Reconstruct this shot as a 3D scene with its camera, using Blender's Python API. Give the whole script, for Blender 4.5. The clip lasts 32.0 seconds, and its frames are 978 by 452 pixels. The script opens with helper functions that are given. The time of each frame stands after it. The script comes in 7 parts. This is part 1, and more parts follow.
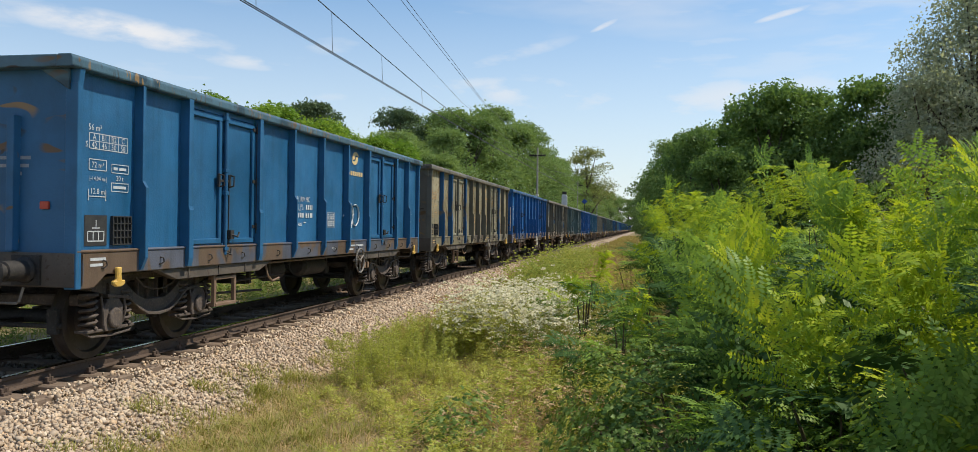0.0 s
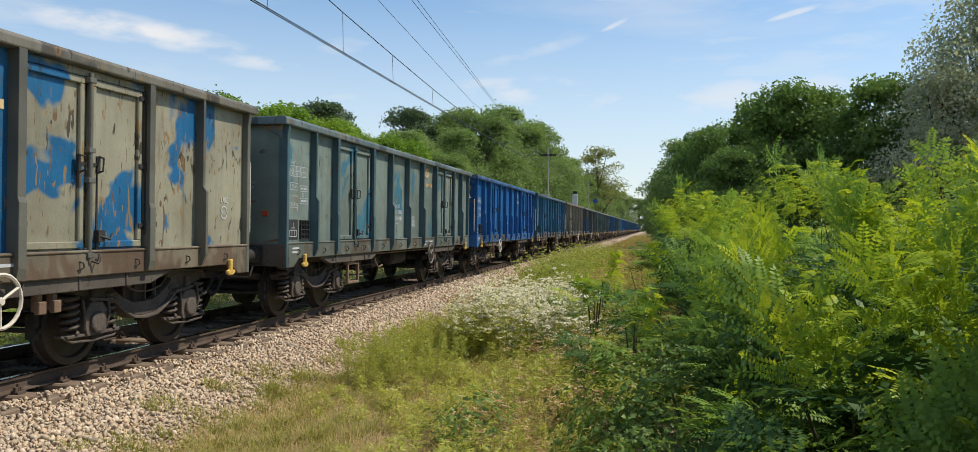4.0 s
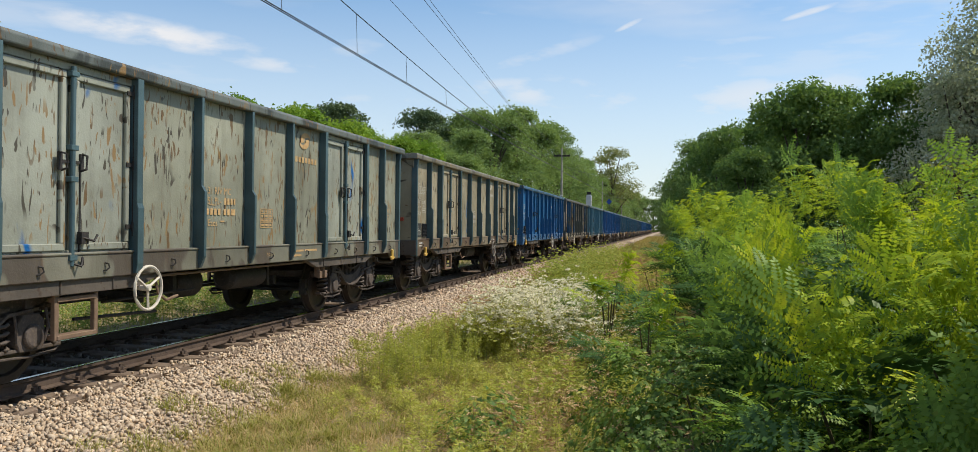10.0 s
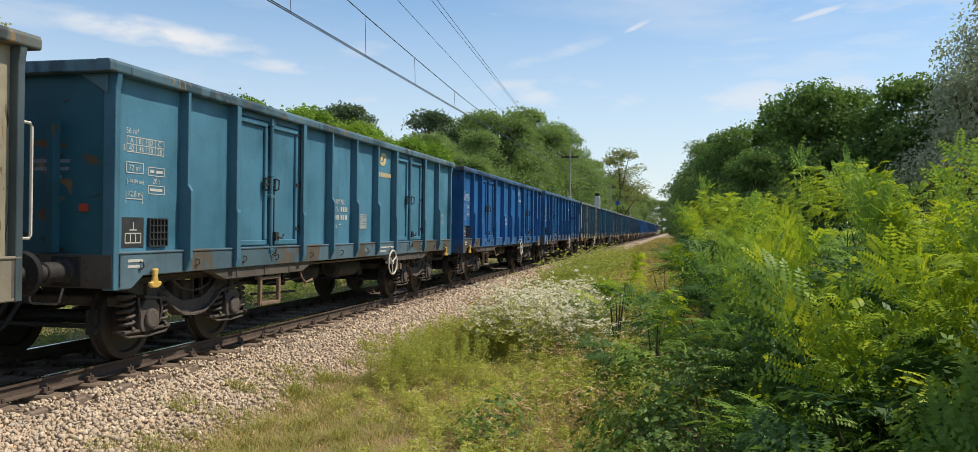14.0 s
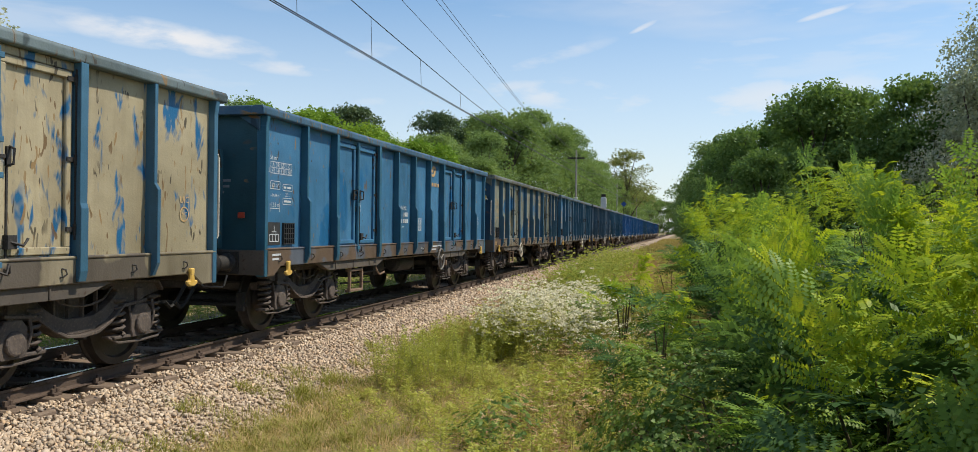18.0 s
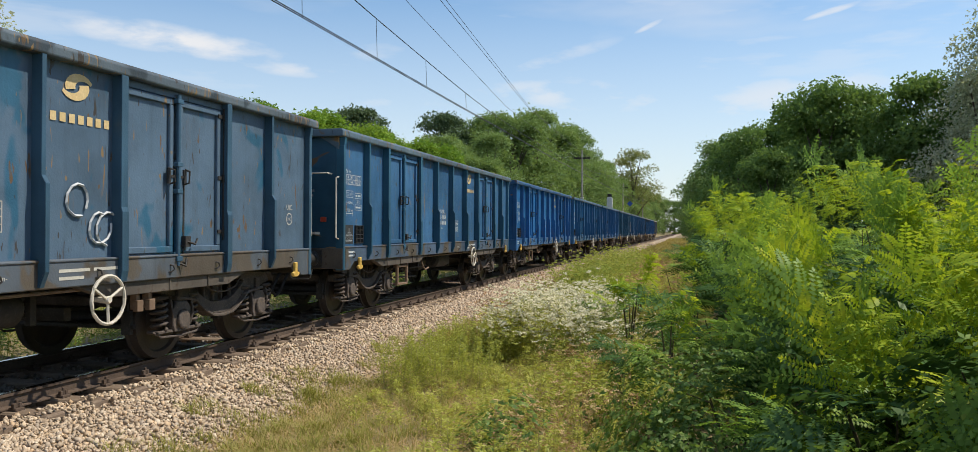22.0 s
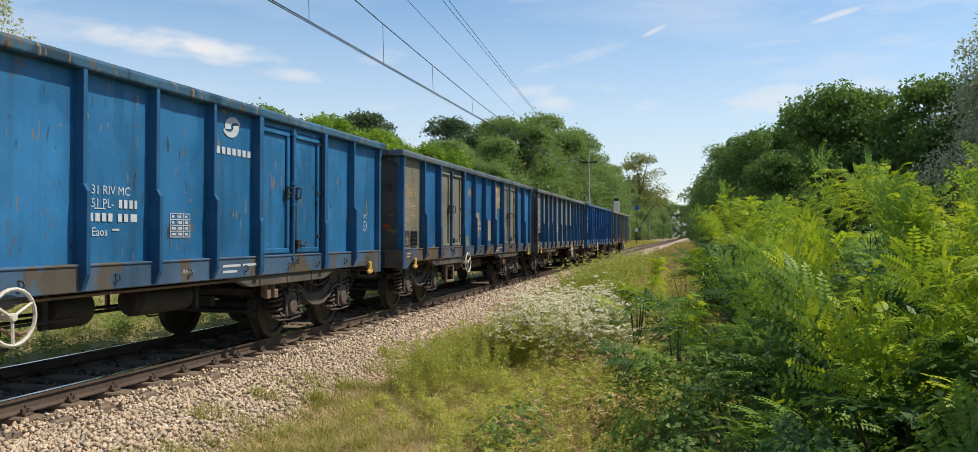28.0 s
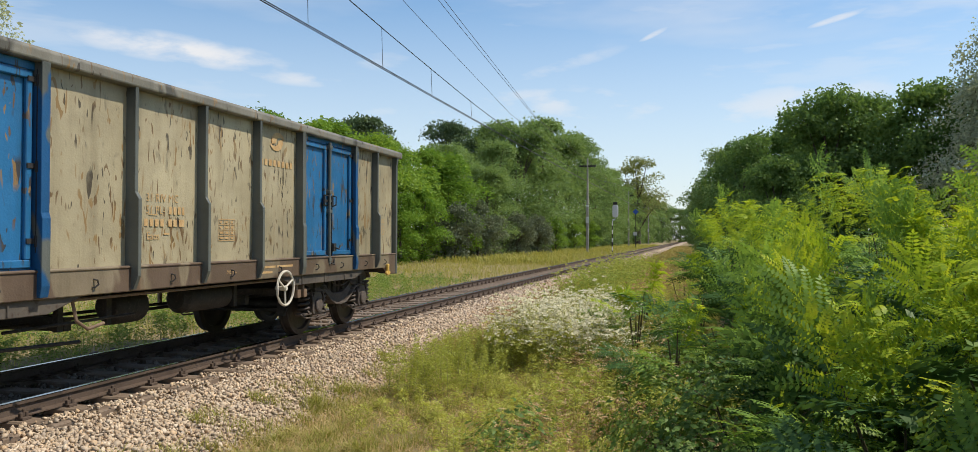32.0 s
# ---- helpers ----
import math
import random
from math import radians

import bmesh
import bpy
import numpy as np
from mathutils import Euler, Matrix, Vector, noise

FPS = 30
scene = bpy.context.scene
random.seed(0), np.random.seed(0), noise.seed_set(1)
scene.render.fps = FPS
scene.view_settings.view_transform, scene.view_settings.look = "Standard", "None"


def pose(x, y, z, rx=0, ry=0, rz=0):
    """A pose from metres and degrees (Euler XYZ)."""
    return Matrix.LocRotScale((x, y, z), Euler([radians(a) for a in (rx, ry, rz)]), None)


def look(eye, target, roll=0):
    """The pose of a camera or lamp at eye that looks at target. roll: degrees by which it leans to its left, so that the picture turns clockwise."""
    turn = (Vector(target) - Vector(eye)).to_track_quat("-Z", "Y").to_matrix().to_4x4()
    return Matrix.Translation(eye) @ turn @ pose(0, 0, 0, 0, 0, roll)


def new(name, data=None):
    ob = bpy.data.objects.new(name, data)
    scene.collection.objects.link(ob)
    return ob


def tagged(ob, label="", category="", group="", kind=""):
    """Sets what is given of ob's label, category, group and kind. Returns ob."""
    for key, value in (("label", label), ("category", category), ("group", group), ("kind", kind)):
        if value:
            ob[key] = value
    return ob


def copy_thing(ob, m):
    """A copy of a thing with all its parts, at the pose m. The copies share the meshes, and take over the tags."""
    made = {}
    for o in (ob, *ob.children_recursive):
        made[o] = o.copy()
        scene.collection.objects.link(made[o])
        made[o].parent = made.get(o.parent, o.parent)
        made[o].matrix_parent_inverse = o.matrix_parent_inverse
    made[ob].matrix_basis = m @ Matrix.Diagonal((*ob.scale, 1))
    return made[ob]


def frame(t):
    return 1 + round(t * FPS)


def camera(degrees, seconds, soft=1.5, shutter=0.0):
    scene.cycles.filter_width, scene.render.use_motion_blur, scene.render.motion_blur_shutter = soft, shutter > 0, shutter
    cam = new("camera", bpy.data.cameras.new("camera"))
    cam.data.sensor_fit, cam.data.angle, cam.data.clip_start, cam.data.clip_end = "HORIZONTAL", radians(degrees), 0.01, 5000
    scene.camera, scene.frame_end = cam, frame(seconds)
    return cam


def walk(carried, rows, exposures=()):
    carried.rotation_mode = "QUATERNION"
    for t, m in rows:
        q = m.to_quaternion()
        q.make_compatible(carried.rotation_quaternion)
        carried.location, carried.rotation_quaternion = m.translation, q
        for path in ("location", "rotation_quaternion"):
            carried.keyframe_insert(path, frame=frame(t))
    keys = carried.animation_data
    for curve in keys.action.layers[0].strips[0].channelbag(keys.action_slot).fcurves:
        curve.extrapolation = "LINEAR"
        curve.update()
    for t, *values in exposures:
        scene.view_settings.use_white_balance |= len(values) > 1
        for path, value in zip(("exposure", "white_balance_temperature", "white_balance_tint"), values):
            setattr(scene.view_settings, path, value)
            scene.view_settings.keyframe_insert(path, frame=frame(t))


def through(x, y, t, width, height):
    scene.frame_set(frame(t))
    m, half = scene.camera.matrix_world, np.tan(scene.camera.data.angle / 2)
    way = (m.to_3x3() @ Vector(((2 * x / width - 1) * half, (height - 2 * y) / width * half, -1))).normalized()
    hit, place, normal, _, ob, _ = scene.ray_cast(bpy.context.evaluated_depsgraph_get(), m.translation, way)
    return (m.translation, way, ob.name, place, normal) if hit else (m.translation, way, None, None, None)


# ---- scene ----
EYE = Vector((6.925, 0.0, 1.542))
cam = camera(61.20, 32.0, soft=0.45)


def aim(yaw, pitch, roll):
    """Pose of the hand-held camera: degrees left of the track's line, up, and lean."""
    a, b = radians(yaw), radians(pitch)
    return look(EYE, EYE + Vector((-math.sin(a) * math.cos(b), math.cos(a) * math.cos(b), math.sin(b))), roll)


PATH = [
    (0, 10.465, 0.056, 0.750), (0.5, 10.566, 0.048, 0.756), (1, 10.663, 0.042, 0.761), (1.5, 10.761, 0.031, 0.748),
    (2, 10.852, 0.017, 0.731), (2.5, 10.935, 0.009, 0.717), (3, 11.021, 0.010, 0.704), (3.5, 11.112, 0.018, 0.723),
    (5.5, 11.433, 0.014, 0.724), (6, 11.515, 0.021, 0.719), (6.5, 11.600, 0.032, 0.706), (7, 11.687, 0.049, 0.719),
    (7.5, 11.768, 0.064, 0.736), (8, 11.845, 0.061, 0.720), (8.5, 11.921, 0.053, 0.683), (9, 11.994, 0.054, 0.663),
    (9.5, 12.065, 0.060, 0.670), (10, 12.147, 0.069, 0.668), (10.5, 12.233, 0.074, 0.651), (11, 12.308, 0.075, 0.653),
    (11.5, 12.380, 0.081, 0.662), (12, 12.452, 0.091, 0.676), (12.5, 12.519, 0.098, 0.693), (13, 12.585, 0.111, 0.688),
    (13.5, 12.651, 0.131, 0.690), (14, 12.718, 0.149, 0.713), (14.5, 12.789, 0.167, 0.729), (16.5, 13.028, 0.223, 0.688),
    (17, 13.072, 0.231, 0.683), (17.5, 13.110, 0.233, 0.648), (18, 13.147, 0.234, 0.609), (18.5, 13.190, 0.237, 0.565),
    (19, 13.240, 0.236, 0.504), (19.5, 13.290, 0.226, 0.442), (20, 13.337, 0.211, 0.367), (20.5, 13.393, 0.205, 0.280),
    (21, 13.459, 0.217, 0.238), (21.5, 13.519, 0.235, 0.272), (22, 13.568, 0.261, 0.319), (22.5, 13.610, 0.288, 0.342),
    (23, 13.654, 0.309, 0.377), (23.5, 13.699, 0.333, 0.398), (24, 13.742, 0.354, 0.368), (24.5, 13.784, 0.379, 0.320),
    (25, 13.827, 0.413, 0.297), (25.5, 13.871, 0.442, 0.296), (27.5, 14.009, 0.509, 0.152), (28, 14.037, 0.572, 0.187),
    (28.5, 14.070, 0.660, 0.208), (29, 14.078, 0.709, 0.214), (29.5, 14.054, 0.729, 0.212), (30, 14.025, 0.752, 0.195),
    (30.5, 14.002, 0.771, 0.174), (31, 13.982, 0.790, 0.185), (31.5, 13.967, 0.813, 0.202), (32, 13.957, 0.834, 0.192),
]
walk(cam, [(t, aim(a, b, c)) for t, a, b, c in PATH])

# ---- light ----
SUN_ELEV, SUN_AZ = radians(55), radians(70)      # azimuth clockwise from +y
world = bpy.data.worlds.new("sky")
scene.world = world
world.use_nodes = True
wn, wl = world.node_tree.nodes, world.node_tree.links
wn.clear()
sky = wn.new("ShaderNodeTexSky")
sky.sky_type, sky.sun_disc = "NISHITA", False
sky.sun_elevation, sky.sun_rotation = SUN_ELEV, SUN_AZ
sky.air_density, sky.dust_density, sky.ozone_density = 1.0, 0.15, 4.5
wc = wn.new("ShaderNodeTexCoord")


def cloud_layer(scale, turn, w, low, high, detail=5.0):
    mp = wn.new("ShaderNodeMapping")
    mp.inputs["Scale"].default_value = scale
    mp.inputs["Rotation"].default_value = turn
    ns = wn.new("ShaderNodeTexNoise")
    ns.noise_dimensions = "4D"
    ns.inputs["W"].default_value, ns.inputs["Detail"].default_value = w, detail
    ns.inputs["Scale"].default_value, ns.inputs["Roughness"].default_value = 1.0, 0.55
    rp = wn.new("ShaderNodeMapRange")
    rp.inputs["From Min"].default_value, rp.inputs["From Max"].default_value = low, high
    rp.interpolation_type = "SMOOTHSTEP"
    wl.new(wc.outputs["Generated"], mp.inputs["Vector"])
    wl.new(mp.outputs["Vector"], ns.inputs["Vector"])
    wl.new(ns.outputs["Fac"], rp.inputs["Value"])
    return rp.outputs["Result"]


def math_node(nodes, links, op, a, b):
    n = nodes.new("ShaderNodeMath")
    n.operation = op
    for s, v in zip(n.inputs, (a, b)):
        if isinstance(v, (int, float)):
            s.default_value = v
        else:
            links.new(v, s)
    return n.outputs[0]


veil = cloud_layer((1.6, 1.6, 7.0), (0.1, 0.12, 0.3), 2.0, 0.42, 0.78)
wisp = cloud_layer((4.0, 2.0, 20.0), (0.1, -0.22, 0.4), 7.3, 0.47, 0.66)
sep = wn.new("ShaderNodeSeparateXYZ")
wl.new(wc.outputs["Generated"], sep.inputs[0])
low = wn.new("ShaderNodeMapRange")
low.inputs["From Min"].default_value, low.inputs["From Max"].default_value = 0.29, -0.02
low.inputs["To Max"].default_value = 0.85
wl.new(sep.outputs["Z"], low.inputs["Value"])


def streak(az, el, lean, long, thin, amount):
    """One wind-drawn cloud: degrees from the track's line and above the horizon, its lean, half length and half width."""
    a, b, c = radians(az), radians(el), radians(lean)
    n = Vector((math.sin(a) * math.cos(b), math.cos(a) * math.cos(b), math.sin(b)))
    right = Vector((math.cos(a), -math.sin(a), 0))
    up = right.cross(n)
    u, v = right * math.cos(c) + up * math.sin(c), up * math.cos(c) - right * math.sin(c)
    out = None
    for axis, size in ((u, radians(long)), (v, radians(thin))):
        dot = wn.new("ShaderNodeVectorMath")
        dot.operation = "DOT_PRODUCT"
        wl.new(wc.outputs["Generated"], dot.inputs[0])
        dot.inputs[1].default_value = axis / size
        sq = math_node(wn, wl, "MULTIPLY", dot.outputs["Value"], dot.outputs["Value"])
        out = sq if out is None else math_node(wn, wl, "ADD", out, sq)
    fall = math_node(wn, wl, "MULTIPLY", math_node(wn, wl, "SUBTRACT", 1.0, out), amount)
    ragged = math_node(wn, wl, "MULTIPLY", fall, math_node(wn, wl, "ADD", fray, 0.25))
    side = wn.new("ShaderNodeVectorMath")
    side.operation = "DOT_PRODUCT"
    wl.new(wc.outputs["Generated"], side.inputs[0])
    side.inputs[1].default_value = n
    front = math_node(wn, wl, "GREATER_THAN", side.outputs["Value"], 0.5)
    return math_node(wn, wl, "MAXIMUM", math_node(wn, wl, "MULTIPLY", ragged, front), 0.0)


fray = cloud_layer((16.0, 16.0, 46.0), (0.1, -0.2, 0.2), 4.1, 0.3, 0.66)
streaks = None
for spec in ((-2.6, 13.7, 24, 1.4, 0.24, 0.7), (9.0, 13.9, 14, 2.2, 0.26, 0.75), (4.4, 11.6, 8, 2.0, 0.18, 0.4), (-34.5, 12.0, -5, 9.0, 1.2, 0.85), (-27.0, 10.6, -3, 5.0, 0.7, 0.6), (-8.0, 9.2, -3, 11.0, 1.7, 0.6), (6.0, 8.8, 5, 11.0, 1.9, 0.6), (-9.0, 11.7, 16, 6.0, 0.7, 0.45), (-20.0, 8.6, -4, 8.0, 0.9, 0.45)):
    one = streak(*spec)
    streaks = one if streaks is None else math_node(wn, wl, "MAXIMUM", streaks, one)
m1 = math_node(wn, wl, "MULTIPLY", veil, 0.62)
m2 = math_node(wn, wl, "MAXIMUM", math_node(wn, wl, "MULTIPLY", wisp, 0.42), streaks)
m3 = math_node(wn, wl, "MAXIMUM", m1, m2)
m4 = math_node(wn, wl, "MAXIMUM", m3, low.outputs["Result"])
cmix = wn.new("ShaderNodeMixRGB")
wl.new(m4, cmix.inputs["Fac"])
tint = wn.new("ShaderNodeMixRGB")
tint.blend_type = "MULTIPLY"
tint.inputs["Fac"].default_value, tint.inputs["Color2"].default_value = 1.0, (0.94, 1.05, 1.03, 1)
wl.new(sky.outputs["Color"], tint.inputs["Color1"])
wl.new(tint.outputs["Color"], cmix.inputs["Color1"])
cmix.inputs["Color2"].default_value = (5.65, 5.75, 5.95, 1)
bg = wn.new("ShaderNodeBackground")
bg.inputs["Strength"].default_value = 0.147
wo = wn.new("ShaderNodeOutputWorld")
wl.new(cmix.outputs["Color"], bg.inputs["Color"])
wl.new(bg.outputs[0], wo.inputs["Surface"])

sun = bpy.data.lights.new("sun", "SUN")
sun.energy, sun.angle, sun.color = 5.0, radians(0.8), (1.0, 0.9, 0.74)
sun_dir = Vector((math.sin(SUN_AZ) * math.cos(SUN_ELEV), math.cos(SUN_AZ) * math.cos(SUN_ELEV), math.sin(SUN_ELEV)))
sun_ob = new("sun", sun)
sun_ob.matrix_world = look(sun_dir * 50, (0, 0, 0))
scene.view_settings.exposure = 0.0


# ---- materials ----
class Mat:
    """A node material with a few shortcuts."""

    def __init__(self, name, rough=0.6, metal=0.0, spec=0.4):
        self.m = bpy.data.materials.new(name)
        self.m.use_nodes = True
        self.n, self.l = self.m.node_tree.nodes, self.m.node_tree.links
        self.b = self.n["Principled BSDF"]
        self.b.inputs["Roughness"].default_value = rough
        self.b.inputs["Metallic"].default_value = metal
        self.b.inputs["Specular IOR Level"].default_value = spec
        self.tc = self.n.new("ShaderNodeTexCoord")

    def coords(self, scale=(1, 1, 1), turn=(0, 0, 0)):
        mp = self.n.new("ShaderNodeMapping")
        mp.inputs["Scale"].default_value = scale
        mp.inputs["Rotation"].default_value = turn
        self.l.new(self.tc.outputs["Object"], mp.inputs["Vector"])
        return mp.outputs["Vector"]

    def noise(self, scale, w=0.0, detail=4.0, rough=0.55, vec=None, distort=0.0):
        ns = self.n.new("ShaderNodeTexNoise")
        ns.noise_dimensions = "4D"
        ns.inputs["W"].default_value, ns.inputs["Scale"].default_value = w, scale
        ns.inputs["Detail"].default_value, ns.inputs["Roughness"].default_value = detail, rough
        ns.inputs["Distortion"].default_value = distort
        self.l.new(vec or self.tc.outputs["Object"], ns.inputs["Vector"])
        return ns.outputs["Fac"]

    def ramp(self, fac, low, high, to=1.0):
        rp = self.n.new("ShaderNodeMapRange")
        rp.inputs["From Min"].default_value, rp.inputs["From Max"].default_value = low, high
        rp.inputs["To Max"].default_value = to
        self.l.new(fac, rp.inputs["Value"])
        return rp.outputs["Result"]

    def mix(self, fac, a, b, mode="MIX"):
        mx = self.n.new("ShaderNodeMixRGB")
        mx.blend_type = mode
        for s, v in zip(mx.inputs, (fac, a, b)):
            if isinstance(v, (int, float)):
                s.default_value = v
            elif isinstance(v, tuple):
                s.default_value = (*v, 1)
            else:
                self.l.new(v, s)
        return mx.outputs["Color"]

    def color(self, c):
        self.l.new(c, self.b.inputs["Base Color"])

    def rough(self, fac):
        self.l.new(fac, self.b.inputs["Roughness"])

    def bump(self, fac, strength, dist=0.01):
        bp = self.n.new("ShaderNodeBump")
        bp.inputs["Strength"].default_value, bp.inputs["Distance"].default_value = strength, dist
        self.l.new(fac, bp.inputs["Height"])
        self.l.new(bp.outputs["Normal"], self.b.inputs["Normal"])


def surface(name, a, b, scale, rough=0.7, metal=0.0, bump=0.3, fine=6.0, c=None, dist=0.01, spec=0.3):
    """Two-scale mottled surface between the colours a and b, with a third in spots."""
    m = Mat(name, rough, metal, spec)
    big = m.ramp(m.noise(scale, 1.0), 0.3, 0.7)
    sm = m.noise(scale * fine, 3.0)
    col = m.mix(big, a, b)
    if c:
        col = m.mix(m.ramp(sm, 0.55, 0.7), col, c)
    col = m.mix(0.35, col, m.mix(m.ramp(sm, 0.3, 0.7), (0.35, 0.35, 0.35), (1.0, 1.0, 1.0)), "MULTIPLY")
    m.color(col)
    if bump:
        m.bump(sm, bump, dist)
    return m.m


def varied(name, colors, rough=0.8, per="object", bump=0.0, scale=20.0):
    """Colour picked per object or per island from a few."""
    m = Mat(name, rough, 0.0, 0.25)
    if per == "object":
        src = m.n.new("ShaderNodeObjectInfo").outputs["Random"]
    else:
        src = m.n.new("ShaderNodeNewGeometry").outputs["Random Per Island"]
    rp = m.n.new("ShaderNodeValToRGB")
    el = rp.color_ramp.elements
    while len(el) < len(colors):
        el.new(0.5)
    for i, c in enumerate(colors):
        el[i].position, el[i].color = i / max(1, len(colors) - 1), (*c, 1)
    m.l.new(src, rp.inputs["Fac"])
    ns = m.noise(scale, 1.0)
    m.color(m.mix(0.5, rp.outputs["Color"], m.mix(m.ramp(ns, 0.3, 0.7), (0.45, 0.43, 0.4), (1.0, 1.0, 1.0)), "MULTIPLY"))
    if bump:
        m.bump(ns, bump, 0.01)
    return m.m


def leaf(name, colors, through=0.4, gloss=0.025):
    """Foliage: diffuse and translucent, tinted per island and per object."""
    m = bpy.data.materials.new(name)
    m.use_nodes = True
    n, l = m.node_tree.nodes, m.node_tree.links
    n.clear()
    out = n.new("ShaderNodeOutputMaterial")
    geo, oi = n.new("ShaderNodeNewGeometry"), n.new("ShaderNodeObjectInfo")
    rp = n.new("ShaderNodeValToRGB")
    el = rp.color_ramp.elements
    while len(el) < len(colors):
        el.new(0.5)
    for i, c in enumerate(colors):
        el[i].position, el[i].color = i / max(1, len(colors) - 1), (*c, 1)
    a = math_node(n, l, "MULTIPLY", geo.outputs["Random Per Island"], 0.6)
    b = math_node(n, l, "MULTIPLY", oi.outputs["Random"], 0.4)
    l.new(math_node(n, l, "ADD", a, b), rp.inputs["Fac"])
    df, tr, gl = n.new("ShaderNodeBsdfDiffuse"), n.new("ShaderNodeBsdfTranslucent"), n.new("ShaderNodeBsdfGlossy")
    gl.inputs["Roughness"].default_value = 0.45
    gl.inputs["Color"].default_value = (0.8, 0.85, 0.8, 1)
    warm = n.new("ShaderNodeMixRGB")
    warm.blend_type = "MULTIPLY"
    warm.inputs["Fac"].default_value = 1.0
    warm.inputs["Color2"].default_value = (1.22, 1.18, 0.68, 1)
    l.new(rp.outputs["Color"], df.inputs["Color"])
    l.new(rp.outputs["Color"], warm.inputs["Color1"])
    l.new(warm.outputs["Color"], tr.inputs["Color"])
    m1, m2 = n.new("ShaderNodeMixShader"), n.new("ShaderNodeMixShader")
    m1.inputs["Fac"].default_value = through
    l.new(df.outputs[0], m1.inputs[1])
    l.new(tr.outputs[0], m1.inputs[2])
    m2.inputs["Fac"].default_value = gloss * 0.5
    l.new(m1.outputs[0], m2.inputs[1])
    l.new(gl.outputs[0], m2.inputs[2])
    l.new(m2.outputs[0], out.inputs["Surface"])
    return m


def paint(name, base, other=None, amount=0.0, rust=0.1, scratch=0.0, seed=0.0, rough=0.42, stroke=False, spatter=0.0):
    """Weathered wagon paint: faded base, patches of another coat, rust runs, scratches."""
    m = Mat(name, rough, 0.0, 0.35)
    big = m.noise(0.55, seed, 3.0)
    mid = m.noise(3.5, seed + 5, 5.0, 0.6)
    fine = m.noise(40.0, seed + 9, 3.0)
    dark = tuple(c * 0.72 for c in base)
    base = tuple(c * 1.08 for c in base)
    pale = tuple(min(1.0, c * 1.1 + 0.014) for c in base)
    col = m.mix(m.ramp(big, 0.35, 0.68), dark, pale)
    col = m.mix(m.ramp(mid, 0.42, 0.75, 0.45), col, tuple(c * 0.84 + 0.014 for c in base))
    if other:
        v = m.coords((1.0, 2.6, 0.8), (0.25, 0, 0)) if stroke else m.coords((1.0, 0.9, 0.6))
        edge = 0.66 - 0.3 * amount
        col = m.mix(m.ramp(m.noise(2.2 if stroke else 1.3, seed + 13, 3.0, 0.6, v, 0.6), edge, edge + (0.07 if stroke else 0.03)), col, other)
    grime = m.ramp(m.noise(1.7, seed + 40, 7.0, 0.68), 0.45, 0.8, 0.6)
    col = m.mix(grime, col, (0.42, 0.4, 0.37), "MULTIPLY")
    streak = m.ramp(m.noise(1.0, seed + 44, 4.0, 0.6, m.coords((1.0, 5.5, 0.3))), 0.5, 0.78, 0.6)
    col = m.mix(streak, col, (0.5, 0.47, 0.43), "MULTIPLY")
    if rust:
        runs = m.noise(1.0, seed + 17, 5.0, 0.65, m.coords((1.0, 7.0, 0.55)))
        col = m.mix(m.ramp(runs, 0.68 - 0.22 * rust, 0.86 - 0.2 * rust, 0.75), col, (0.16, 0.085, 0.045))
        spots = m.noise(6.0, seed + 21, 6.0, 0.7)
        col = m.mix(m.ramp(spots, 0.74 - 0.16 * rust, 0.78 - 0.15 * rust, 0.85), col, (0.11, 0.055, 0.03))
    if scratch:
        for k, turn in enumerate((0.5, -0.7, 0.15)):
            v = m.coords((1.0, 10.0, 2.5), (turn * 1.3, 0, 0))
            sc = m.noise(1.0, seed + 30 + k * 3.7, 1.5, 0.5, v, 1.6)
            lim = 0.675 - 0.1 * scratch
            gate = m.ramp(m.noise(2.3, seed + 70 + k * 1.9, 2.0), 0.44, 0.54, 0.9)
            col = m.mix(math_node(m.n, m.l, "MULTIPLY", m.ramp(sc, lim, lim + 0.02), gate), col, ((0.13, 0.075, 0.03), (0.045, 0.035, 0.025), (0.24, 0.15, 0.06))[k])
    if spatter:
        v = m.coords((1.0, 9.0, 2.2))
        lim = 0.78 - 0.12 * spatter
        col = m.mix(m.ramp(m.noise(1.3, seed + 50, 4.0, 0.7, v), lim, lim + 0.02, 0.9), col, (0.6, 0.64, 0.66))
    m.color(col)
    m.rough(m.ramp(mid, 0.2, 0.8, 0.5))
    m.n[-1].inputs["To Min"].default_value = 0.3
    m.n[-1].inputs["To Max"].default_value = 0.62
    ht = m.mix(0.12, m.noise(1.6, seed + 2, 2.0), fine)
    m.bump(ht, 0.55, 0.05)
    return m.m


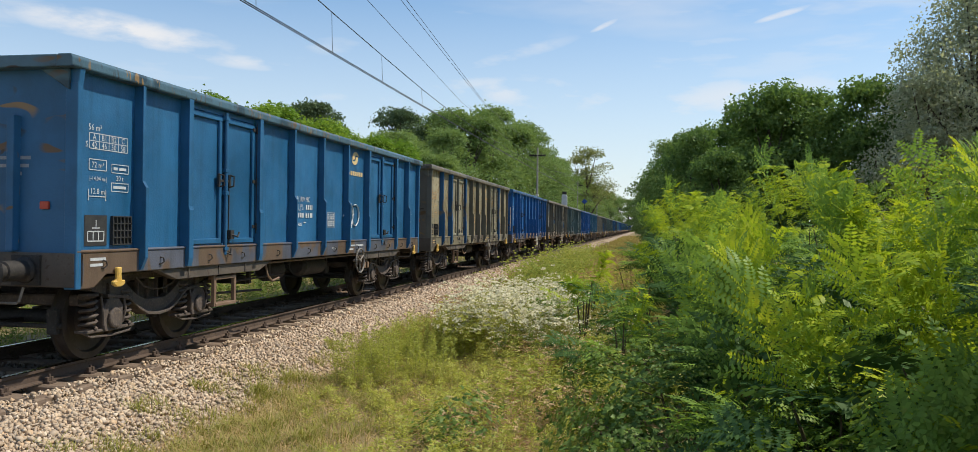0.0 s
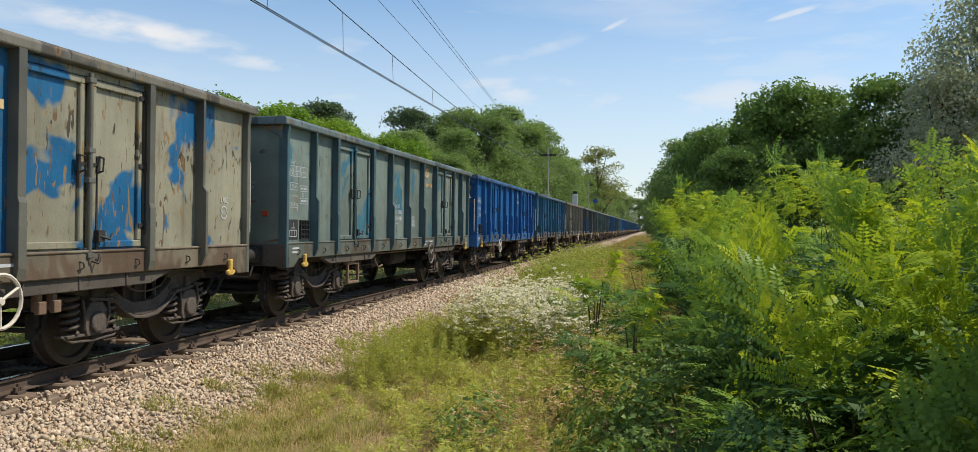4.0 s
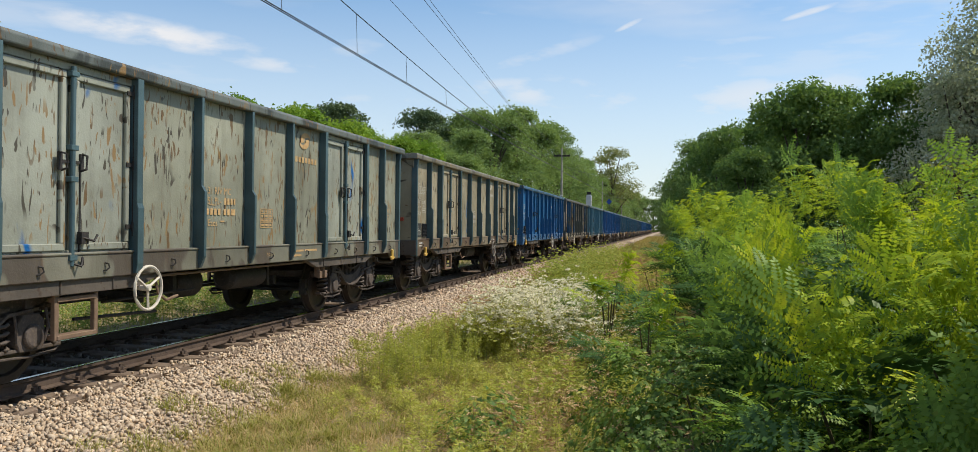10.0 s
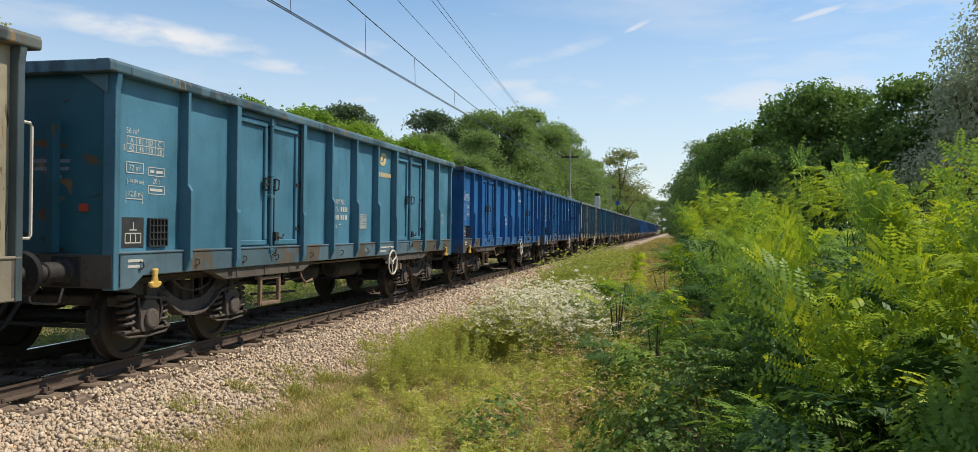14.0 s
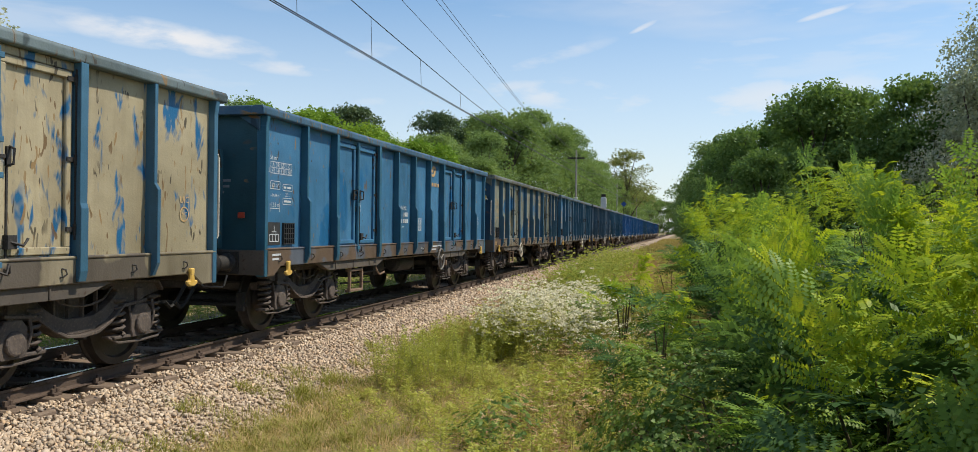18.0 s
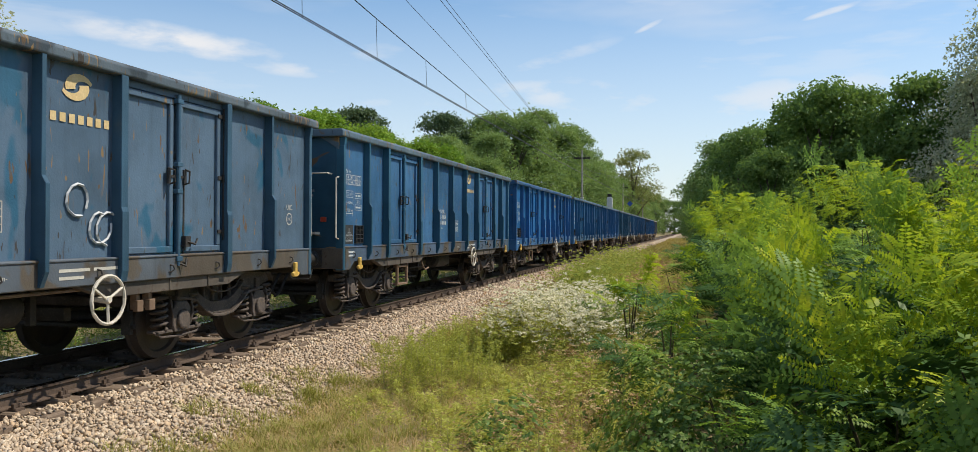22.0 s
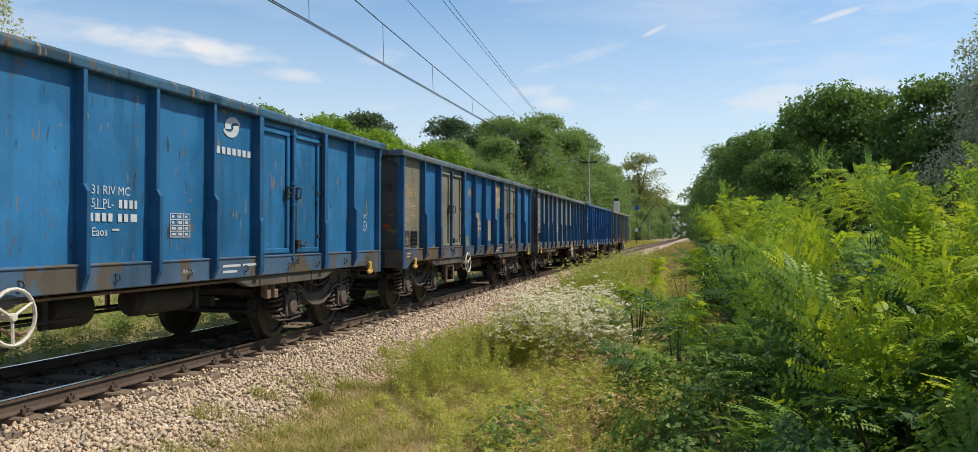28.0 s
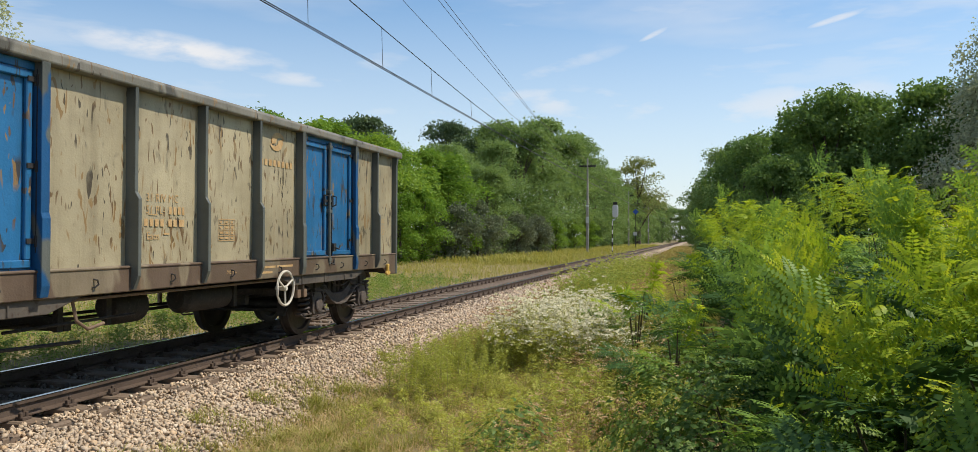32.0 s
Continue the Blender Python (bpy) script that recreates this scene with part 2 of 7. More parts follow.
M_STEEL = surface("oiled_dark_steel", (0.026, 0.025, 0.025), (0.045, 0.042, 0.04), 6.0, 0.65, 0.0, 0.3, 6, (0.065, 0.055, 0.047))
M_BOGIE = surface("dusty_bogie_steel", (0.06, 0.05, 0.046), (0.125, 0.103, 0.09), 5.0, 0.8, 0.0, 0.35, 7, (0.15, 0.118, 0.09))
M_WHEEL = surface("wheel_steel", (0.042, 0.036, 0.033), (0.08, 0.066, 0.058), 4.0, 0.5, 0.3, 0.15, 9)
M_RUSTSOLE = surface("rusty_sole_paint", (0.12, 0.085, 0.062), (0.2, 0.145, 0.1), 2.0, 0.75, 0.0, 0.3, 8, (0.085, 0.05, 0.032))
M_GREYSOLE = surface("grimy_sole_paint", (0.075, 0.066, 0.058), (0.135, 0.115, 0.095), 2.0, 0.75, 0.0, 0.3, 8, (0.06, 0.04, 0.03))
M_RAIL = surface("brown_rail_steel", (0.075, 0.052, 0.04), (0.13, 0.094, 0.072), 3.0, 0.8, 0.0, 0.3, 9, (0.035, 0.027, 0.022))
M_RAILTOP = surface("polished_rail_head", (0.3, 0.28, 0.26), (0.42, 0.4, 0.38), 2.0, 0.16, 1.0, 0.02, 12)
M_CREAM = surface("cream_marking_paint", (0.5, 0.48, 0.42), (0.62, 0.6, 0.54), 9.0, 0.6, 0.0, 0.0, 6)
M_WHITE = surface("white_marking_paint", (0.44, 0.48, 0.52), (0.62, 0.64, 0.65), 9.0, 0.6, 0.0, 0.0, 6)
M_ORANGE = surface("faded_orange_marking", (0.46, 0.28, 0.12), (0.62, 0.43, 0.22), 7.0, 0.6, 0.0, 0.0, 6)
M_SAND = surface("sand_logo_paint", (0.62, 0.46, 0.22), (0.7, 0.55, 0.3), 7.0, 0.6, 0.0, 0.0, 6)
M_YELLOW = surface("chipped_yellow_paint", (0.62, 0.38, 0.07), (0.7, 0.5, 0.16), 8.0, 0.55, 0.0, 0.1, 6, (0.3, 0.2, 0.1))
M_IVORY = surface("ivory_handrail_paint", (0.55, 0.5, 0.42), (0.68, 0.64, 0.55), 8.0, 0.55, 0.0, 0.1, 6)
M_DARKHAND = surface("worn_dark_handwheel", (0.12, 0.11, 0.1), (0.3, 0.28, 0.25), 6.0, 0.6, 0.0, 0.1, 6)
M_BLACK = surface("black_rubber", (0.018, 0.018, 0.018), (0.03, 0.03, 0.03), 9.0, 0.7, 0.0, 0.1, 6)
M_BROWNSTEP = surface("brown_step_paint", (0.17, 0.11, 0.075), (0.25, 0.175, 0.12), 6.0, 0.7, 0.0, 0.2, 6)
M_SLEEPER = surface("weathered_sleeper", (0.15, 0.105, 0.075), (0.26, 0.2, 0.15), 3.0, 0.9, 0.0, 0.5, 9, (0.12, 0.085, 0.065))
M_STONE = varied("ballast_stone", [(0.34, 0.26, 0.19), (0.54, 0.42, 0.3), (0.45, 0.36, 0.27), (0.64, 0.52, 0.39), (0.42, 0.35, 0.28), (0.62, 0.45, 0.29), (0.72, 0.61, 0.48)], 0.9, "island", 0.0, 24.0)
M_STONE_ONE = varied("ballast_stone_loose", [(0.36, 0.28, 0.2), (0.54, 0.42, 0.3), (0.64, 0.52, 0.39), (0.45, 0.36, 0.27), (0.72, 0.61, 0.48)], 0.9, "object", 0.0, 24.0)
M_OILSTONE = varied("oiled_ballast_stone", [(0.11, 0.095, 0.08), (0.22, 0.19, 0.16), (0.16, 0.135, 0.115), (0.34, 0.29, 0.24)], 0.9, "island", 0.0, 24.0)
M_BED = surface("ballast_bed", (0.34, 0.26, 0.19), (0.5, 0.4, 0.3), 14.0, 0.95, 0.0, 0.8, 4, (0.2, 0.16, 0.12), 0.03)
M_SOIL = surface("dry_grassy_soil", (0.2, 0.165, 0.075), (0.36, 0.275, 0.15), 0.9, 0.95, 0.0, 0.8, 14, (0.16, 0.15, 0.05), 0.05)
M_BARK = surface("grey_brown_bark", (0.07, 0.055, 0.042), (0.13, 0.105, 0.085), 5.0, 0.9, 0.0, 0.7, 5, None, 0.03)
M_TWIG = surface("green_brown_twig", (0.09, 0.07, 0.035), (0.13, 0.11, 0.05), 8.0, 0.8, 0.0, 0.2, 5)
M_STALK = surface("dry_green_stalk", (0.28, 0.29, 0.1), (0.4, 0.35, 0.17), 8.0, 0.8, 0.0, 0.0, 5)
M_CONCRETE = surface("weathered_concrete", (0.3, 0.29, 0.27), (0.42, 0.4, 0.37), 2.0, 0.9, 0.0, 0.3, 9)
M_SIGNALWHITE = surface("white_signal_enamel", (0.6, 0.62, 0.63), (0.72, 0.73, 0.74), 3.0, 0.4, 0.0, 0.05, 6)
M_WIRE = surface("dark_copper_wire", (0.03, 0.03, 0.032), (0.05, 0.05, 0.05), 3.0, 0.5, 0.3, 0.0, 6)
M_SIGNBLUE = surface("blue_sign_enamel", (0.03, 0.09, 0.4), (0.05, 0.12, 0.45), 3.0, 0.4, 0.0, 0.0, 6)
M_GLASSRED = surface("red_reflector", (0.4, 0.05, 0.03), (0.5, 0.09, 0.05), 9.0, 0.3, 0.0, 0.0, 6)
# Yellow-green of young tips; also stands for light on the clump tops.
L_YOUNG_LIT = leaf("young_sunlit_locust_leaf", [(0.2, 0.32, 0.03), (0.34, 0.44, 0.036), (0.52, 0.55, 0.045)], 0.45)
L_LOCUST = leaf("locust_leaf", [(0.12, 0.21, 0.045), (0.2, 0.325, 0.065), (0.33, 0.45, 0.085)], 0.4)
# Darker copy of the locust leaf: shade inside the hedge, put into the colour.
L_DARK = leaf("shaded_locust_leaf", [(0.05, 0.105, 0.036), (0.08, 0.155, 0.048), (0.125, 0.21, 0.06)], 0.3)
L_BRAMBLE = leaf("bramble_leaf", [(0.07, 0.135, 0.036), (0.14, 0.23, 0.055), (0.29, 0.36, 0.1)], 0.4)
# Lightened and greyed: the distance haze is put into this leaf colour.
L_TREE = leaf("tree_leaf", [(0.135, 0.21, 0.085), (0.175, 0.265, 0.1), (0.225, 0.32, 0.12)], 0.42)
L_TREEDARK = leaf("robinia_leaf", [(0.1, 0.175, 0.06), (0.14, 0.235, 0.075), (0.19, 0.29, 0.085)], 0.45)
L_BRIGHT = leaf("sunny_leaf", [(0.12, 0.23, 0.035), (0.18, 0.3, 0.05), (0.27, 0.38, 0.065)], 0.42)
L_PINE = leaf("pine_needle", [(0.07, 0.11, 0.06), (0.09, 0.14, 0.075), (0.12, 0.17, 0.09)], 0.25)
L_SILVER = leaf("silver_poplar_leaf", [(0.3, 0.34, 0.25), (0.42, 0.46, 0.36), (0.6, 0.64, 0.55)], 0.45)
L_OLIVE = leaf("grey_olive_leaf", [(0.1, 0.13, 0.085), (0.15, 0.18, 0.12), (0.19, 0.22, 0.15)], 0.3)
L_POPLAR = leaf("thin_poplar_leaf", [(0.15, 0.19, 0.08), (0.21, 0.25, 0.1), (0.29, 0.29, 0.14)], 0.4)
L_GRASS = leaf("green_grass_blade", [(0.19, 0.21, 0.05), (0.32, 0.32, 0.085), (0.47, 0.41, 0.16)], 0.4)
L_THATCH = leaf("straw_thatch", [(0.3, 0.2, 0.1), (0.46, 0.33, 0.17), (0.6, 0.46, 0.27)], 0.25)
L_DRY = leaf("dry_grass_blade", [(0.26, 0.23, 0.07), (0.42, 0.3, 0.13), (0.3, 0.3, 0.08), (0.5, 0.37, 0.18)], 0.35)
L_WEED = leaf("weed_leaf", [(0.24, 0.28, 0.06), (0.42, 0.45, 0.11), (0.6, 0.57, 0.2)], 0.45)
L_GOLD = leaf("goldenrod_leaf", [(0.22, 0.28, 0.06), (0.31, 0.36, 0.08), (0.43, 0.43, 0.11)], 0.4)
L_PETAL = leaf("white_petal", [(0.46, 0.43, 0.28), (0.62, 0.59, 0.44), (0.78, 0.76, 0.64)], 0.3)
L_BROWN = leaf("dead_brown_stalk", [(0.22, 0.13, 0.07), (0.34, 0.21, 0.12), (0.45, 0.3, 0.17)], 0.3)


# ---- mesh helpers ----
class Geo:
    """A plain list of vertices and faces that grows piece by piece."""

    def __init__(self):
        self.v, self.f = [], []

    def add(self, verts, faces):
        k = len(self.v)
        self.v += [tuple(p) for p in verts]
        self.f += [tuple(i + k for i in f) for f in faces]
        return self

    def box(self, x0, x1, y0, y1, z0, z1):
        vs = [(x, y, z) for z in (z0, z1) for y in (y0, y1) for x in (x0, x1)]
        return self.add(vs, [(0, 2, 3, 1), (4, 5, 7, 6), (0, 1, 5, 4), (2, 6, 7, 3), (0, 4, 6, 2), (1, 3, 7, 5)])

    def prism(self, poly, axis, a, b):
        """Polygon extruded along axis (0, 1, 2) from a to b; poly holds the other two coordinates in order."""
        n = len(poly)

        def put(p, w):
            q = list(p)
            q.insert(axis, w)
            return q
        vs = [put(p, a) for p in poly] + [put(p, b) for p in poly]
        fs = [(i, (i + 1) % n, n + (i + 1) % n, n + i) for i in range(n)] + [tuple(range(n))[::-1], tuple(range(n, 2 * n))]
        return self.add(vs, fs)

    def tube(self, pts, r, sides=6, taper=None, closed=False):
        pts = [Vector(p) for p in pts]
        n = len(pts)
        rings = []
        up = Vector((0, 0, 1))
        for i, p in enumerate(pts):
            d = (pts[(i + 1) % n] - pts[i - 1]) if closed else (pts[min(i + 1, n - 1)] - pts[max(i - 1, 0)])
            d.normalize()
            s = d.cross(up if abs(d.z) < 0.9 else Vector((1, 0, 0))).normalized()
            t = d.cross(s)
            rr = r if taper is None else r + (taper - r) * i / (n - 1)
            rings.append([p + (s * math.cos(a) + t * math.sin(a)) * rr for a in [2 * math.pi * k / sides for k in range(sides)]])
        vs = [q for ring in rings for q in ring]
        fs = []
        for i in range(n if closed else n - 1):
            j = (i + 1) % n
            for k in range(sides):
                l = (k + 1) % sides
                fs.append((i * sides + k, i * sides + l, j * sides + l, j * sides + k))
        if not closed:
            fs += [tuple(range(sides))[::-1], tuple(range((n - 1) * sides, n * sides))]
        return self.add(vs, fs)

    def lathe(self, profile, axis, centre, segs=24):
        """Profile of (along, radius) turned about an axis through centre."""
        vs, fs, n = [], [], len(profile)
        o = [i for i in range(3) if i != axis]
        for k in range(segs):
            a = 2 * math.pi * k / segs
            for along, r in profile:
                p = list(centre)
                p[axis] += along
                p[o[0]] += r * math.cos(a)
                p[o[1]] += r * math.sin(a)
                vs.append(p)
        for k in range(segs):
            l = (k + 1) % segs
            for i in range(n - 1):
                fs.append((k * n + i, l * n + i, l * n + i + 1, k * n + i + 1))
        fs.append(tuple(k * n for k in range(segs)))
        fs.append(tuple(k * n + n - 1 for k in range(segs))[::-1])
        return self.add(vs, fs)

    def mesh(self, name, bevel=0.0, smooth=False):
        me = bpy.data.meshes.new(name)
        me.from_pydata(self.v, [], self.f)
        bm = bmesh.new()
        bm.from_mesh(me)
        bmesh.ops.recalc_face_normals(bm, faces=bm.faces)
        if bevel:
            bmesh.ops.bevel(bm, geom=[e for e in bm.edges if e.is_manifold and e.calc_face_angle(0) > 0.5], offset=bevel, segments=1, affect="EDGES", clamp_overlap=True)
        bm.to_mesh(me)
        bm.free()
        if smooth:
            me.shade_smooth()
            me.set_sharp_from_angle(angle=radians(38))
        return me


def part(name, geo, material, parent, label="", bevel=0.0, smooth=False):
    me = geo if isinstance(geo, bpy.types.Mesh) else geo.mesh(name, bevel, smooth)
    if material and not me.materials:
        me.materials.append(material)
    ob = new(name, me)
    ob.parent = parent
    if label:
        ob["label"] = label
    return ob


def soup(name, quads, material):
    """A mesh of loose polygons, an array (n, corners, 3)."""
    q = np.asarray(quads, dtype=np.float32)
    n, k = q.shape[0], q.shape[1]
    me = bpy.data.meshes.new(name)
    me.vertices.add(n * k)
    me.vertices.foreach_set("co", q.reshape(-1))
    me.loops.add(n * k)
    me.loops.foreach_set("vertex_index", np.arange(n * k, dtype=np.int32))
    me.polygons.add(n)
    me.polygons.foreach_set("loop_start", np.arange(0, n * k, k, dtype=np.int32))
    me.update(calc_edges=True)
    me.materials.append(material)
    return me


def indexed(name, verts, faces, material):
    """A mesh from arrays of vertices (n, 3) and faces (m, k)."""
    v, f = np.asarray(verts, dtype=np.float32), np.asarray(faces, dtype=np.int32)
    me = bpy.data.meshes.new(name)
    me.vertices.add(len(v))
    me.vertices.foreach_set("co", v.reshape(-1))
    me.loops.add(f.size)
    me.loops.foreach_set("vertex_index", f.reshape(-1))
    me.polygons.add(len(f))
    me.polygons.foreach_set("loop_start", np.arange(0, f.size, f.shape[1], dtype=np.int32))
    me.update(calc_edges=True)
    me.materials.append(material)
    return me


def empty(name, m=None):
    ob = new(name)
    ob.empty_display_size = 0.3
    if m is not None:
        ob.matrix_basis = m
    return ob


# ---- ground and track (rail head at z = 0, track along y) ----
def ground_z(x, y):
    x, y = np.asarray(x, dtype=float), np.asarray(y, dtype=float)
    bank = np.interp(np.abs(x), [0, 2.2, 3.2, 6.0, 9.0], [-0.72, -0.62, -0.48, -0.42, -0.40])
    far = np.where(x < -9, -0.4 + (-9 - x).clip(0, 30) * 0.01, 0.0) * (x < -9)
    bank = np.where(x < -9, far, bank)
    roll = 0.05 * np.sin(x * 0.9 + y * 0.35) * np.cos(y * 0.55 - x * 0.2) * np.clip((np.abs(x) - 2.6) / 2.0, 0, 1)
    return bank + roll


gx = np.unique(np.concatenate([np.linspace(-600, -40, 15), np.linspace(-40, -10, 31), np.linspace(-10, 14, 97), np.linspace(14, 40, 27), np.linspace(40, 600, 15)]))
gy = np.unique(np.concatenate([np.linspace(-300, -10, 15), np.linspace(-10, 40, 126), np.linspace(40, 120, 81), np.linspace(120, 400, 57), np.linspace(400, 1600, 13)]))
GX, GY = np.meshgrid(gx, gy)
gv = np.stack([GX, GY, ground_z(GX, GY)], -1).reshape(-1, 3)
nx, ny = len(gx), len(gy)
ii = (np.arange(ny - 1)[:, None] * nx + np.arange(nx - 1)[None, :]).reshape(-1)
ground = new("ground", indexed("ground", gv, np.stack([ii, ii + 1, ii + nx + 1, ii + nx], 1), M_SOIL))
tagged(ground, "dry sandy soil with thin grass beside the railway", "ground", kind="structure")

BED = [(-2.9, -0.62), (-1.75, -0.24), (1.8, -0.23), (2.2, -0.33), (2.95, -0.6)]
Y0, Y1 = -30.0, 700.0
bed = new("ballast_bed", Geo().prism([(x, z) for x, z in BED] + [(2.95, -0.9), (-2.9, -0.9)], 1, Y0, Y1).mesh("ballast_bed"))
bed.data.materials.append(M_BED)
tagged(bed, "bed of pinkish grey crushed ballast stone under the track", "ballast bed", kind="structure")


def bed_z(x):
    return np.interp(x, [p[0] for p in BED], [p[1] for p in BED])


track = empty("track")
tagged(track, "single railway track on timber sleepers with brown steel rails", "railway track", kind="structure")
RAIL_FOOT = [(-0.0625, -0.15), (0.0625, -0.15), (0.0625, -0.138), (0.012, -0.122), (0.009, -0.045), (0.034, -0.034), (0.034, -0.006), (-0.034, -0.006), (-0.034, -0.034), (-0.009, -0.045), (-0.012, -0.122), (-0.0625, -0.138)]
for side in (-1, 1):
    g = Geo().prism([(x + side * 0.7525, z) for x, z in RAIL_FOOT], 1, Y0, Y1)
    rail = part("rail", g, M_RAIL, track, "rust-brown steel rail")
    head = Geo().prism([(-0.034 + side * 0.7525, -0.006), (0.034 + side * 0.7525, -0.006), (0.028 + side * 0.7525, 0.0), (-0.028 + side * 0.7525, 0.0)], 1, Y0, Y1)
    part("running_surface", head, M_RAILTOP, rail, "polished bright rail head")

SLEEPER_STEP = 0.62
sleeper_me = Geo().box(-1.3, 1.3, -0.12, 0.12, -0.32, -0.155).mesh("sleeper", 0.018)
sleeper_me.materials.append(M_SLEEPER)
clip_geo = Geo()
for sx in (-1, 1):
    for e in (-1, 1):
        cx = sx * 0.7525 + e * 0.105
        clip_geo.box(cx - 0.045, cx + 0.045, -0.055, 0.055, -0.156, -0.128)
        clip_geo.box(cx - 0.018, cx + 0.018, -0.05, -0.015, -0.13, -0.085)
        clip_geo.box(cx - 0.018, cx + 0.018, 0.015, 0.05, -0.13, -0.085)
        clip_geo.lathe([(0, 0.016), (0.075, 0.016)], 2, (cx, 0, -0.13), 6)
clip_me = clip_geo.mesh("rail_fastening", 0.004)
clip_me.materials.append(M_RAIL)
rs = random.Random(5)
for i in range(300):
    y = 0.25 + i * SLEEPER_STEP
    s = part("sleeper", sleeper_me, None, track)
    s.location, s.rotation_euler = (rs.uniform(-0.02, 0.02), y + rs.uniform(-0.015, 0.015), rs.uniform(-0.006, 0.0)), (0, 0, rs.uniform(-0.01, 0.01))
    if i < 80:
        part("rail_fastening", clip_me, None, s)
rest = Geo()
for i in list(range(-45, 0)) + list(range(300, 1000)):
    y = 0.25 + i * SLEEPER_STEP
    rest.box(-1.3, 1.3, y - 0.12, y + 0.12, -0.32, -0.156)
rest_ob = part("far_sleepers", rest, M_SLEEPER, track)
rest_ob["kind"] = "stuff"

# loose ballast stones: five shapes, the nearest as pieces of their own, the rest joined
rng = np.random.default_rng(3)
ICO_V = np.array([(x, y, z) for z in (-1, 1) for y in (-1, 1) for x in (-1, 1)]) * 0.72
ICO_F = np.array([(0, 2, 3), (0, 3, 1), (4, 5, 7), (4, 7, 6), (0, 1, 5), (0, 5, 4), (2, 6, 7), (2, 7, 3), (0, 4, 6), (0, 6, 2), (1, 3, 7), (1, 7, 5)])


def stones(name, xs, ys, zs, size, material):
    """Angular stones of varied shape, joined in one mesh."""
    n = len(xs)
    v = np.repeat(ICO_V[None], n, 0) * rng.uniform(0.3, 1.4, (n, len(ICO_V), 3)) * rng.uniform(0.5, 1.35, (n, 1, 3)) * np.asarray(size)[:, None, None]
    a, b = rng.uniform(0, 6.28, n), rng.uniform(-1.2, 1.2, n)
    ca, sa, cb, sb = np.cos(a)[:, None], np.sin(a)[:, None], np.cos(b)[:, None], np.sin(b)[:, None]
    x, y, z = v[..., 0] * ca - v[..., 1] * sa, v[..., 0] * sa + v[..., 1] * ca, v[..., 2]
    y, z = y * cb - z * sb, y * sb + z * cb
    v = np.stack([x + np.asarray(xs)[:, None], y + np.asarray(ys)[:, None], z + np.asarray(zs)[:, None]], -1)
    f = (np.arange(n)[:, None, None] * len(ICO_V) + ICO_F[None]).reshape(-1, 3)
    return indexed(name, v.reshape(-1, 3), f, material)


def spread(n, x0, x1, y0, y1, power=1.0):
    """Random spots, denser towards the near end."""
    return rng.uniform(x0, x1, n), y0 + (y1 - y0) * rng.uniform(0, 1, n) ** power


xs, ys = spread(66000, 1.0, 3.0, 3.6, 42.0, 1.9)
keep = (np.abs((ys - 0.25) / SLEEPER_STEP - np.round((ys - 0.25) / SLEEPER_STEP)) > 0.2) | (xs > 1.33)
over = ~keep & (xs > 1.1) & (rng.uniform(0, 1, len(xs)) < 0.14)          # some lie on the sleeper ends
keep |= over
keep &= (xs < 2.4) | (rng.uniform(0, 1, len(xs)) < np.clip((3.05 - xs) / 0.7, 0, 1))
xs, ys, over = xs[keep], ys[keep], over[keep]
lo = np.where(over, -0.15, np.where(xs < 1.33, -0.2, bed_z(xs)))
near = stones("ballast_stones", xs, ys, lo + rng.uniform(-0.012, 0.03, len(xs)), (0.0125 + 0.019 * rng.uniform(0, 1, len(xs)) ** 1.8) * (1 + np.clip(ys - 10, 0, 30) * 0.03), M_STONE)
ob = part("ballast_stones", near, None, bed, "pinkish grey crushed stones")
ob["kind"] = "stuff"
xs, ys = spread(4500, 1.0, 3.0, 42.0, 130.0, 1.5)
ob = part("ballast_stones", stones("ballast_stones", xs, ys, bed_z(xs) + 0.01, rng.uniform(0.045, 0.085, len(xs)), M_STONE), None, bed)
ob["kind"] = "stuff"
xs, ys = spread(10000, -1.8, 0.68, 4.0, 40.0, 1.7)
keep = (np.abs((ys - 0.25) / SLEEPER_STEP - np.round((ys - 0.25) / SLEEPER_STEP)) > 0.22) & (np.abs(np.abs(xs) - 0.7525) > 0.1)
xs, ys = xs[keep], ys[keep]
ob = part("ballast_stones", stones("ballast_stones", xs, ys, np.full(len(xs), -0.2) + rng.uniform(-0.02, 0.02, len(xs)), rng.uniform(0.02, 0.042, len(xs)), M_OILSTONE), None, bed, "oil-stained dark stones between the rails")
ob["kind"] = "stuff"
stone_shapes = [stones("stone", [0.0], [0.0], [0.0], [1.0], M_STONE_ONE) for _ in range(6)]
xs, ys = spread(300, 1.5, 2.9, 5.2, 9.0)
for i in range(300):
    s = part("stone", stone_shapes[i % 6], None, bed)
    k = rs.uniform(0.018, 0.032)
    s.matrix_basis = Matrix.LocRotScale((xs[i], ys[i], float(bed_z(xs[i])) + 0.028), Euler((rs.uniform(-0.5, 0.5), rs.uniform(-0.5, 0.5), rs.uniform(0, 6.28))), (k, k, k * rs.uniform(0.7, 1.0)))


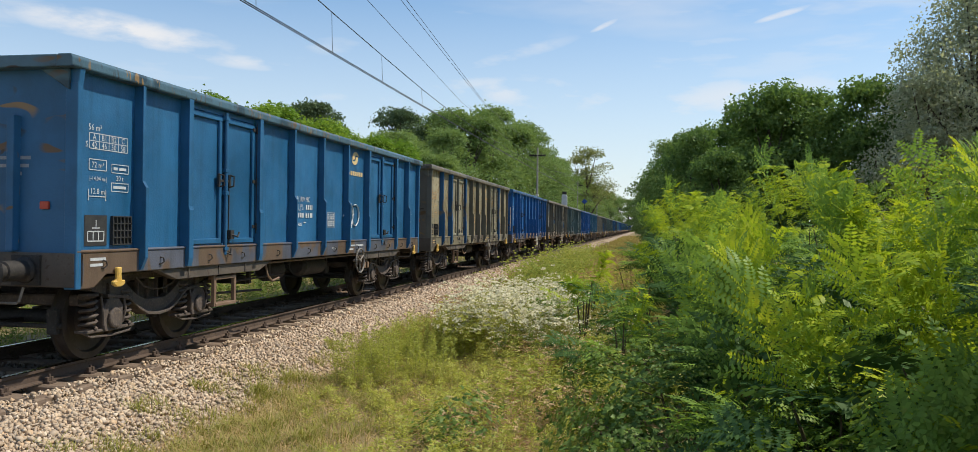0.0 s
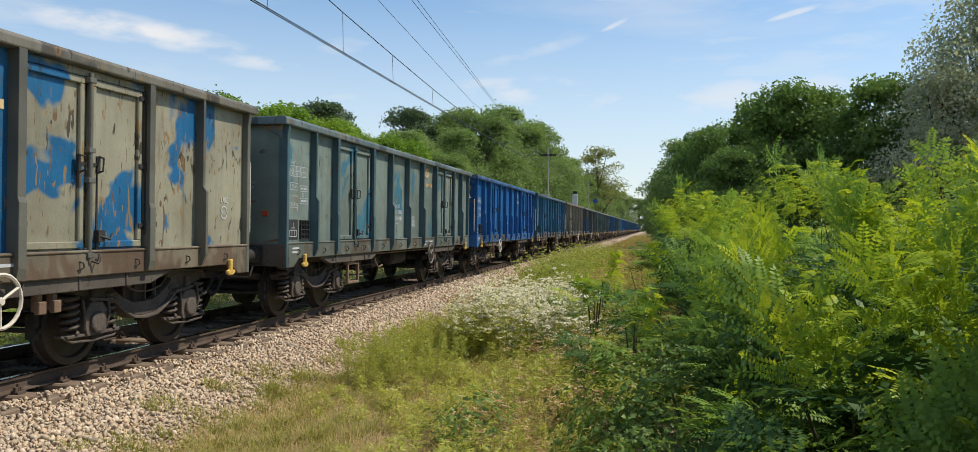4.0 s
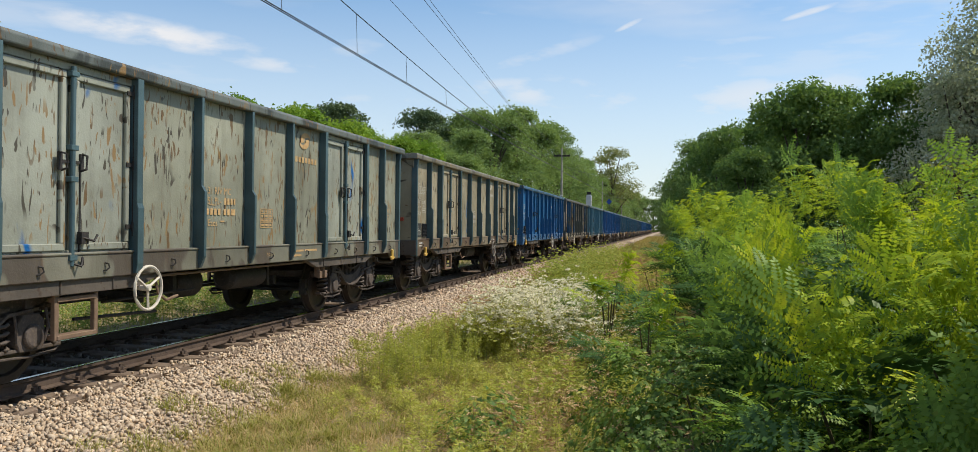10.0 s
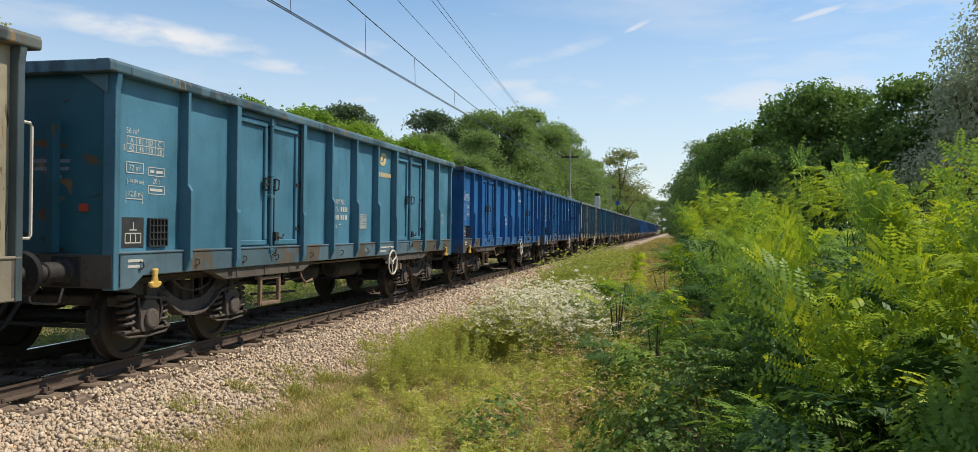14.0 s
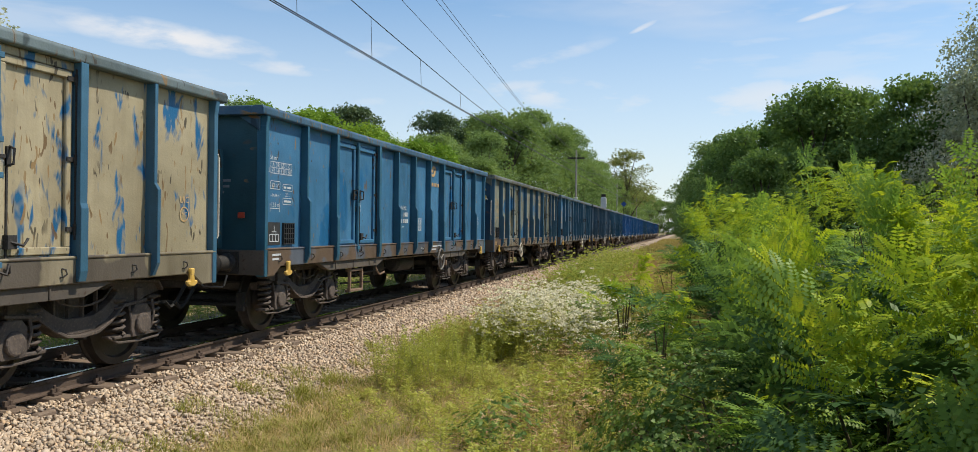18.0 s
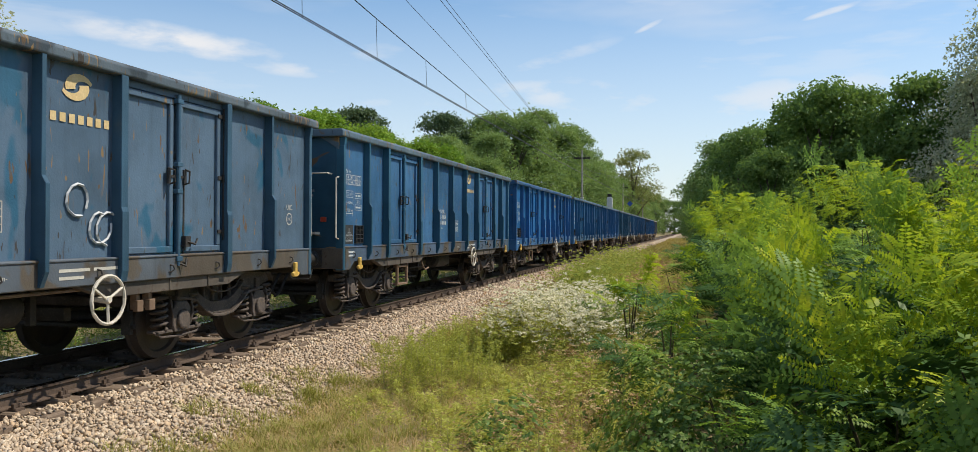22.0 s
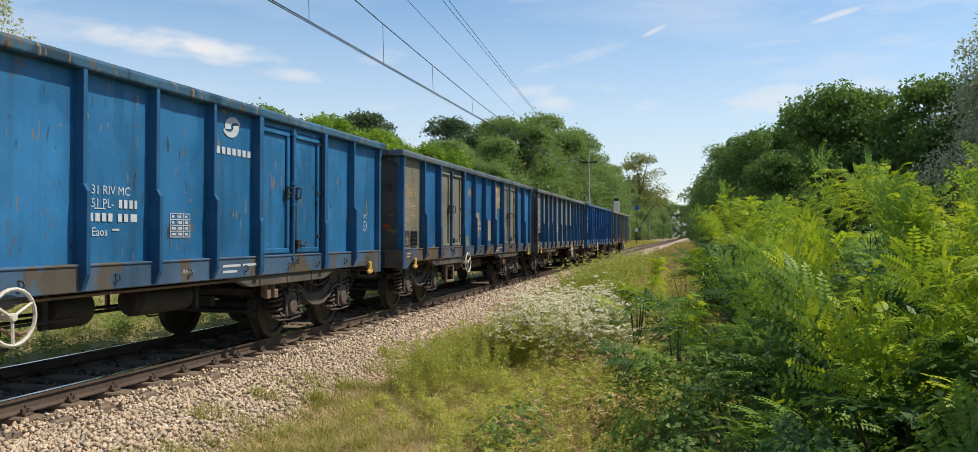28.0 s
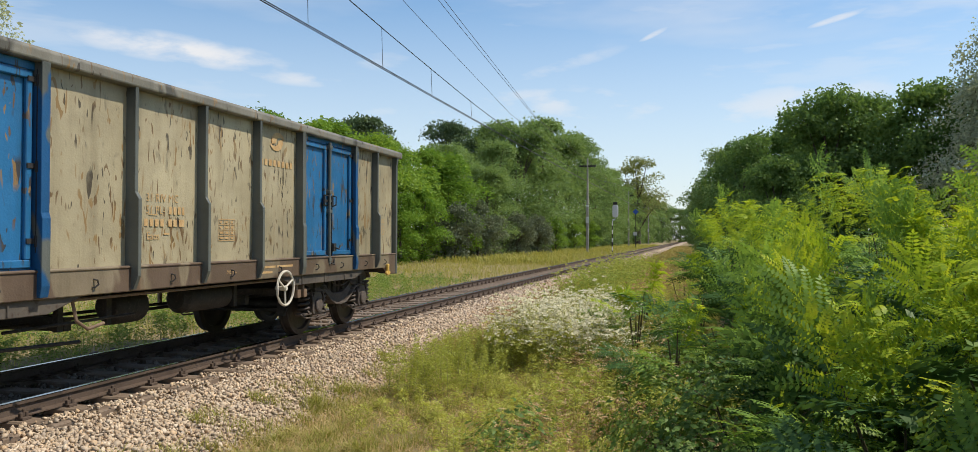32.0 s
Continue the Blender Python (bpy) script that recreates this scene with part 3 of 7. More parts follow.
# ---- wagons: four-axle open coal wagons, 14.04 m over buffers ----
PITCH, HALF = 14.04, 6.42
POSTS = (-5.35, -4.38, -2.46, -1.24, 0.0, 1.24, 2.46, 4.38, 5.35)
POSTS_CLOSE = (-5.17, -4.07, -2.13, -1.07, 0.0, 1.07, 2.13, 4.07, 5.17)     # closer spacing, fitted to the camera's view, doors nearer the middle
DOOR, DOOR_CLOSE = 3.42, 3.10
XP, XR = 1.325, 1.45           # outer face of the plates, of the top rail
Z_SOLE, Z_PLATE, Z_TOP = 0.99, 1.24, 3.185
TURN = Matrix.Rotation(math.pi, 4, "Z")


def plate(y0, y1, seed):
    """One side plate: pressed sheet, slightly buckled, with thickness."""
    r = random.Random(seed)
    ny_, nz_ = 6, 9
    g = Geo()
    z0, z1 = Z_PLATE, Z_TOP - 0.11
    for x_off in (0.0, -0.02):
        vs = []
        for j in range(nz_):
            for i in range(ny_):
                y, z = y0 + (y1 - y0) * i / (ny_ - 1), z0 + (z1 - z0) * j / (nz_ - 1)
                inner = 0 < i < ny_ - 1 and 0 < j < nz_ - 1
                vs.append((XP + x_off + (r.uniform(-0.005, 0.005) if inner and x_off == 0 else 0), y, z))
        g.add(vs, [(j * ny_ + i, j * ny_ + i + 1, (j + 1) * ny_ + i + 1, (j + 1) * ny_ + i) for j in range(nz_ - 1) for i in range(ny_ - 1)])
    n = ny_ * nz_
    rim = [i for i in range(ny_)] + [j * ny_ + ny_ - 1 for j in range(1, nz_)] + [(nz_ - 1) * ny_ + i for i in range(ny_ - 2, -1, -1)] + [j * ny_ for j in range(nz_ - 2, 0, -1)]
    g.f += [(a, b, b + n, a + n) for a, b in zip(rim, rim[1:] + rim[:1])]
    me = g.mesh("side_plate")
    me.shade_smooth()
    me.set_sharp_from_angle(angle=radians(40))
    return me


def post_geo(door_side=False):
    w = 0.036 if door_side else 0.018
    zs = 1.93
    d1, d2 = 1.437, 1.482
    prof = [(XP - 0.03, Z_SOLE + 0.02), (1.425, Z_SOLE + 0.02), (d2, Z_SOLE + 0.16), (d2, zs), (d1, zs + 0.07), (d1, Z_TOP - 0.12), (XP - 0.03, Z_TOP - 0.12)]
    if door_side:
        prof = [(XP - 0.03, Z_SOLE + 0.02), (1.44, Z_SOLE + 0.02), (1.46, Z_SOLE + 0.12), (1.46, 1.7), (1.445, 1.75), (1.445, Z_TOP - 0.12), (XP - 0.03, Z_TOP - 0.12)]
    g = Geo().prism(prof, 1, -w, w)
    # outer flange a little wider than the web
    pts = prof[1:6]
    outer = [(x + 0.004, z) for x, z in pts] + [(x - 0.014, z) for x, z in pts[::-1]]
    fl = 0.05 if door_side else 0.026
    g.prism(outer, 1, -fl, fl)
    return g


def helix(cx, cy, z0, z1, r, turns):
    n = int(turns * 8)
    return [(cx + r * math.cos(2 * math.pi * i / 8), cy + r * math.sin(2 * math.pi * i / 8), z0 + (z1 - z0) * i / n) for i in range(n + 1)]


def ring_prism(g, outer, inner, x0, x1):
    """A plate with a window: two loops of equal count, extruded in x."""
    n = len(outer)
    vs = [(x, *p) for x in (x0, x1) for loop in (outer, inner) for p in loop]
    fs = []
    for i in range(n):
        j = (i + 1) % n
        fs += [(i, j, n + j, n + i), (2 * n + i, 3 * n + i, 3 * n + j, 2 * n + j), (i, 2 * n + i, 2 * n + j, j), (n + i, n + j, 3 * n + j, 3 * n + i)]
    g.add(vs, fs)


def duplicate(ob, m, parent):
    """A second fitting of a part with its sub-parts on the same wagon."""
    c = ob.copy()
    scene.collection.objects.link(c)
    c.parent, c.matrix_basis = parent, m @ ob.matrix_basis
    for ch in ob.children:
        d = ch.copy()
        scene.collection.objects.link(d)
        d.parent = c
    return c


def word(text, size, m, name="marking"):
    """Lettering as a thin mesh."""
    cu = bpy.data.curves.new("lettering", "FONT")
    cu.body, cu.size, cu.align_x = text, size, "CENTER"
    cu.resolution_u = 2
    ob = bpy.data.objects.new("lettering", cu)
    scene.collection.objects.link(ob)
    dg = bpy.context.evaluated_depsgraph_get()
    me = bpy.data.meshes.new_from_object(ob.evaluated_get(dg), depsgraph=dg)
    bpy.data.objects.remove(ob)
    bpy.data.curves.remove(cu)
    me.transform(m)
    me.name = name
    return me


def facing(y, z, x=None):
    """Lettering on the side plate, read from +x: its right runs along +y."""
    return Matrix.Translation(((XP + 0.0068) if x is None else x, y, z)) @ Matrix(((0, 0, 1, 0), (1, 0, 0, 0), (0, 1, 0, 0), (0, 0, 0, 1)))


def joined(name, meshes):
    bm = bmesh.new()
    for me in meshes:
        bm.from_mesh(me)
    out = bpy.data.meshes.new(name)
    bm.to_mesh(out)
    bm.free()
    return out


def strokes(boxes, x=None):
    """Thin painted bars on the plate: (y0, y1, z0, z1) each."""
    g = Geo()
    x = (XP + 0.0066) if x is None else x
    for y0, y1, z0, z1 in boxes:
        g.add([(x, y0, z0), (x, y1, z0), (x, y1, z1), (x, y0, z1)], [(0, 1, 2, 3)])
    return g.mesh("marking")


def frame_boxes(y0, y1, z0, z1, w=0.009, cols=1, rows=1):
    out = []
    for i in range(cols + 1):
        y = y0 + (y1 - y0) * i / cols
        out.append((y - w / 2, y + w / 2, z0, z1))
    for j in range(rows + 1):
        z = z0 + (z1 - z0) * j / rows
        out.append((y0, y1, z - w / 2, z + w / 2))
    return out


def build_markings(w):
    """Load table, volume, lengths, class lettering and emblem, all on the side plates."""
    # load limit table on the first plate
    tb = frame_boxes(-6.14, -5.5, 2.3, 2.46, 0.009, 4, 2)
    letters = [word(s, 0.085, facing(-6.06 + 0.16 * i, 2.392)) for i, s in enumerate(("A", "B1", "B2", "C"))]
    letters += [word(s, 0.085, facing(-6.06 + 0.16 * i, 2.31)) for i, s in enumerate(("42", "46", "50", "58"))]
    letters += [word("S", 0.085, facing(-6.18, 2.31)), word("56 m\u00b3", 0.09, facing(-6.05, 2.49))]
    part("load_table", joined("load_table", [strokes(tb)] + letters), M_WHITE, w)
    vol = frame_boxes(-6.14, -5.86, 2.08, 2.19, 0.009)
    part("volume_mark", joined("volume_mark", [strokes(vol), word("72 m\u00b3", 0.085, facing(-6.0, 2.105))]), M_WHITE, w)
    tare = frame_boxes(-5.77, -5.48, 2.07, 2.16, 0.008) + frame_boxes(-5.77, -5.48, 1.87, 1.96, 0.008) + [(-5.74, -5.67, 2.1, 2.13), (-5.64, -5.52, 2.1, 2.13), (-5.74, -5.52, 1.9, 1.93)]
    part("tare_mark", joined("tare_mark", [strokes(tare), word("20 t", 0.08, facing(-5.63, 1.985))]), M_WHITE, w)
    lens = [(-6.15, -5.86, 1.8, 1.81), (-6.15, -6.14, 1.76, 1.88), (-5.87, -5.86, 1.76, 1.88)]
    part("length_mark", joined("length_mark", [strokes(lens), word("12.8 m", 0.085, facing(-6.0, 1.83)), word("|-14.04 m-|", 0.065, facing(-5.99, 1.97))]), M_WHITE, w)["kind"] = "stuff"
    part("mark_panel", strokes([(-6.2, -5.84, 1.29, 1.61)], XP + 0.0055), M_PANEL, w, "dark painted panel behind the jacking mark")
    pads = frame_boxes(-6.15, -5.89, 1.34, 1.44, 0.012, 3, 1) + [(-6.025, -6.013, 1.47, 1.56), (-6.08, -5.96, 1.47, 1.482)]
    part("jacking_mark", strokes(pads, XP + 0.0075), M_CREAM, w)
    ident = [(-0.9, -0.74, 1.775, 1.785), (-0.55, -0.5, 1.79, 1.875), (-0.47, -0.42, 1.79, 1.875), (-0.39, -0.34, 1.79, 1.875), (-0.31, -0.27, 1.79, 1.875),
             (-0.97, -0.91, 1.655, 1.735), (-0.88, -0.82, 1.655, 1.735), (-0.79, -0.73, 1.655, 1.735), (-0.7, -0.64, 1.655, 1.735), (-0.56, -0.5, 1.655, 1.735), (-0.47, -0.41, 1.655, 1.735), (-0.37, -0.27, 1.655, 1.735),
             (-0.64, -0.54, 1.565, 1.585)]
    part("class_mark", joined("class_mark", [strokes(ident), word("31 RIV MC", 0.125, facing(-0.66, 1.92)), word("51 PL-", 0.125, facing(-0.78, 1.79)), word("Eaos", 0.12, facing(-0.82, 1.515))]), M_WHITE, w)["kind"] = "stuff"
    grid = frame_boxes(0.43, 0.79, 1.5, 1.76, 0.009, 3, 4)
    r = random.Random(2)
    for i in range(3):
        for j in range(4):
            y, z = 0.455 + 0.12 * i, 1.518 + 0.065 * j
            grid.append((y, y + r.uniform(0.04, 0.08), z, z + 0.028))
    part("route_table", strokes(grid), M_WHITE, w)
    part("pivot_mark", word("-9.00 m-", 0.07, facing(0.6, 1.09, 1.404)), M_WHITE, w)["kind"] = "stuff"
    bars = [(1.3, 1.7, 1.13, 1.16), (1.3, 1.62, 1.06, 1.09), (1.75, 2.2, 1.13, 1.16), (-6.2, -5.95, 1.14, 1.17), (-6.2, -6.0, 1.08, 1.11)]
    part("sole_mark", strokes(bars, 1.404), M_WHITE, w)["kind"] = "stuff"
    ring = Geo()
    for a in range(14):
        b0, b1 = a * math.pi / 7, (a + 1) * math.pi / 7
        ring.add([(XP + 0.0066, 5.86 + q * math.cos(b), 1.68 + q * math.sin(b)) for q, b in ((0.075, b0), (0.075, b1), (0.088, b1), (0.088, b0))], [(0, 1, 2, 3)])
    part("union_mark", joined("union_mark", [word("UIC", 0.11, facing(5.86, 1.81)), ring.mesh("ring"), word("MC", 0.07, facing(5.86, 1.655))]), M_WHITE, w)["kind"] = "stuff"
    # emblem: two interlocking crescents and a bar of lettering
    em = Geo()
    x = XP + 0.0066
    for s in (1, -1):
        ring = []
        for k in range(9):
            a = math.pi * (0.15 + 0.95 * k / 8)
            ring.append(((0.13 * math.cos(a)) * s + 0.02 * s, (0.1 * math.sin(a)) * s))
        for k in range(8, -1, -1):
            a = math.pi * (0.15 + 0.95 * k / 8)
            ring.append(((0.075 * math.cos(a) + 0.035) * s + 0.02 * s, (0.05 * math.sin(a)) * s))
        for k in range(8):
            q = [ring[k], ring[k + 1], ring[16 - k], ring[17 - k]]
            em.add([(x, 1.86 + 1.45 * a, 2.86 + 1.3 * b) for a, b in q], [(0, 1, 2, 3)])
    part("emblem", em, M_SAND, w)
    bars = [(1.4 + 0.118 * i, 1.475 + 0.118 * i, 2.515, 2.6) for i in range(8)]
    part("emblem_bar", strokes(bars), M_SAND, w)["kind"] = "stuff"


def build_bogie(w):
    """One bogie with side frames, springs and axle boxes, about its own pivot."""
    bol = Geo().box(-0.95, 0.95, -0.2, 0.2, 0.5, 0.84).box(-0.95, 0.95, -1.25, -1.12, 0.62, 0.74).box(-0.95, 0.95, 1.12, 1.25, 0.62, 0.74)
    bogie = part("bogie", bol, M_BOGIE, w, "dusty black two-axle bogie", 0.02)
    g = Geo()
    outer = [(-1.28, 0.8), (-1.2, 0.9), (-0.62, 0.93), (0.0, 0.93), (0.62, 0.93), (1.2, 0.9), (1.28, 0.8), (1.0, 0.74), (0.62, 0.7), (0.4, 0.55), (0.22, 0.47), (0.0, 0.45), (-0.22, 0.47), (-0.4, 0.55), (-0.62, 0.7), (-1.0, 0.74)]
    inner = [(-0.58, 0.83), (-0.55, 0.86), (-0.4, 0.87), (0.0, 0.87), (0.4, 0.87), (0.55, 0.86), (0.58, 0.83), (0.54, 0.8), (0.46, 0.74), (0.34, 0.67), (0.2, 0.62), (0.0, 0.61), (-0.2, 0.62), (-0.34, 0.67), (-0.46, 0.74), (-0.54, 0.8)]
    ring_prism(g, outer, inner, 0.96, 1.06)
    lip = [(y, z) for y, z in outer[7:16]]
    g.prism([(y, z) for y, z in lip] + [(y, z - 0.035) for y, z in lip[::-1]], 0, 0.94, 1.12)
    g.prism([(-1.28, 0.8), (-1.2, 0.9), (-0.62, 0.93), (0.62, 0.93), (1.2, 0.9), (1.28, 0.8), (1.3, 0.82), (1.21, 0.93), (0.62, 0.96), (-0.62, 0.96), (-1.21, 0.93), (-1.3, 0.82)], 0, 0.94, 1.12)
    for y in (-0.3, -0.1, 0.1, 0.3):
        g.box(0.98, 1.03, y - 0.012, y + 0.012, 0.6, 0.88)
    for s in (-1, 1):
        g.box(0.97, 1.1, s * 0.9 - 0.05, s * 0.9 + 0.05, 0.6, 0.86)
        g.tube([(1.09, s * 0.45, 0.9), (1.1, s * 0.3, 0.78), (1.1, s * 0.12, 0.74), (1.1, 0.0, 0.73)], 0.014, 5)
    side = part("side_frame", g, M_BOGIE, bogie, "fish-bellied pressed steel frame", 0.006)
    boxg = Geo().prism([(-0.14, 0.33), (0.14, 0.33), (0.17, 0.4), (0.17, 0.6), (0.1, 0.68), (-0.1, 0.68), (-0.17, 0.6), (-0.17, 0.4)], 0, 0.9, 1.12)
    boxg.lathe([(0, 0.115), (0.035, 0.115), (0.045, 0.09), (0.045, 0.0)], 0, (1.12, 0, 0.47), 14)
    boxg.box(0.94, 1.1, -0.42, 0.42, 0.33, 0.365)
    boxg.tube([(1.05, -0.46, 0.36), (1.08, -0.34, 0.29), (1.09, 0.0, 0.275), (1.08, 0.34, 0.29), (1.05, 0.46, 0.36)], 0.016, 6)
    for s in (-1, 1):
        boxg.tube([(1.11, s * 0.17, 0.4), (1.13, s * 0.2, 0.55), (1.1, s * 0.2, 0.72)], 0.018, 5)
    box_me = boxg.mesh("axle_box", 0.008)
    box_me.materials.append(M_BOGIE)
    sp = Geo()
    sp.tube(helix(1.02, 0, 0.37, 0.74, 0.085, 5.0), 0.021, 4)
    sp.lathe([(0, 0.1), (0.03, 0.1)], 2, (1.02, 0, 0.73), 10)
    sp_me = sp.mesh("spring")
    sp_me.shade_smooth()
    sp_me.materials.append(M_BOGIE)
    boxes = []
    for s in (-1, 1):
        b = part("axle_box", box_me, None, bogie)
        b.location.y = s * 0.9
        boxes.append(b)
        for e in (-0.3, 0.3):
            o = part("spring", sp_me, None, bogie)
            o.location.y = s * 0.9 + e
    for o in list(bogie.children):
        c = o.copy()
        scene.collection.objects.link(c)
        c.matrix_basis = TURN @ o.matrix_basis
    shoe = Geo()
    for s in (-1, 1):
        for e in (-1, 1):
            yy = s * 0.9 + e * 0.5
            shoe.box(0.69, 0.81, yy - 0.03, yy + 0.03, 0.33, 0.6)
        shoe.tube([(-0.85, s * 0.9 + 0.5, 0.42), (0.85, s * 0.9 + 0.5, 0.42)], 0.03, 6)
        shoe.tube([(-0.85, s * 0.9 - 0.5, 0.42), (0.85, s * 0.9 - 0.5, 0.42)], 0.03, 6)
    shoe.box(-0.04, 0.04, -1.42, 1.42, 0.39, 0.45)
    part("brake_rigging", shoe, M_STEEL, bogie, "", 0.006)
    return bogie


def build_wheelset(w):
    ax = Geo().lathe([(-1.02, 0.065), (-0.85, 0.07), (-0.8, 0.095), (-0.68, 0.095), (-0.6, 0.08), (0.6, 0.08), (0.68, 0.095), (0.8, 0.095), (0.85, 0.07), (1.02, 0.065)], 0, (0, 0, 0), 12)
    axle = part("wheelset", ax, M_STEEL, w, "steel axle with two solid wheels", 0, True)
    prof = [(0.70, 0.09), (0.70, 0.13), (0.735, 0.2), (0.735, 0.36), (0.695, 0.385), (0.685, 0.455), (0.69, 0.488), (0.712, 0.488), (0.722, 0.464), (0.735, 0.461), (0.822, 0.457), (0.826, 0.385), (0.79, 0.365), (0.775, 0.2), (0.815, 0.14), (0.82, 0.09)]
    for s in (0, 1):
        wh = part("wheel", Geo().lathe(prof, 0, (0, 0, 0), 26), M_WHEEL, axle, "", 0, True)
        if s:
            wh.matrix_basis = TURN
    return axle


def build_wagon():
    """The pattern of the wagon, in plain blue, at the origin."""
    base = M_PATTERN
    w = empty("coal_wagon")
    # underframe
    fl = Geo().box(-1.3, 1.3, -HALF + 0.05, HALF - 0.05, 1.16, 1.22)
    fl.box(-0.3, -0.2, -HALF, HALF, 0.86, 1.16).box(0.2, 0.3, -HALF, HALF, 0.86, 1.16)
    for y in (-5.6, -4.5, -3.0, -1.5, 0.0, 1.5, 3.0, 4.5, 5.6):
        fl.box(-1.3, 1.3, y - 0.06, y + 0.06, 0.98, 1.16)
    part("underframe", fl, M_STEEL, w, "black steel floor and beams", 0.008)
    sole_poly = [(-HALF, 0.86), (-6.13, 0.86), (-5.93, Z_SOLE), (5.93, Z_SOLE), (6.13, 0.86), (HALF, 0.86), (HALF, Z_PLATE - 0.012), (-HALF, Z_PLATE - 0.012)]
    sole = Geo().prism(sole_poly, 0, 1.3, 1.4)
    sole.box(1.31, 1.412, -HALF, HALF, Z_PLATE - 0.018, Z_PLATE + 0.012)
    so = part("sole_bar", sole, M_RUSTSOLE, w, "", 0.01)
    rings = Geo()
    for y in (-6.0, -4.95, -3.85, -2.95, -1.8, -0.6, 0.6, 1.8, 2.95, 3.85, 4.85, 5.75):
        rings.tube([(1.4, y, 1.14), (1.43, y + 0.02, 1.13), (1.435, y + 0.03, 1.09), (1.42, y, 1.06), (1.4, y - 0.02, 1.06)], 0.009, 5)
    ln = part("lashing_ring", rings, M_STEEL, so)
    ln["kind"] = "stuff"
    duplicate(so, TURN, w)
    for yc in (-DOOR, DOOR):
        bm_ = Geo().prism([(yc - 1.55, Z_SOLE), (yc - 1.1, 0.85), (yc + 1.1, 0.85), (yc + 1.55, Z_SOLE)], 0, 1.27, 1.36)
        for q in (-0.85, -0.1, 0.65):
            bm_.box(1.355, 1.375, yc + q - 0.012, yc + q + 0.012, 0.86, Z_SOLE)
        o = part("door_beam", bm_, M_GREYSOLE, w, "grimy beam under the door", 0.006)
        duplicate(o, TURN, w)
    # plates and posts of the near side, then turned for the other
    edges = [-HALF + 0.06] + list(POSTS) + [HALF - 0.06]
    k = 0
    sides = []
    for a, b in zip(edges, edges[1:]):
        if (a, b) in ((-4.38, -2.46), (2.46, 4.38)):
            continue
        sides.append(part("side_plate", plate(a, b, k), base, w))
        k += 1
    pm, dm = post_geo().mesh("side_post", 0.004), post_geo(True).mesh("side_post", 0.004)
    for y in POSTS:
        o = part("side_post", dm if abs(y) in (4.38, 2.46) else pm, base, w)
        o.location.y = y
        sides.append(o)
    # corner posts
    cp = Geo().prism([(XP - 0.05, 0.86), (XP + 0.085, 0.86), (XP + 0.085, 2.9), (XP + 0.11, Z_TOP - 0.12), (XP - 0.05, Z_TOP - 0.12)], 1, -HALF - 0.005, -HALF + 0.075)
    cp.box(XP - 0.05, XP + 0.09, -HALF - 0.012, -HALF + 0.012, 0.87, 2.92)
    sides.append(part("corner_post", cp, base, w, "", 0.006))
    cq = Geo().prism([(XP - 0.05, 0.86), (XP + 0.085, 0.86), (XP + 0.085, 2.9), (XP + 0.11, Z_TOP - 0.12), (XP - 0.05, Z_TOP - 0.12)], 1, HALF - 0.075, HALF + 0.005)
    sides.append(part("corner_post", cq, base, w, "", 0.006))
    # top rail
    tr = Geo().prism([(1.27, Z_TOP - 0.125), (XR - 0.012, Z_TOP - 0.125), (XR, Z_TOP - 0.11), (XR, Z_TOP - 0.035), (XR - 0.02, Z_TOP), (1.29, Z_TOP), (1.27, Z_TOP - 0.02)], 1, -HALF - 0.15, HALF + 0.15)
    sides.append(part("top_rail", tr, base, w, "", 0.006))
    for yc in (-DOOR, DOOR):
        dg_ = Geo().box(XP - 0.04, XP + 0.03, yc - 0.95, yc + 0.95, Z_TOP - 0.2, Z_TOP - 0.125).box(XP - 0.04, XP + 0.02, yc - 0.95, yc + 0.95, Z_PLATE, Z_PLATE + 0.03)
        dg_.box(XP - 0.045, XP - 0.032, yc - 0.09, yc + 0.09, Z_PLATE, Z_TOP - 0.15)
        for s in (-1, 1):
            dg_.box(XP - 0.04, XP + 0.01, yc + s * 0.925 - 0.025, yc + s * 0.925 + 0.025, Z_PLATE, Z_TOP - 0.2)
        door = part("door", dg_, base, w, "double side door", 0.006)
        for s in (-1, 1):
            y0, y1 = (yc - 0.89, yc - 0.055) if s < 0 else (yc + 0.055, yc + 0.89)
            lf = Geo().box(XP - 0.03, XP + 0.005, y0, y1, Z_PLATE + 0.03, Z_TOP - 0.21)
            for a, b, c, d in ((y0, y1, Z_PLATE + 0.03, Z_PLATE + 0.1), (y0, y1, Z_TOP - 0.28, Z_TOP - 0.21), (y0, y0 + 0.065, Z_PLATE + 0.1, Z_TOP - 0.28), (y1 - 0.065, y1, Z_PLATE + 0.1, Z_TOP - 0.28)):
                lf.box(XP + 0.005, XP + 0.045, a, b, c, d)
            part("door_leaf", lf, base, door, "", 0.008)
            hg = Geo()
            hy = yc + s * 0.93
            for z in (1.45, 2.1, 2.85):
                hg.lathe([(0, 0.017), (0.1, 0.017)], 2, (XP + 0.06, hy, z), 8)
                hg.box(XP + 0.03, XP + 0.055, min(hy, hy - s * 0.1), max(hy, hy - s * 0.1), z + 0.03, z + 0.075)
            hg.tube([(XP + 0.06, hy, 1.4), (XP + 0.06, hy, 3.0)], 0.01, 5)
            part("hinge", hg, M_STEEL, door)
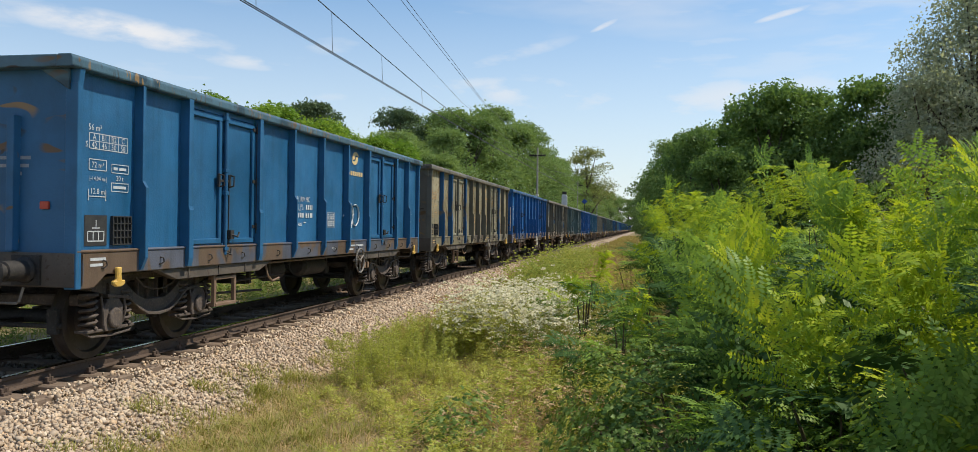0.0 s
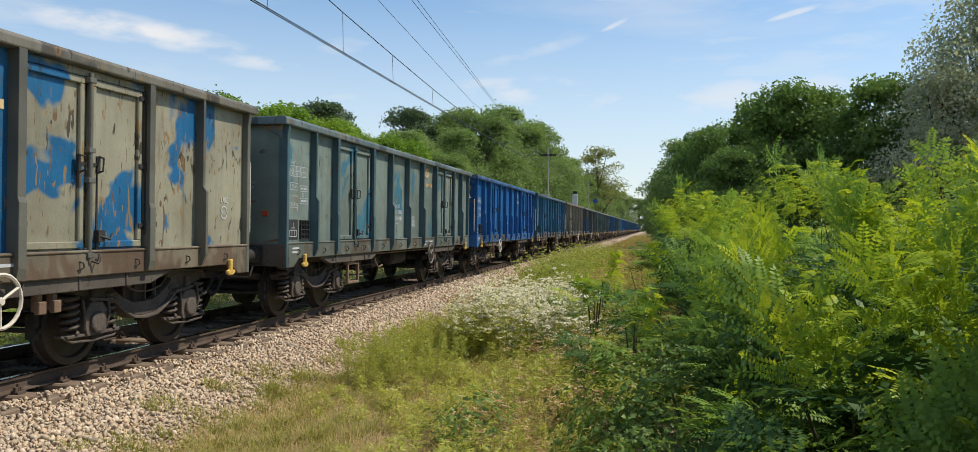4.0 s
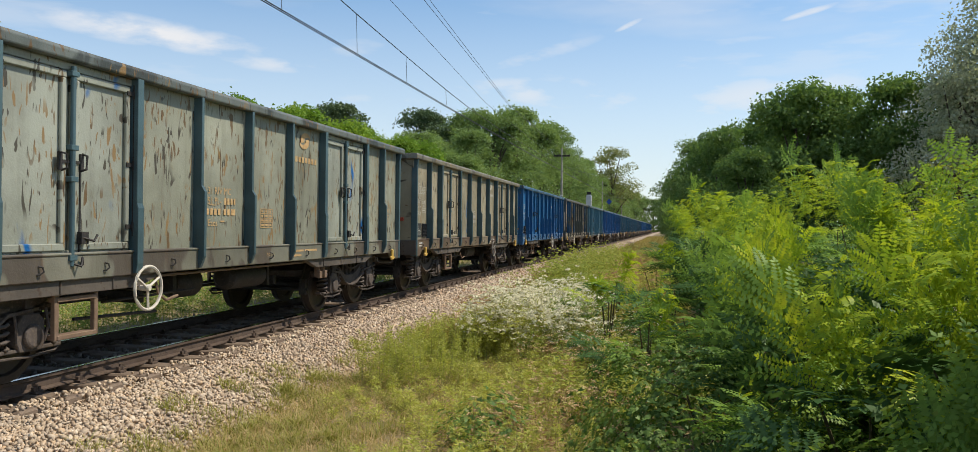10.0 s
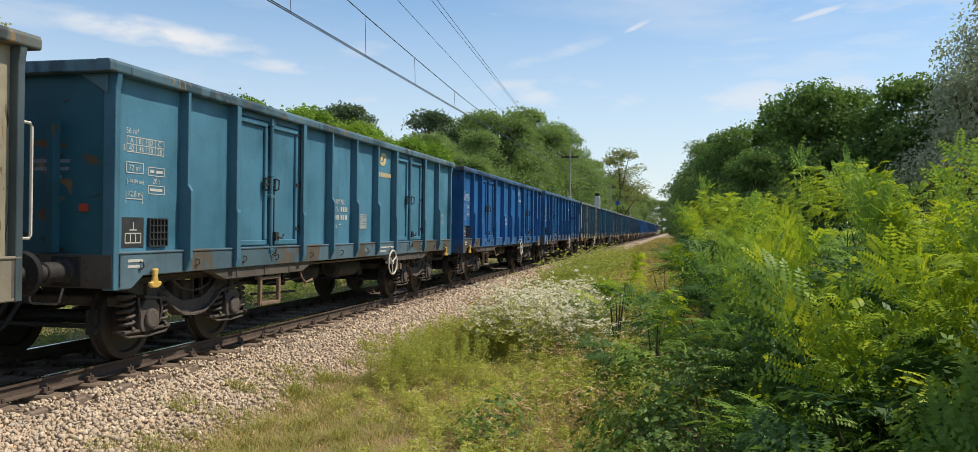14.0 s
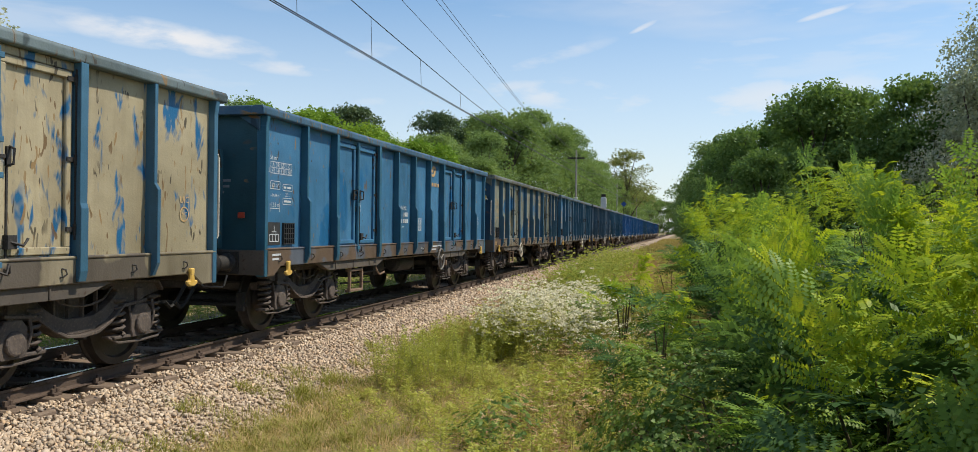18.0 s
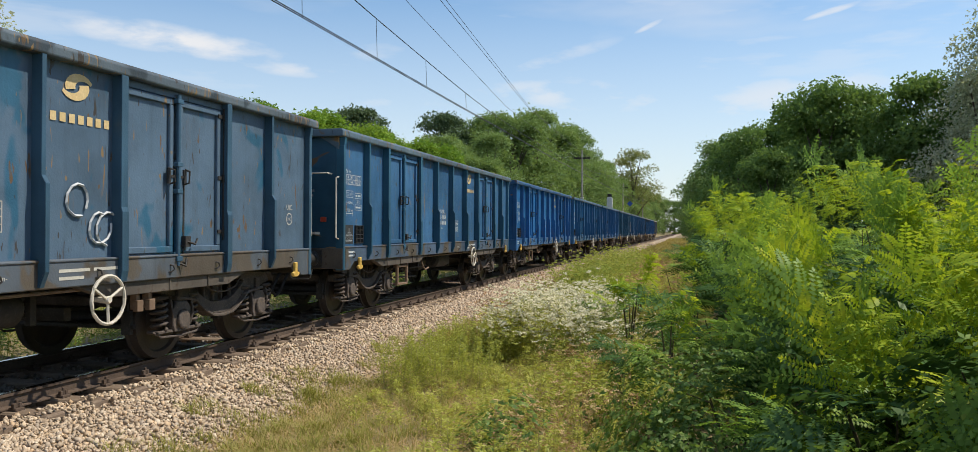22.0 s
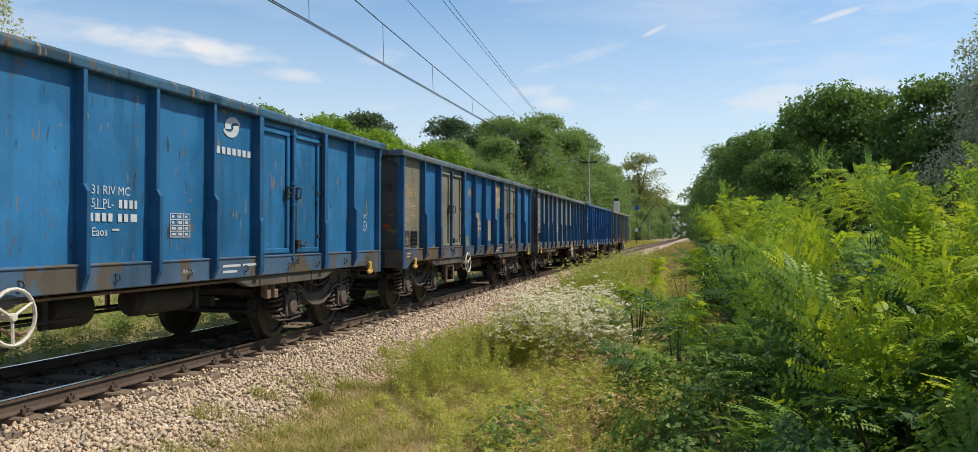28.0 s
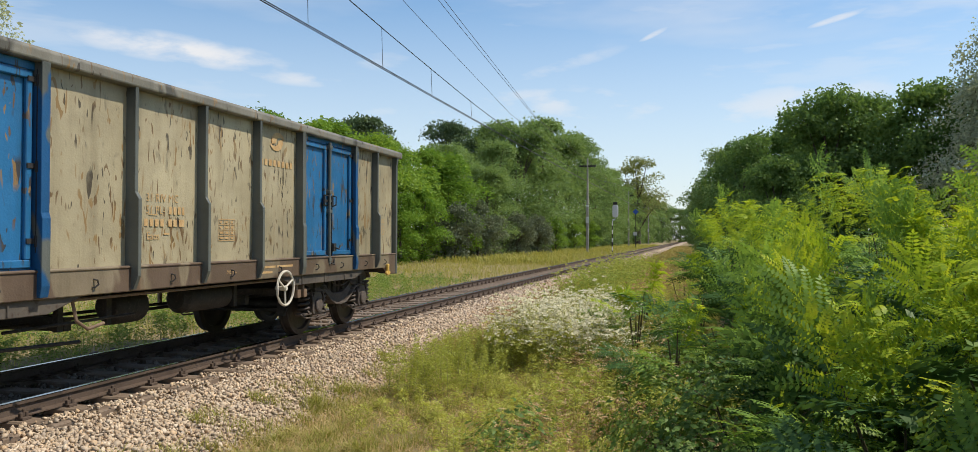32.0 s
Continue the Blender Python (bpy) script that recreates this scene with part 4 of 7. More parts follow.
        bar = Geo().tube([(XP + 0.07, yc, 1.12), (XP + 0.07, yc, Z_TOP - 0.16)], 0.027, 8)
        for z in (1.2, 1.95, 2.25, 2.95):
            bar.box(XP + 0.01, XP + 0.1, yc - 0.05, yc + 0.05, z - 0.025, z + 0.025)
        part("lock_bar", bar, M_STEEL, door, "", 0.004)
        hd = Geo().tube([(XP + 0.05, yc - 0.16, 2.2), (XP + 0.12, yc - 0.14, 2.18), (XP + 0.12, yc - 0.13, 2.05), (XP + 0.05, yc - 0.12, 2.03)], 0.012, 6)
        hd.tube([(XP + 0.05, yc + 0.16, 2.2), (XP + 0.12, yc + 0.14, 2.18), (XP + 0.12, yc + 0.13, 2.05), (XP + 0.05, yc + 0.12, 2.03)], 0.012, 6)
        hd.box(XP + 0.04, XP + 0.06, yc - 0.17, yc - 0.12, 2.03, 2.2).box(XP + 0.04, XP + 0.06, yc + 0.12, yc + 0.17, 2.03, 2.2)
        hd.box(XP + 0.04, XP + 0.1, yc + 0.1, yc + 0.2, 1.33, 1.45).tube([(XP + 0.08, yc + 0.1, 1.4), (XP + 0.13, yc + 0.24, 1.36), (XP + 0.12, yc + 0.3, 1.42)], 0.013, 5)
        hd.tube([(XP + 0.08, yc, 1.15), (XP + 0.13, yc + 0.06, 1.12), (XP + 0.11, yc + 0.1, 1.2), (XP + 0.08, yc + 0.14, 1.13)], 0.014, 5)
        hd.box(XP + 0.044, XP + 0.056, yc - 0.16, yc + 0.16, 2.1, 2.13).box(XP + 0.044, XP + 0.056, yc + 0.12, yc + 0.14, 1.12, 2.1)
        part("latch", hd, M_STEEL, door)
        sides.append(door)
    for o in sides:
        duplicate(o, TURN, w)
    # ends
    en = Geo().box(-XP + 0.03, XP - 0.03, -HALF + 0.01, -HALF + 0.035, 1.22, Z_TOP - 0.12)
    end = part("end_wall", en, base, w, "", 0.006)
    rib_me = Geo().prism([(-0.06, -HALF + 0.01), (-0.04, -HALF - 0.07), (0.04, -HALF - 0.07), (0.06, -HALF + 0.01)], 2, 1.24, 2.6).mesh("end_rib", 0.004)
    rib_me.materials.append(base)
    for x in (-0.7, 0.0, 0.7):
        part("end_rib", rib_me, None, end).location.x = x
    et = Geo().box(-1.27, 1.27, -HALF - 0.145, -HALF + 0.06, Z_TOP - 0.125, Z_TOP - 0.003)
    for s in (-1, 1):
        et.prism([(s * 1.0, Z_TOP - 0.125), (s * 1.33, Z_TOP - 0.125), (s * 1.33, 2.85)], 1, -HALF - 0.04, -HALF + 0.0)
    part("end_rail", et, base, end, "", 0.008)
    hs = Geo().box(-1.4, 1.4, -HALF - 0.02, -HALF + 0.12, 0.88, 1.225)
    hs.box(-0.35, 0.35, -HALF - 0.05, -HALF - 0.02, 0.95, 1.15)
    part("headstock", hs, M_GREYSOLE, end, "", 0.01)
    pl = Geo()
    for a, b, c in ((0.45, 0.62, 2.16), (0.65, 0.88, 2.16), (0.45, 0.7, 2.08), (0.73, 0.86, 2.08), (0.6, 0.78, 2.0)):
        pl.add([(a, -HALF + 0.004, c), (b, -HALF + 0.004, c), (b, -HALF + 0.004, c + 0.035), (a, -HALF + 0.004, c + 0.035)], [(0, 1, 2, 3)])
    part("end_lettering", pl, M_GREYTEXT, end)
    part("reflector", Geo().box(1.0, 1.1, -HALF - 0.02, -HALF + 0.01, 1.66, 1.74), M_GLASSRED, end, "orange-red reflector", 0.006)
    rl = Geo().tube([(-1.28, -HALF - 0.02, 1.4), (-1.29, -HALF - 0.2, 1.4), (-1.29, -HALF - 0.22, 1.43), (-1.29, -HALF - 0.22, 2.4), (-1.29, -HALF - 0.2, 2.43), (-1.28, -HALF - 0.02, 2.44)], 0.015, 6)
    part("handrail", rl, M_IVORY, end, "ivory painted handrail")
    cr = Geo().tube([(XP, -HALF - 0.02, 1.38), (XP + 0.02, -HALF - 0.17, 1.4), (XP + 0.02, -HALF - 0.17, 2.38), (XP, -HALF - 0.02, 2.4)], 0.014, 6)
    cr.tube([(0.62, -HALF - 0.02, 2.45), (0.64, -HALF - 0.14, 2.46), (1.18, -HALF - 0.14, 2.46), (1.2, -HALF - 0.02, 2.45)], 0.013, 6)
    cr.box(0.55, 0.98, -HALF - 0.16, -HALF + 0.01, 1.45, 1.49)
    part("climbing_rail", cr, M_IVORY, end, "ivory rails and step for climbing the end")
    for s in (-1, 1):
        bf = Geo().box(s * 0.875 - 0.16, s * 0.875 + 0.16, -HALF - 0.05, -HALF - 0.02, 0.9, 1.2)
        bf.lathe([(0, 0.13), (-0.06, 0.13), (-0.08, 0.105), (-0.34, 0.1), (-0.35, 0.08), (-0.54, 0.08), (-0.55, 0.2), (-0.575, 0.225), (-0.595, 0.2), (-0.6, 0.02)], 1, (s * 0.875, -HALF - 0.02, 1.05), 18)
        part("buffer", bf, M_STEEL, end, "greasy steel side buffer", 0, True)
    hk = Geo().box(-0.04, 0.04, -HALF - 0.4, -HALF, 1.0, 1.1).tube([(0, -HALF - 0.4, 1.05), (0, -HALF - 0.6, 1.02), (0, -HALF - 0.64, 0.9), (0, -HALF - 0.52, 0.8)], 0.035, 6)
    hk.tube([(0.06, -HALF - 0.35, 1.0), (0.06, -HALF - 0.5, 0.85), (-0.06, -HALF - 0.5, 0.85), (-0.06, -HALF - 0.35, 1.0)], 0.02, 6)
    part("coupling", hk, M_STEEL, end)
    ho = Geo()
    for x in (0.3, 0.45):
        ho.tube([(x, -HALF, 0.85), (x + 0.02, -HALF - 0.2, 0.72), (x, -HALF - 0.38, 0.5), (x, -HALF - 0.5, 0.46), (x, -HALF - 0.62, 0.55)], 0.024, 6)
    part("brake_hose", ho, M_BLACK, end, "black rubber brake hose")
    st = Geo().tube([(0.5, -HALF - 0.1, 0.88), (0.53, -HALF - 0.12, 0.74), (0.56, -HALF - 0.12, 0.72), (0.84, -HALF - 0.12, 0.72), (0.87, -HALF - 0.12, 0.74), (0.9, -HALF - 0.1, 0.88)], 0.013, 6)
    part("coupler_grip", st, M_DARKHAND, end, "bent steel grip below the buffer")
    duplicate(end, TURN, w)
    # tow hooks
    th = Geo().prism([(-0.045, 1.06), (0.045, 1.06), (0.035, 0.98), (0.045, 0.92), (0.1, 0.92), (0.1, 0.88), (0.05, 0.85), (-0.05, 0.85), (-0.1, 0.88), (-0.1, 0.92), (-0.045, 0.92), (-0.035, 0.98)], 0, 1.41, 1.455)
    hook_me = th.mesh("tow_hook", 0.012)
    hook_me.materials.append(M_YELLOW)
    for y in (-5.78, 5.86):
        o = part("tow_hook", hook_me, None, w, "yellow painted tow hook")
        o.location.y = y
        duplicate(o, TURN, w)
    # document holder
    dh = Geo()
    for y in np.linspace(-5.77, -5.45, 6):
        dh.box(XP + 0.012, XP + 0.035, y - 0.006, y + 0.006, 1.3, 1.6)
    for z in np.linspace(1.3, 1.6, 5):
        dh.box(XP + 0.012, XP + 0.035, -5.776, -5.444, z - 0.006, z + 0.006)
    dh.box(XP - 0.005, XP + 0.012, -5.776, -5.444, 1.295, 1.605)
    part("document_holder", dh, M_PANEL, w, "small black wire document holder")["kind"] = "stuff"
    # steps, handwheel, brake gear
    sg = Geo()
    for y in (-3.5, -2.95):
        sg.box(1.26, 1.31, y - 0.03, y + 0.03, 0.42, 1.0)
    for z in (0.42, 0.78):
        sg.box(1.2, 1.32, -3.5, -2.95, z, z + 0.045)
    o = part("step_frame", sg, M_BROWNSTEP, w, "brown hanging step", 0.006)
    duplicate(o, TURN, w)
    hw = Geo().tube([(1.45, 1.9 + 0.235 * math.cos(a), 0.84 + 0.235 * math.sin(a)) for a in [2 * math.pi * i / 22 for i in range(22)]], 0.018, 6, closed=True)
    for a in (0.5, 2.6, 4.7):
        hw.tube([(1.44, 1.9, 0.84), (1.45, 1.9 + 0.235 * math.cos(a), 0.84 + 0.235 * math.sin(a))], 0.015, 5)
    hw.lathe([(-0.14, 0.025), (0.01, 0.04), (0.03, 0.03)], 0, (1.44, 1.9, 0.84), 10)
    o = part("handwheel", hw, M_IVORY, w, "spoked brake handwheel")
    duplicate(o, TURN, w)
    tank = Geo().lathe([(-0.55, 0.0), (-0.53, 0.12), (-0.46, 0.18), (0.46, 0.18), (0.53, 0.12), (0.55, 0.0)], 1, (0.75, 0.95, 0.78), 18)
    part("air_tank", tank, M_STEEL, w, "black brake air tank", 0, True)
    cyl = Geo().lathe([(-0.3, 0.0), (-0.28, 0.14), (-0.2, 0.2), (0.2, 0.2), (0.24, 0.12), (0.34, 0.06), (0.35, 0.0)], 1, (0.6, -0.35, 0.76), 18)
    part("brake_cylinder", cyl, M_STEEL, w, "black brake cylinder", 0, True)
    rd = Geo()
    rd.tube([(0.15, -3.3, 0.62), (0.15, 3.3, 0.62)], 0.022, 6).tube([(-0.25, -3.3, 0.66), (-0.25, 3.3, 0.6)], 0.022, 6)
    rd.tube([(0.95, -2.4, 0.68), (0.95, -0.6, 0.7)], 0.018, 5).tube([(1.0, -2.9, 0.55), (1.0, -1.5, 0.5)], 0.02, 5)
    for y in (-1.6, -0.9, 1.6):
        rd.box(0.8, 0.86, y - 0.04, y + 0.04, 0.6, 1.0)
    rd.box(-0.4, 0.6, -1.25, -1.15, 0.56, 0.7).box(-0.4, 0.6, 2.3, 2.4, 0.56, 0.7)
    part("brake_gear", rd, M_STEEL, w, "", 0.004)
    cock = Geo()
    for y in (2.55, 2.75):
        cock.box(1.22, 1.3, y - 0.03, y + 0.03, 0.68, 0.99).box(1.27, 1.33, y - 0.05, y + 0.05, 0.66, 0.78)
    cock.tube([(1.25, -1.9, 0.95), (1.3, -1.9, 0.75), (1.3, -1.75, 0.66), (1.32, -1.55, 0.7)], 0.02, 6)
    cock.box(1.24, 1.28, -1.9, 2.75, 0.93, 0.96)
    part("brake_changeover", cock, M_BROWNSTEP, w, "", 0.006)
    b = build_bogie(w)
    duplicate_deep(b, w)
    wheels = build_wheelset(w)
    wheels.matrix_parent_inverse = Matrix.Translation((0, -5.4, 0.46))
    for y in (-3.6, 3.6, 5.4):
        c = duplicate(wheels, Matrix(), w)
        c.matrix_parent_inverse = Matrix.Translation((0, y, 0.46))
    build_markings(w)
    return w


def duplicate_deep(b, w):
    """Set the two bogies over their pivots."""
    c = duplicate(b, Matrix(), w)
    b.location.y, c.location.y = -4.5, 4.5


M_PANEL = surface("dark_panel_paint", (0.03, 0.032, 0.034), (0.05, 0.05, 0.05), 8.0, 0.6, 0.0, 0.0, 6)
M_GREYTEXT = surface("faded_grey_lettering", (0.2, 0.23, 0.27), (0.3, 0.32, 0.35), 9.0, 0.7, 0.0, 0.0, 6)
M_PATTERN = paint("wagon_blue", (0.03, 0.13, 0.36), None, 0, 0.15, 0, 1.0)

BLUE, BRIGHT, TEAL, DULL = (0.014, 0.115, 0.26), (0.006, 0.115, 0.35), (0.045, 0.16, 0.23), (0.045, 0.105, 0.16)
TAN, GREY, OLIVE, SAND = (0.34, 0.305, 0.215), (0.285, 0.285, 0.235), (0.27, 0.26, 0.19), (0.38, 0.33, 0.215)
DARKPOST, BLUEPOST, TEALPOST = (0.06, 0.085, 0.095), (0.012, 0.085, 0.22), (0.06, 0.115, 0.135)
# plates (colour, patch colour, patch share, rust, scratches), posts, top rail, sole, marks, words for the label; odd plates
def rough_patch(y0, y1, z0, z1, seed=1):
    """Outline of a brushed-on patch with an uneven edge."""
    r = random.Random(seed)
    out = []
    for i in range(16):
        a = i * math.pi / 8
        c, s = math.cos(a), math.sin(a)
        k = r.uniform(0.85, 1.08) / max(abs(c), abs(s)) ** 0.75
        out.append(((y0 + y1) / 2 + (y1 - y0) / 2 * c * k, (z0 + z1) / 2 + (z1 - z0) / 2 * s * k))
    return out


OLD_COAT = (0.25, 0.235, 0.18)
W28_PATCH = ((rough_patch(0.12, 0.86, 1.34, 1.68, 2), BRIGHT), (rough_patch(0.12, 0.5, 1.64, 1.84, 3), BRIGHT), (rough_patch(0.14, 0.34, 1.98, 2.2, 4), BRIGHT), (rough_patch(4.38, 4.78, 1.72, 2.24, 5), BRIGHT), (rough_patch(-6.26, -5.95, 1.46, 1.62, 6), BRIGHT))
W27_PATCH = (([(-1.13, 1.42), (-0.3, 1.44), (-0.31, 2.12), (-1.12, 2.1)], OLD_COAT), ([(0.12, 1.36), (0.95, 1.37), (0.94, 1.93), (0.13, 1.92)], OLD_COAT), (rough_patch(1.32, 2.28, 2.28, 3.0, 8), OLD_COAT), ([(-2.2, 1.25), (-1.35, 1.25), (-1.36, 1.5), (-2.2, 1.52)], OLD_COAT))
FLEET = [
    dict(p=(BLUE, None, 0, 0.12, 0.0), post=BLUE, rail=(0.06, 0.13, 0.18), sole="rust", mark="W", logo="S", hw="D", say="weathered blue open coal wagon with rusty sole bar and white graffiti", graffiti=1),
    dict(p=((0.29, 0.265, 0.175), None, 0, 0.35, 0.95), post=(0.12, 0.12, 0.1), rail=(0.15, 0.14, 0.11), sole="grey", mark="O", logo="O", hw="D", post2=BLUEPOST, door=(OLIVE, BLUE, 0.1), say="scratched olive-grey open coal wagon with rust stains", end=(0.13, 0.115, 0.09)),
    dict(p=(BRIGHT, None, 0, 0.08, 0.0), post=(0.0084, 0.1, 0.312), rail=(0.014, 0.1, 0.25), sole="rust", mark="W", logo="S", hw="I", say="bright blue open coal wagon in fairly fresh paint"),
    dict(p=(OLIVE, BLUE, 0.5, 0.3, 0.5), post=(0.12, 0.12, 0.1), rail=(0.16, 0.15, 0.12), sole="rust", mark="W", logo="S", hw="I", say="tan open coal wagon patched with blue plates", odd={2: BLUE, 3: BLUE, 4: BLUE, 5: BLUE}, end=(0.14, 0.12, 0.09)),
    dict(p=((0.17, 0.22, 0.2), TEAL, 0.3, 0.2, 0.2), post=TEALPOST, rail=(0.1, 0.14, 0.15), sole="grey", mark="W", logo="O", hw="D", say="faded grey-green open coal wagon"),
    dict(p=(BRIGHT, None, 0, 0.05, 0.0), post=(0.0084, 0.1, 0.312), rail=(0.0098, 0.1, 0.312), sole="blue", mark="W", logo="W", hwy=-2.5, hw="I", say="bright blue open coal wagon with clean white lettering", signs=1),
    dict(p=((0.0336, 0.175, 0.364), (0.03, 0.11, 0.22), 0.3, 0.15, 0.0), post=(0.028, 0.126, 0.211), rail=(0.042, 0.116, 0.193), sole="rust", mark="C", logo="S", hw="D", say="sun-bleached blue open coal wagon with a sand-coloured emblem"),
    dict(p=(GREY, None, 0, 0.15, 0.15), post=(0.17, 0.17, 0.145), rail=(0.19, 0.165, 0.125), sole="grey", mark="S", logo="O", hw="I", say="grey-tan open coal wagon with a blue band along its foot", band=1),
    dict(p=(OLIVE, BLUE, 0.34, 0.35, 0.8), post=(0.05, 0.075, 0.09), post2=BLUEPOST, rail=(0.13, 0.14, 0.115), sole="grey", mark="O", logo="O", hw="I", say="battered olive open coal wagon with blue posts and blue smears"),
    dict(p=((0.285, 0.295, 0.23), None, 0, 0.3, 0.75), post=TEALPOST, rail=(0.12, 0.14, 0.13), sole="grey", mark="O", logo="O", hw="I", hwy=-2.3, say="grey-green open coal wagon with rust-brown gouges", door=((0.3, 0.32, 0.27), BRIGHT, 0.08)),
    dict(p=(TAN, BLUE, 0.05, 0.12, 0.35), post=TEALPOST, rail=(0.2, 0.185, 0.135), sole="rust", mark="C", logo="C", hw="D", say="light tan open coal wagon with grey-blue posts"),
    dict(p=((0.0126, 0.13, 0.328), None, 0, 0.08, 0.0), post=(0.0126, 0.11, 0.281), rail=(0.021, 0.11, 0.211), sole="blue", mark="W", logo="W", hw="I", say="blue open coal wagon with white lettering"),
    dict(p=(TAN, BLUE, 0.03, 0.15, 0.5), post=DARKPOST, rail=(0.1, 0.115, 0.105), sole="grey", mark="C", logo="O", hwy=-2.4, hw="I", say="light tan open coal wagon with blue-edged posts", end=(0.05, 0.085, 0.12), post2=BLUEPOST),
    dict(p=((0.065, 0.2, 0.29), None, 0, 0.1, 0.0), post=(0.055, 0.16, 0.23), rail=(0.075, 0.15, 0.19), sole="grey", mark="C", logo="S", hw="I", say="teal-blue open coal wagon with cream lettering", end=(0.014, 0.095, 0.133)),
    dict(p=((0.0126, 0.12, 0.328), None, 0, 0.1, 0.0), post=(0.0126, 0.1, 0.281), rail=(0.021, 0.1, 0.234), sole="blue", mark="W", logo="W", hw="I", say="deep blue open coal wagon"),
    dict(p=((0.0151, 0.15, 0.402), None, 0, 0.15, 0.0), post=(0.0126, 0.11, 0.296), rail=(0.021, 0.12, 0.257), sole="grey", mark="C", logo="W", hw="I", say="blue open coal wagon with dented plates", spatter=0.2),
    dict(p=(SAND, BLUE, 0.36, 0.15, 0.3), post=(0.0385, 0.126, 0.211), rail=(0.12, 0.16, 0.17), sole="grey", mark="O", logo="O", hw="I", say="sand-coloured open coal wagon smeared with blue brush strokes", stroke=1, end=(0.021, 0.075, 0.101)),
    dict(p=((0.0442, 0.163, 0.305), BLUE, 0.3, 0.15, 0.1), post=(0.028, 0.132, 0.219), rail=(0.042, 0.111, 0.186), sole="rust", mark="W", logo="O", hw="D", say="faded blue open coal wagon spattered with white paint", spatter=0.75, end=(0.021, 0.085, 0.117)),
    dict(p=((0.2, 0.215, 0.175), BLUE, 0.36, 0.4, 0.65), post=(0.0315, 0.101, 0.168), rail=(0.125, 0.14, 0.12), sole="rust", mark="O", logo="S", hwy=-2.3, hw="I", say="stained olive open coal wagon with blue posts and warning plates", end=(0.0084, 0.05, 0.109), signs=2),
    dict(p=((0.115, 0.185, 0.26), BLUE, 0.28, 0.25, 0.15), post=(0.0315, 0.121, 0.202), rail=(0.075, 0.13, 0.18), sole="grey", mark="O", logo="S", hw="I", say="grey-blue open coal wagon with a sand-coloured emblem", end=(0.04, 0.07, 0.1)),
    dict(p=((0.078, 0.132, 0.2), (0.0315, 0.11, 0.187), 0.3, 0.2, 0.1), post=(0.035, 0.0959, 0.16), rail=(0.09, 0.12, 0.145), sole="grey", mark="C", logo="S", hw="I", say="dull slate-blue open coal wagon with a small scrawl", graffiti=2, end=(0.05, 0.065, 0.085)),
    dict(p=((0.036, 0.126, 0.264), None, 0, 0.2, 0.1), post=(0.0245, 0.11, 0.187), rail=(0.075, 0.12, 0.16), sole="grey", mark="W", logo="S", hw="I", say="weathered blue open coal wagon with dents", end=(0.021, 0.09, 0.156)),
    dict(p=((0.0112, 0.125, 0.335), None, 0, 0.08, 0.0), post=(0.0112, 0.1, 0.281), rail=(0.0175, 0.1, 0.25), sole="blue", mark="W", logo="S", hw="I", say="bright blue open coal wagon with a sand-coloured emblem"),
    dict(p=((0.014, 0.13, 0.304), None, 0, 0.08, 0.0), post=(0.014, 0.11, 0.265), rail=(0.028, 0.11, 0.211), sole="blue", mark="W", logo="W", hw="I", say="blue open coal wagon with white lettering"),
    dict(p=((0.014, 0.13, 0.328), None, 0, 0.1, 0.0), post=(0.014, 0.11, 0.281), rail=(0.035, 0.12, 0.203), sole="blue", mark="W", logo="W", hw="D", say="blue open coal wagon with scrawled graffiti", graffiti=3),
    dict(p=((0.0312, 0.132, 0.276), None, 0, 0.15, 0.0), post=(0.021, 0.11, 0.195), rail=(0.042, 0.101, 0.168), sole="grey", mark="W", logo="S", hw="I", say="weathered mid-blue open coal wagon"),
    dict(p=((0.0154, 0.143, 0.326), BLUE, 0.3, 0.2, 0.1), post=(0.014, 0.1, 0.234), rail=(0.028, 0.1, 0.172), sole="grey", mark="W", logo="W", hwy=-1.9, hw="I", say="grimy blue open coal wagon with a dark end", end=(0.01, 0.035, 0.1), signs=3),
    dict(p=((0.014, 0.125, 0.312), (0.26, 0.235, 0.16), 0.16, 0.2, 0.1), post=(0.014, 0.1, 0.25), rail=(0.09, 0.13, 0.16), sole="rust", mark="O", logo="O", hw="I", say="blue open coal wagon with tan plates and grey doors", hwy=-1.85, patch=W27_PATCH, odd={0: (0.19, 0.18, 0.13)}, door=((0.22, 0.22, 0.17), None, 0), end=(0.075, 0.075, 0.065)),
    dict(p=((0.235, 0.25, 0.205), None, 0, 0.12, 0.6), post=(0.035, 0.055, 0.075), rail=(0.14, 0.16, 0.155), sole="rust", plain=1, patch=W28_PATCH, post2=BLUEPOST, mark="C", logo="O", hw="I", say="grey-green open coal wagon with patches of fresh blue", end=(0.12, 0.115, 0.09)),
    dict(p=((0.0112, 0.12, 0.328), None, 0, 0.08, 0.0), post=(0.0112, 0.1, 0.281), rail=(0.021, 0.1, 0.234), sole="blue", mark="W", logo="C", hw="I", hwy=-2.0, say="blue open coal wagon with cream lettering", signs=1, end=(0.0084, 0.07, 0.234)),
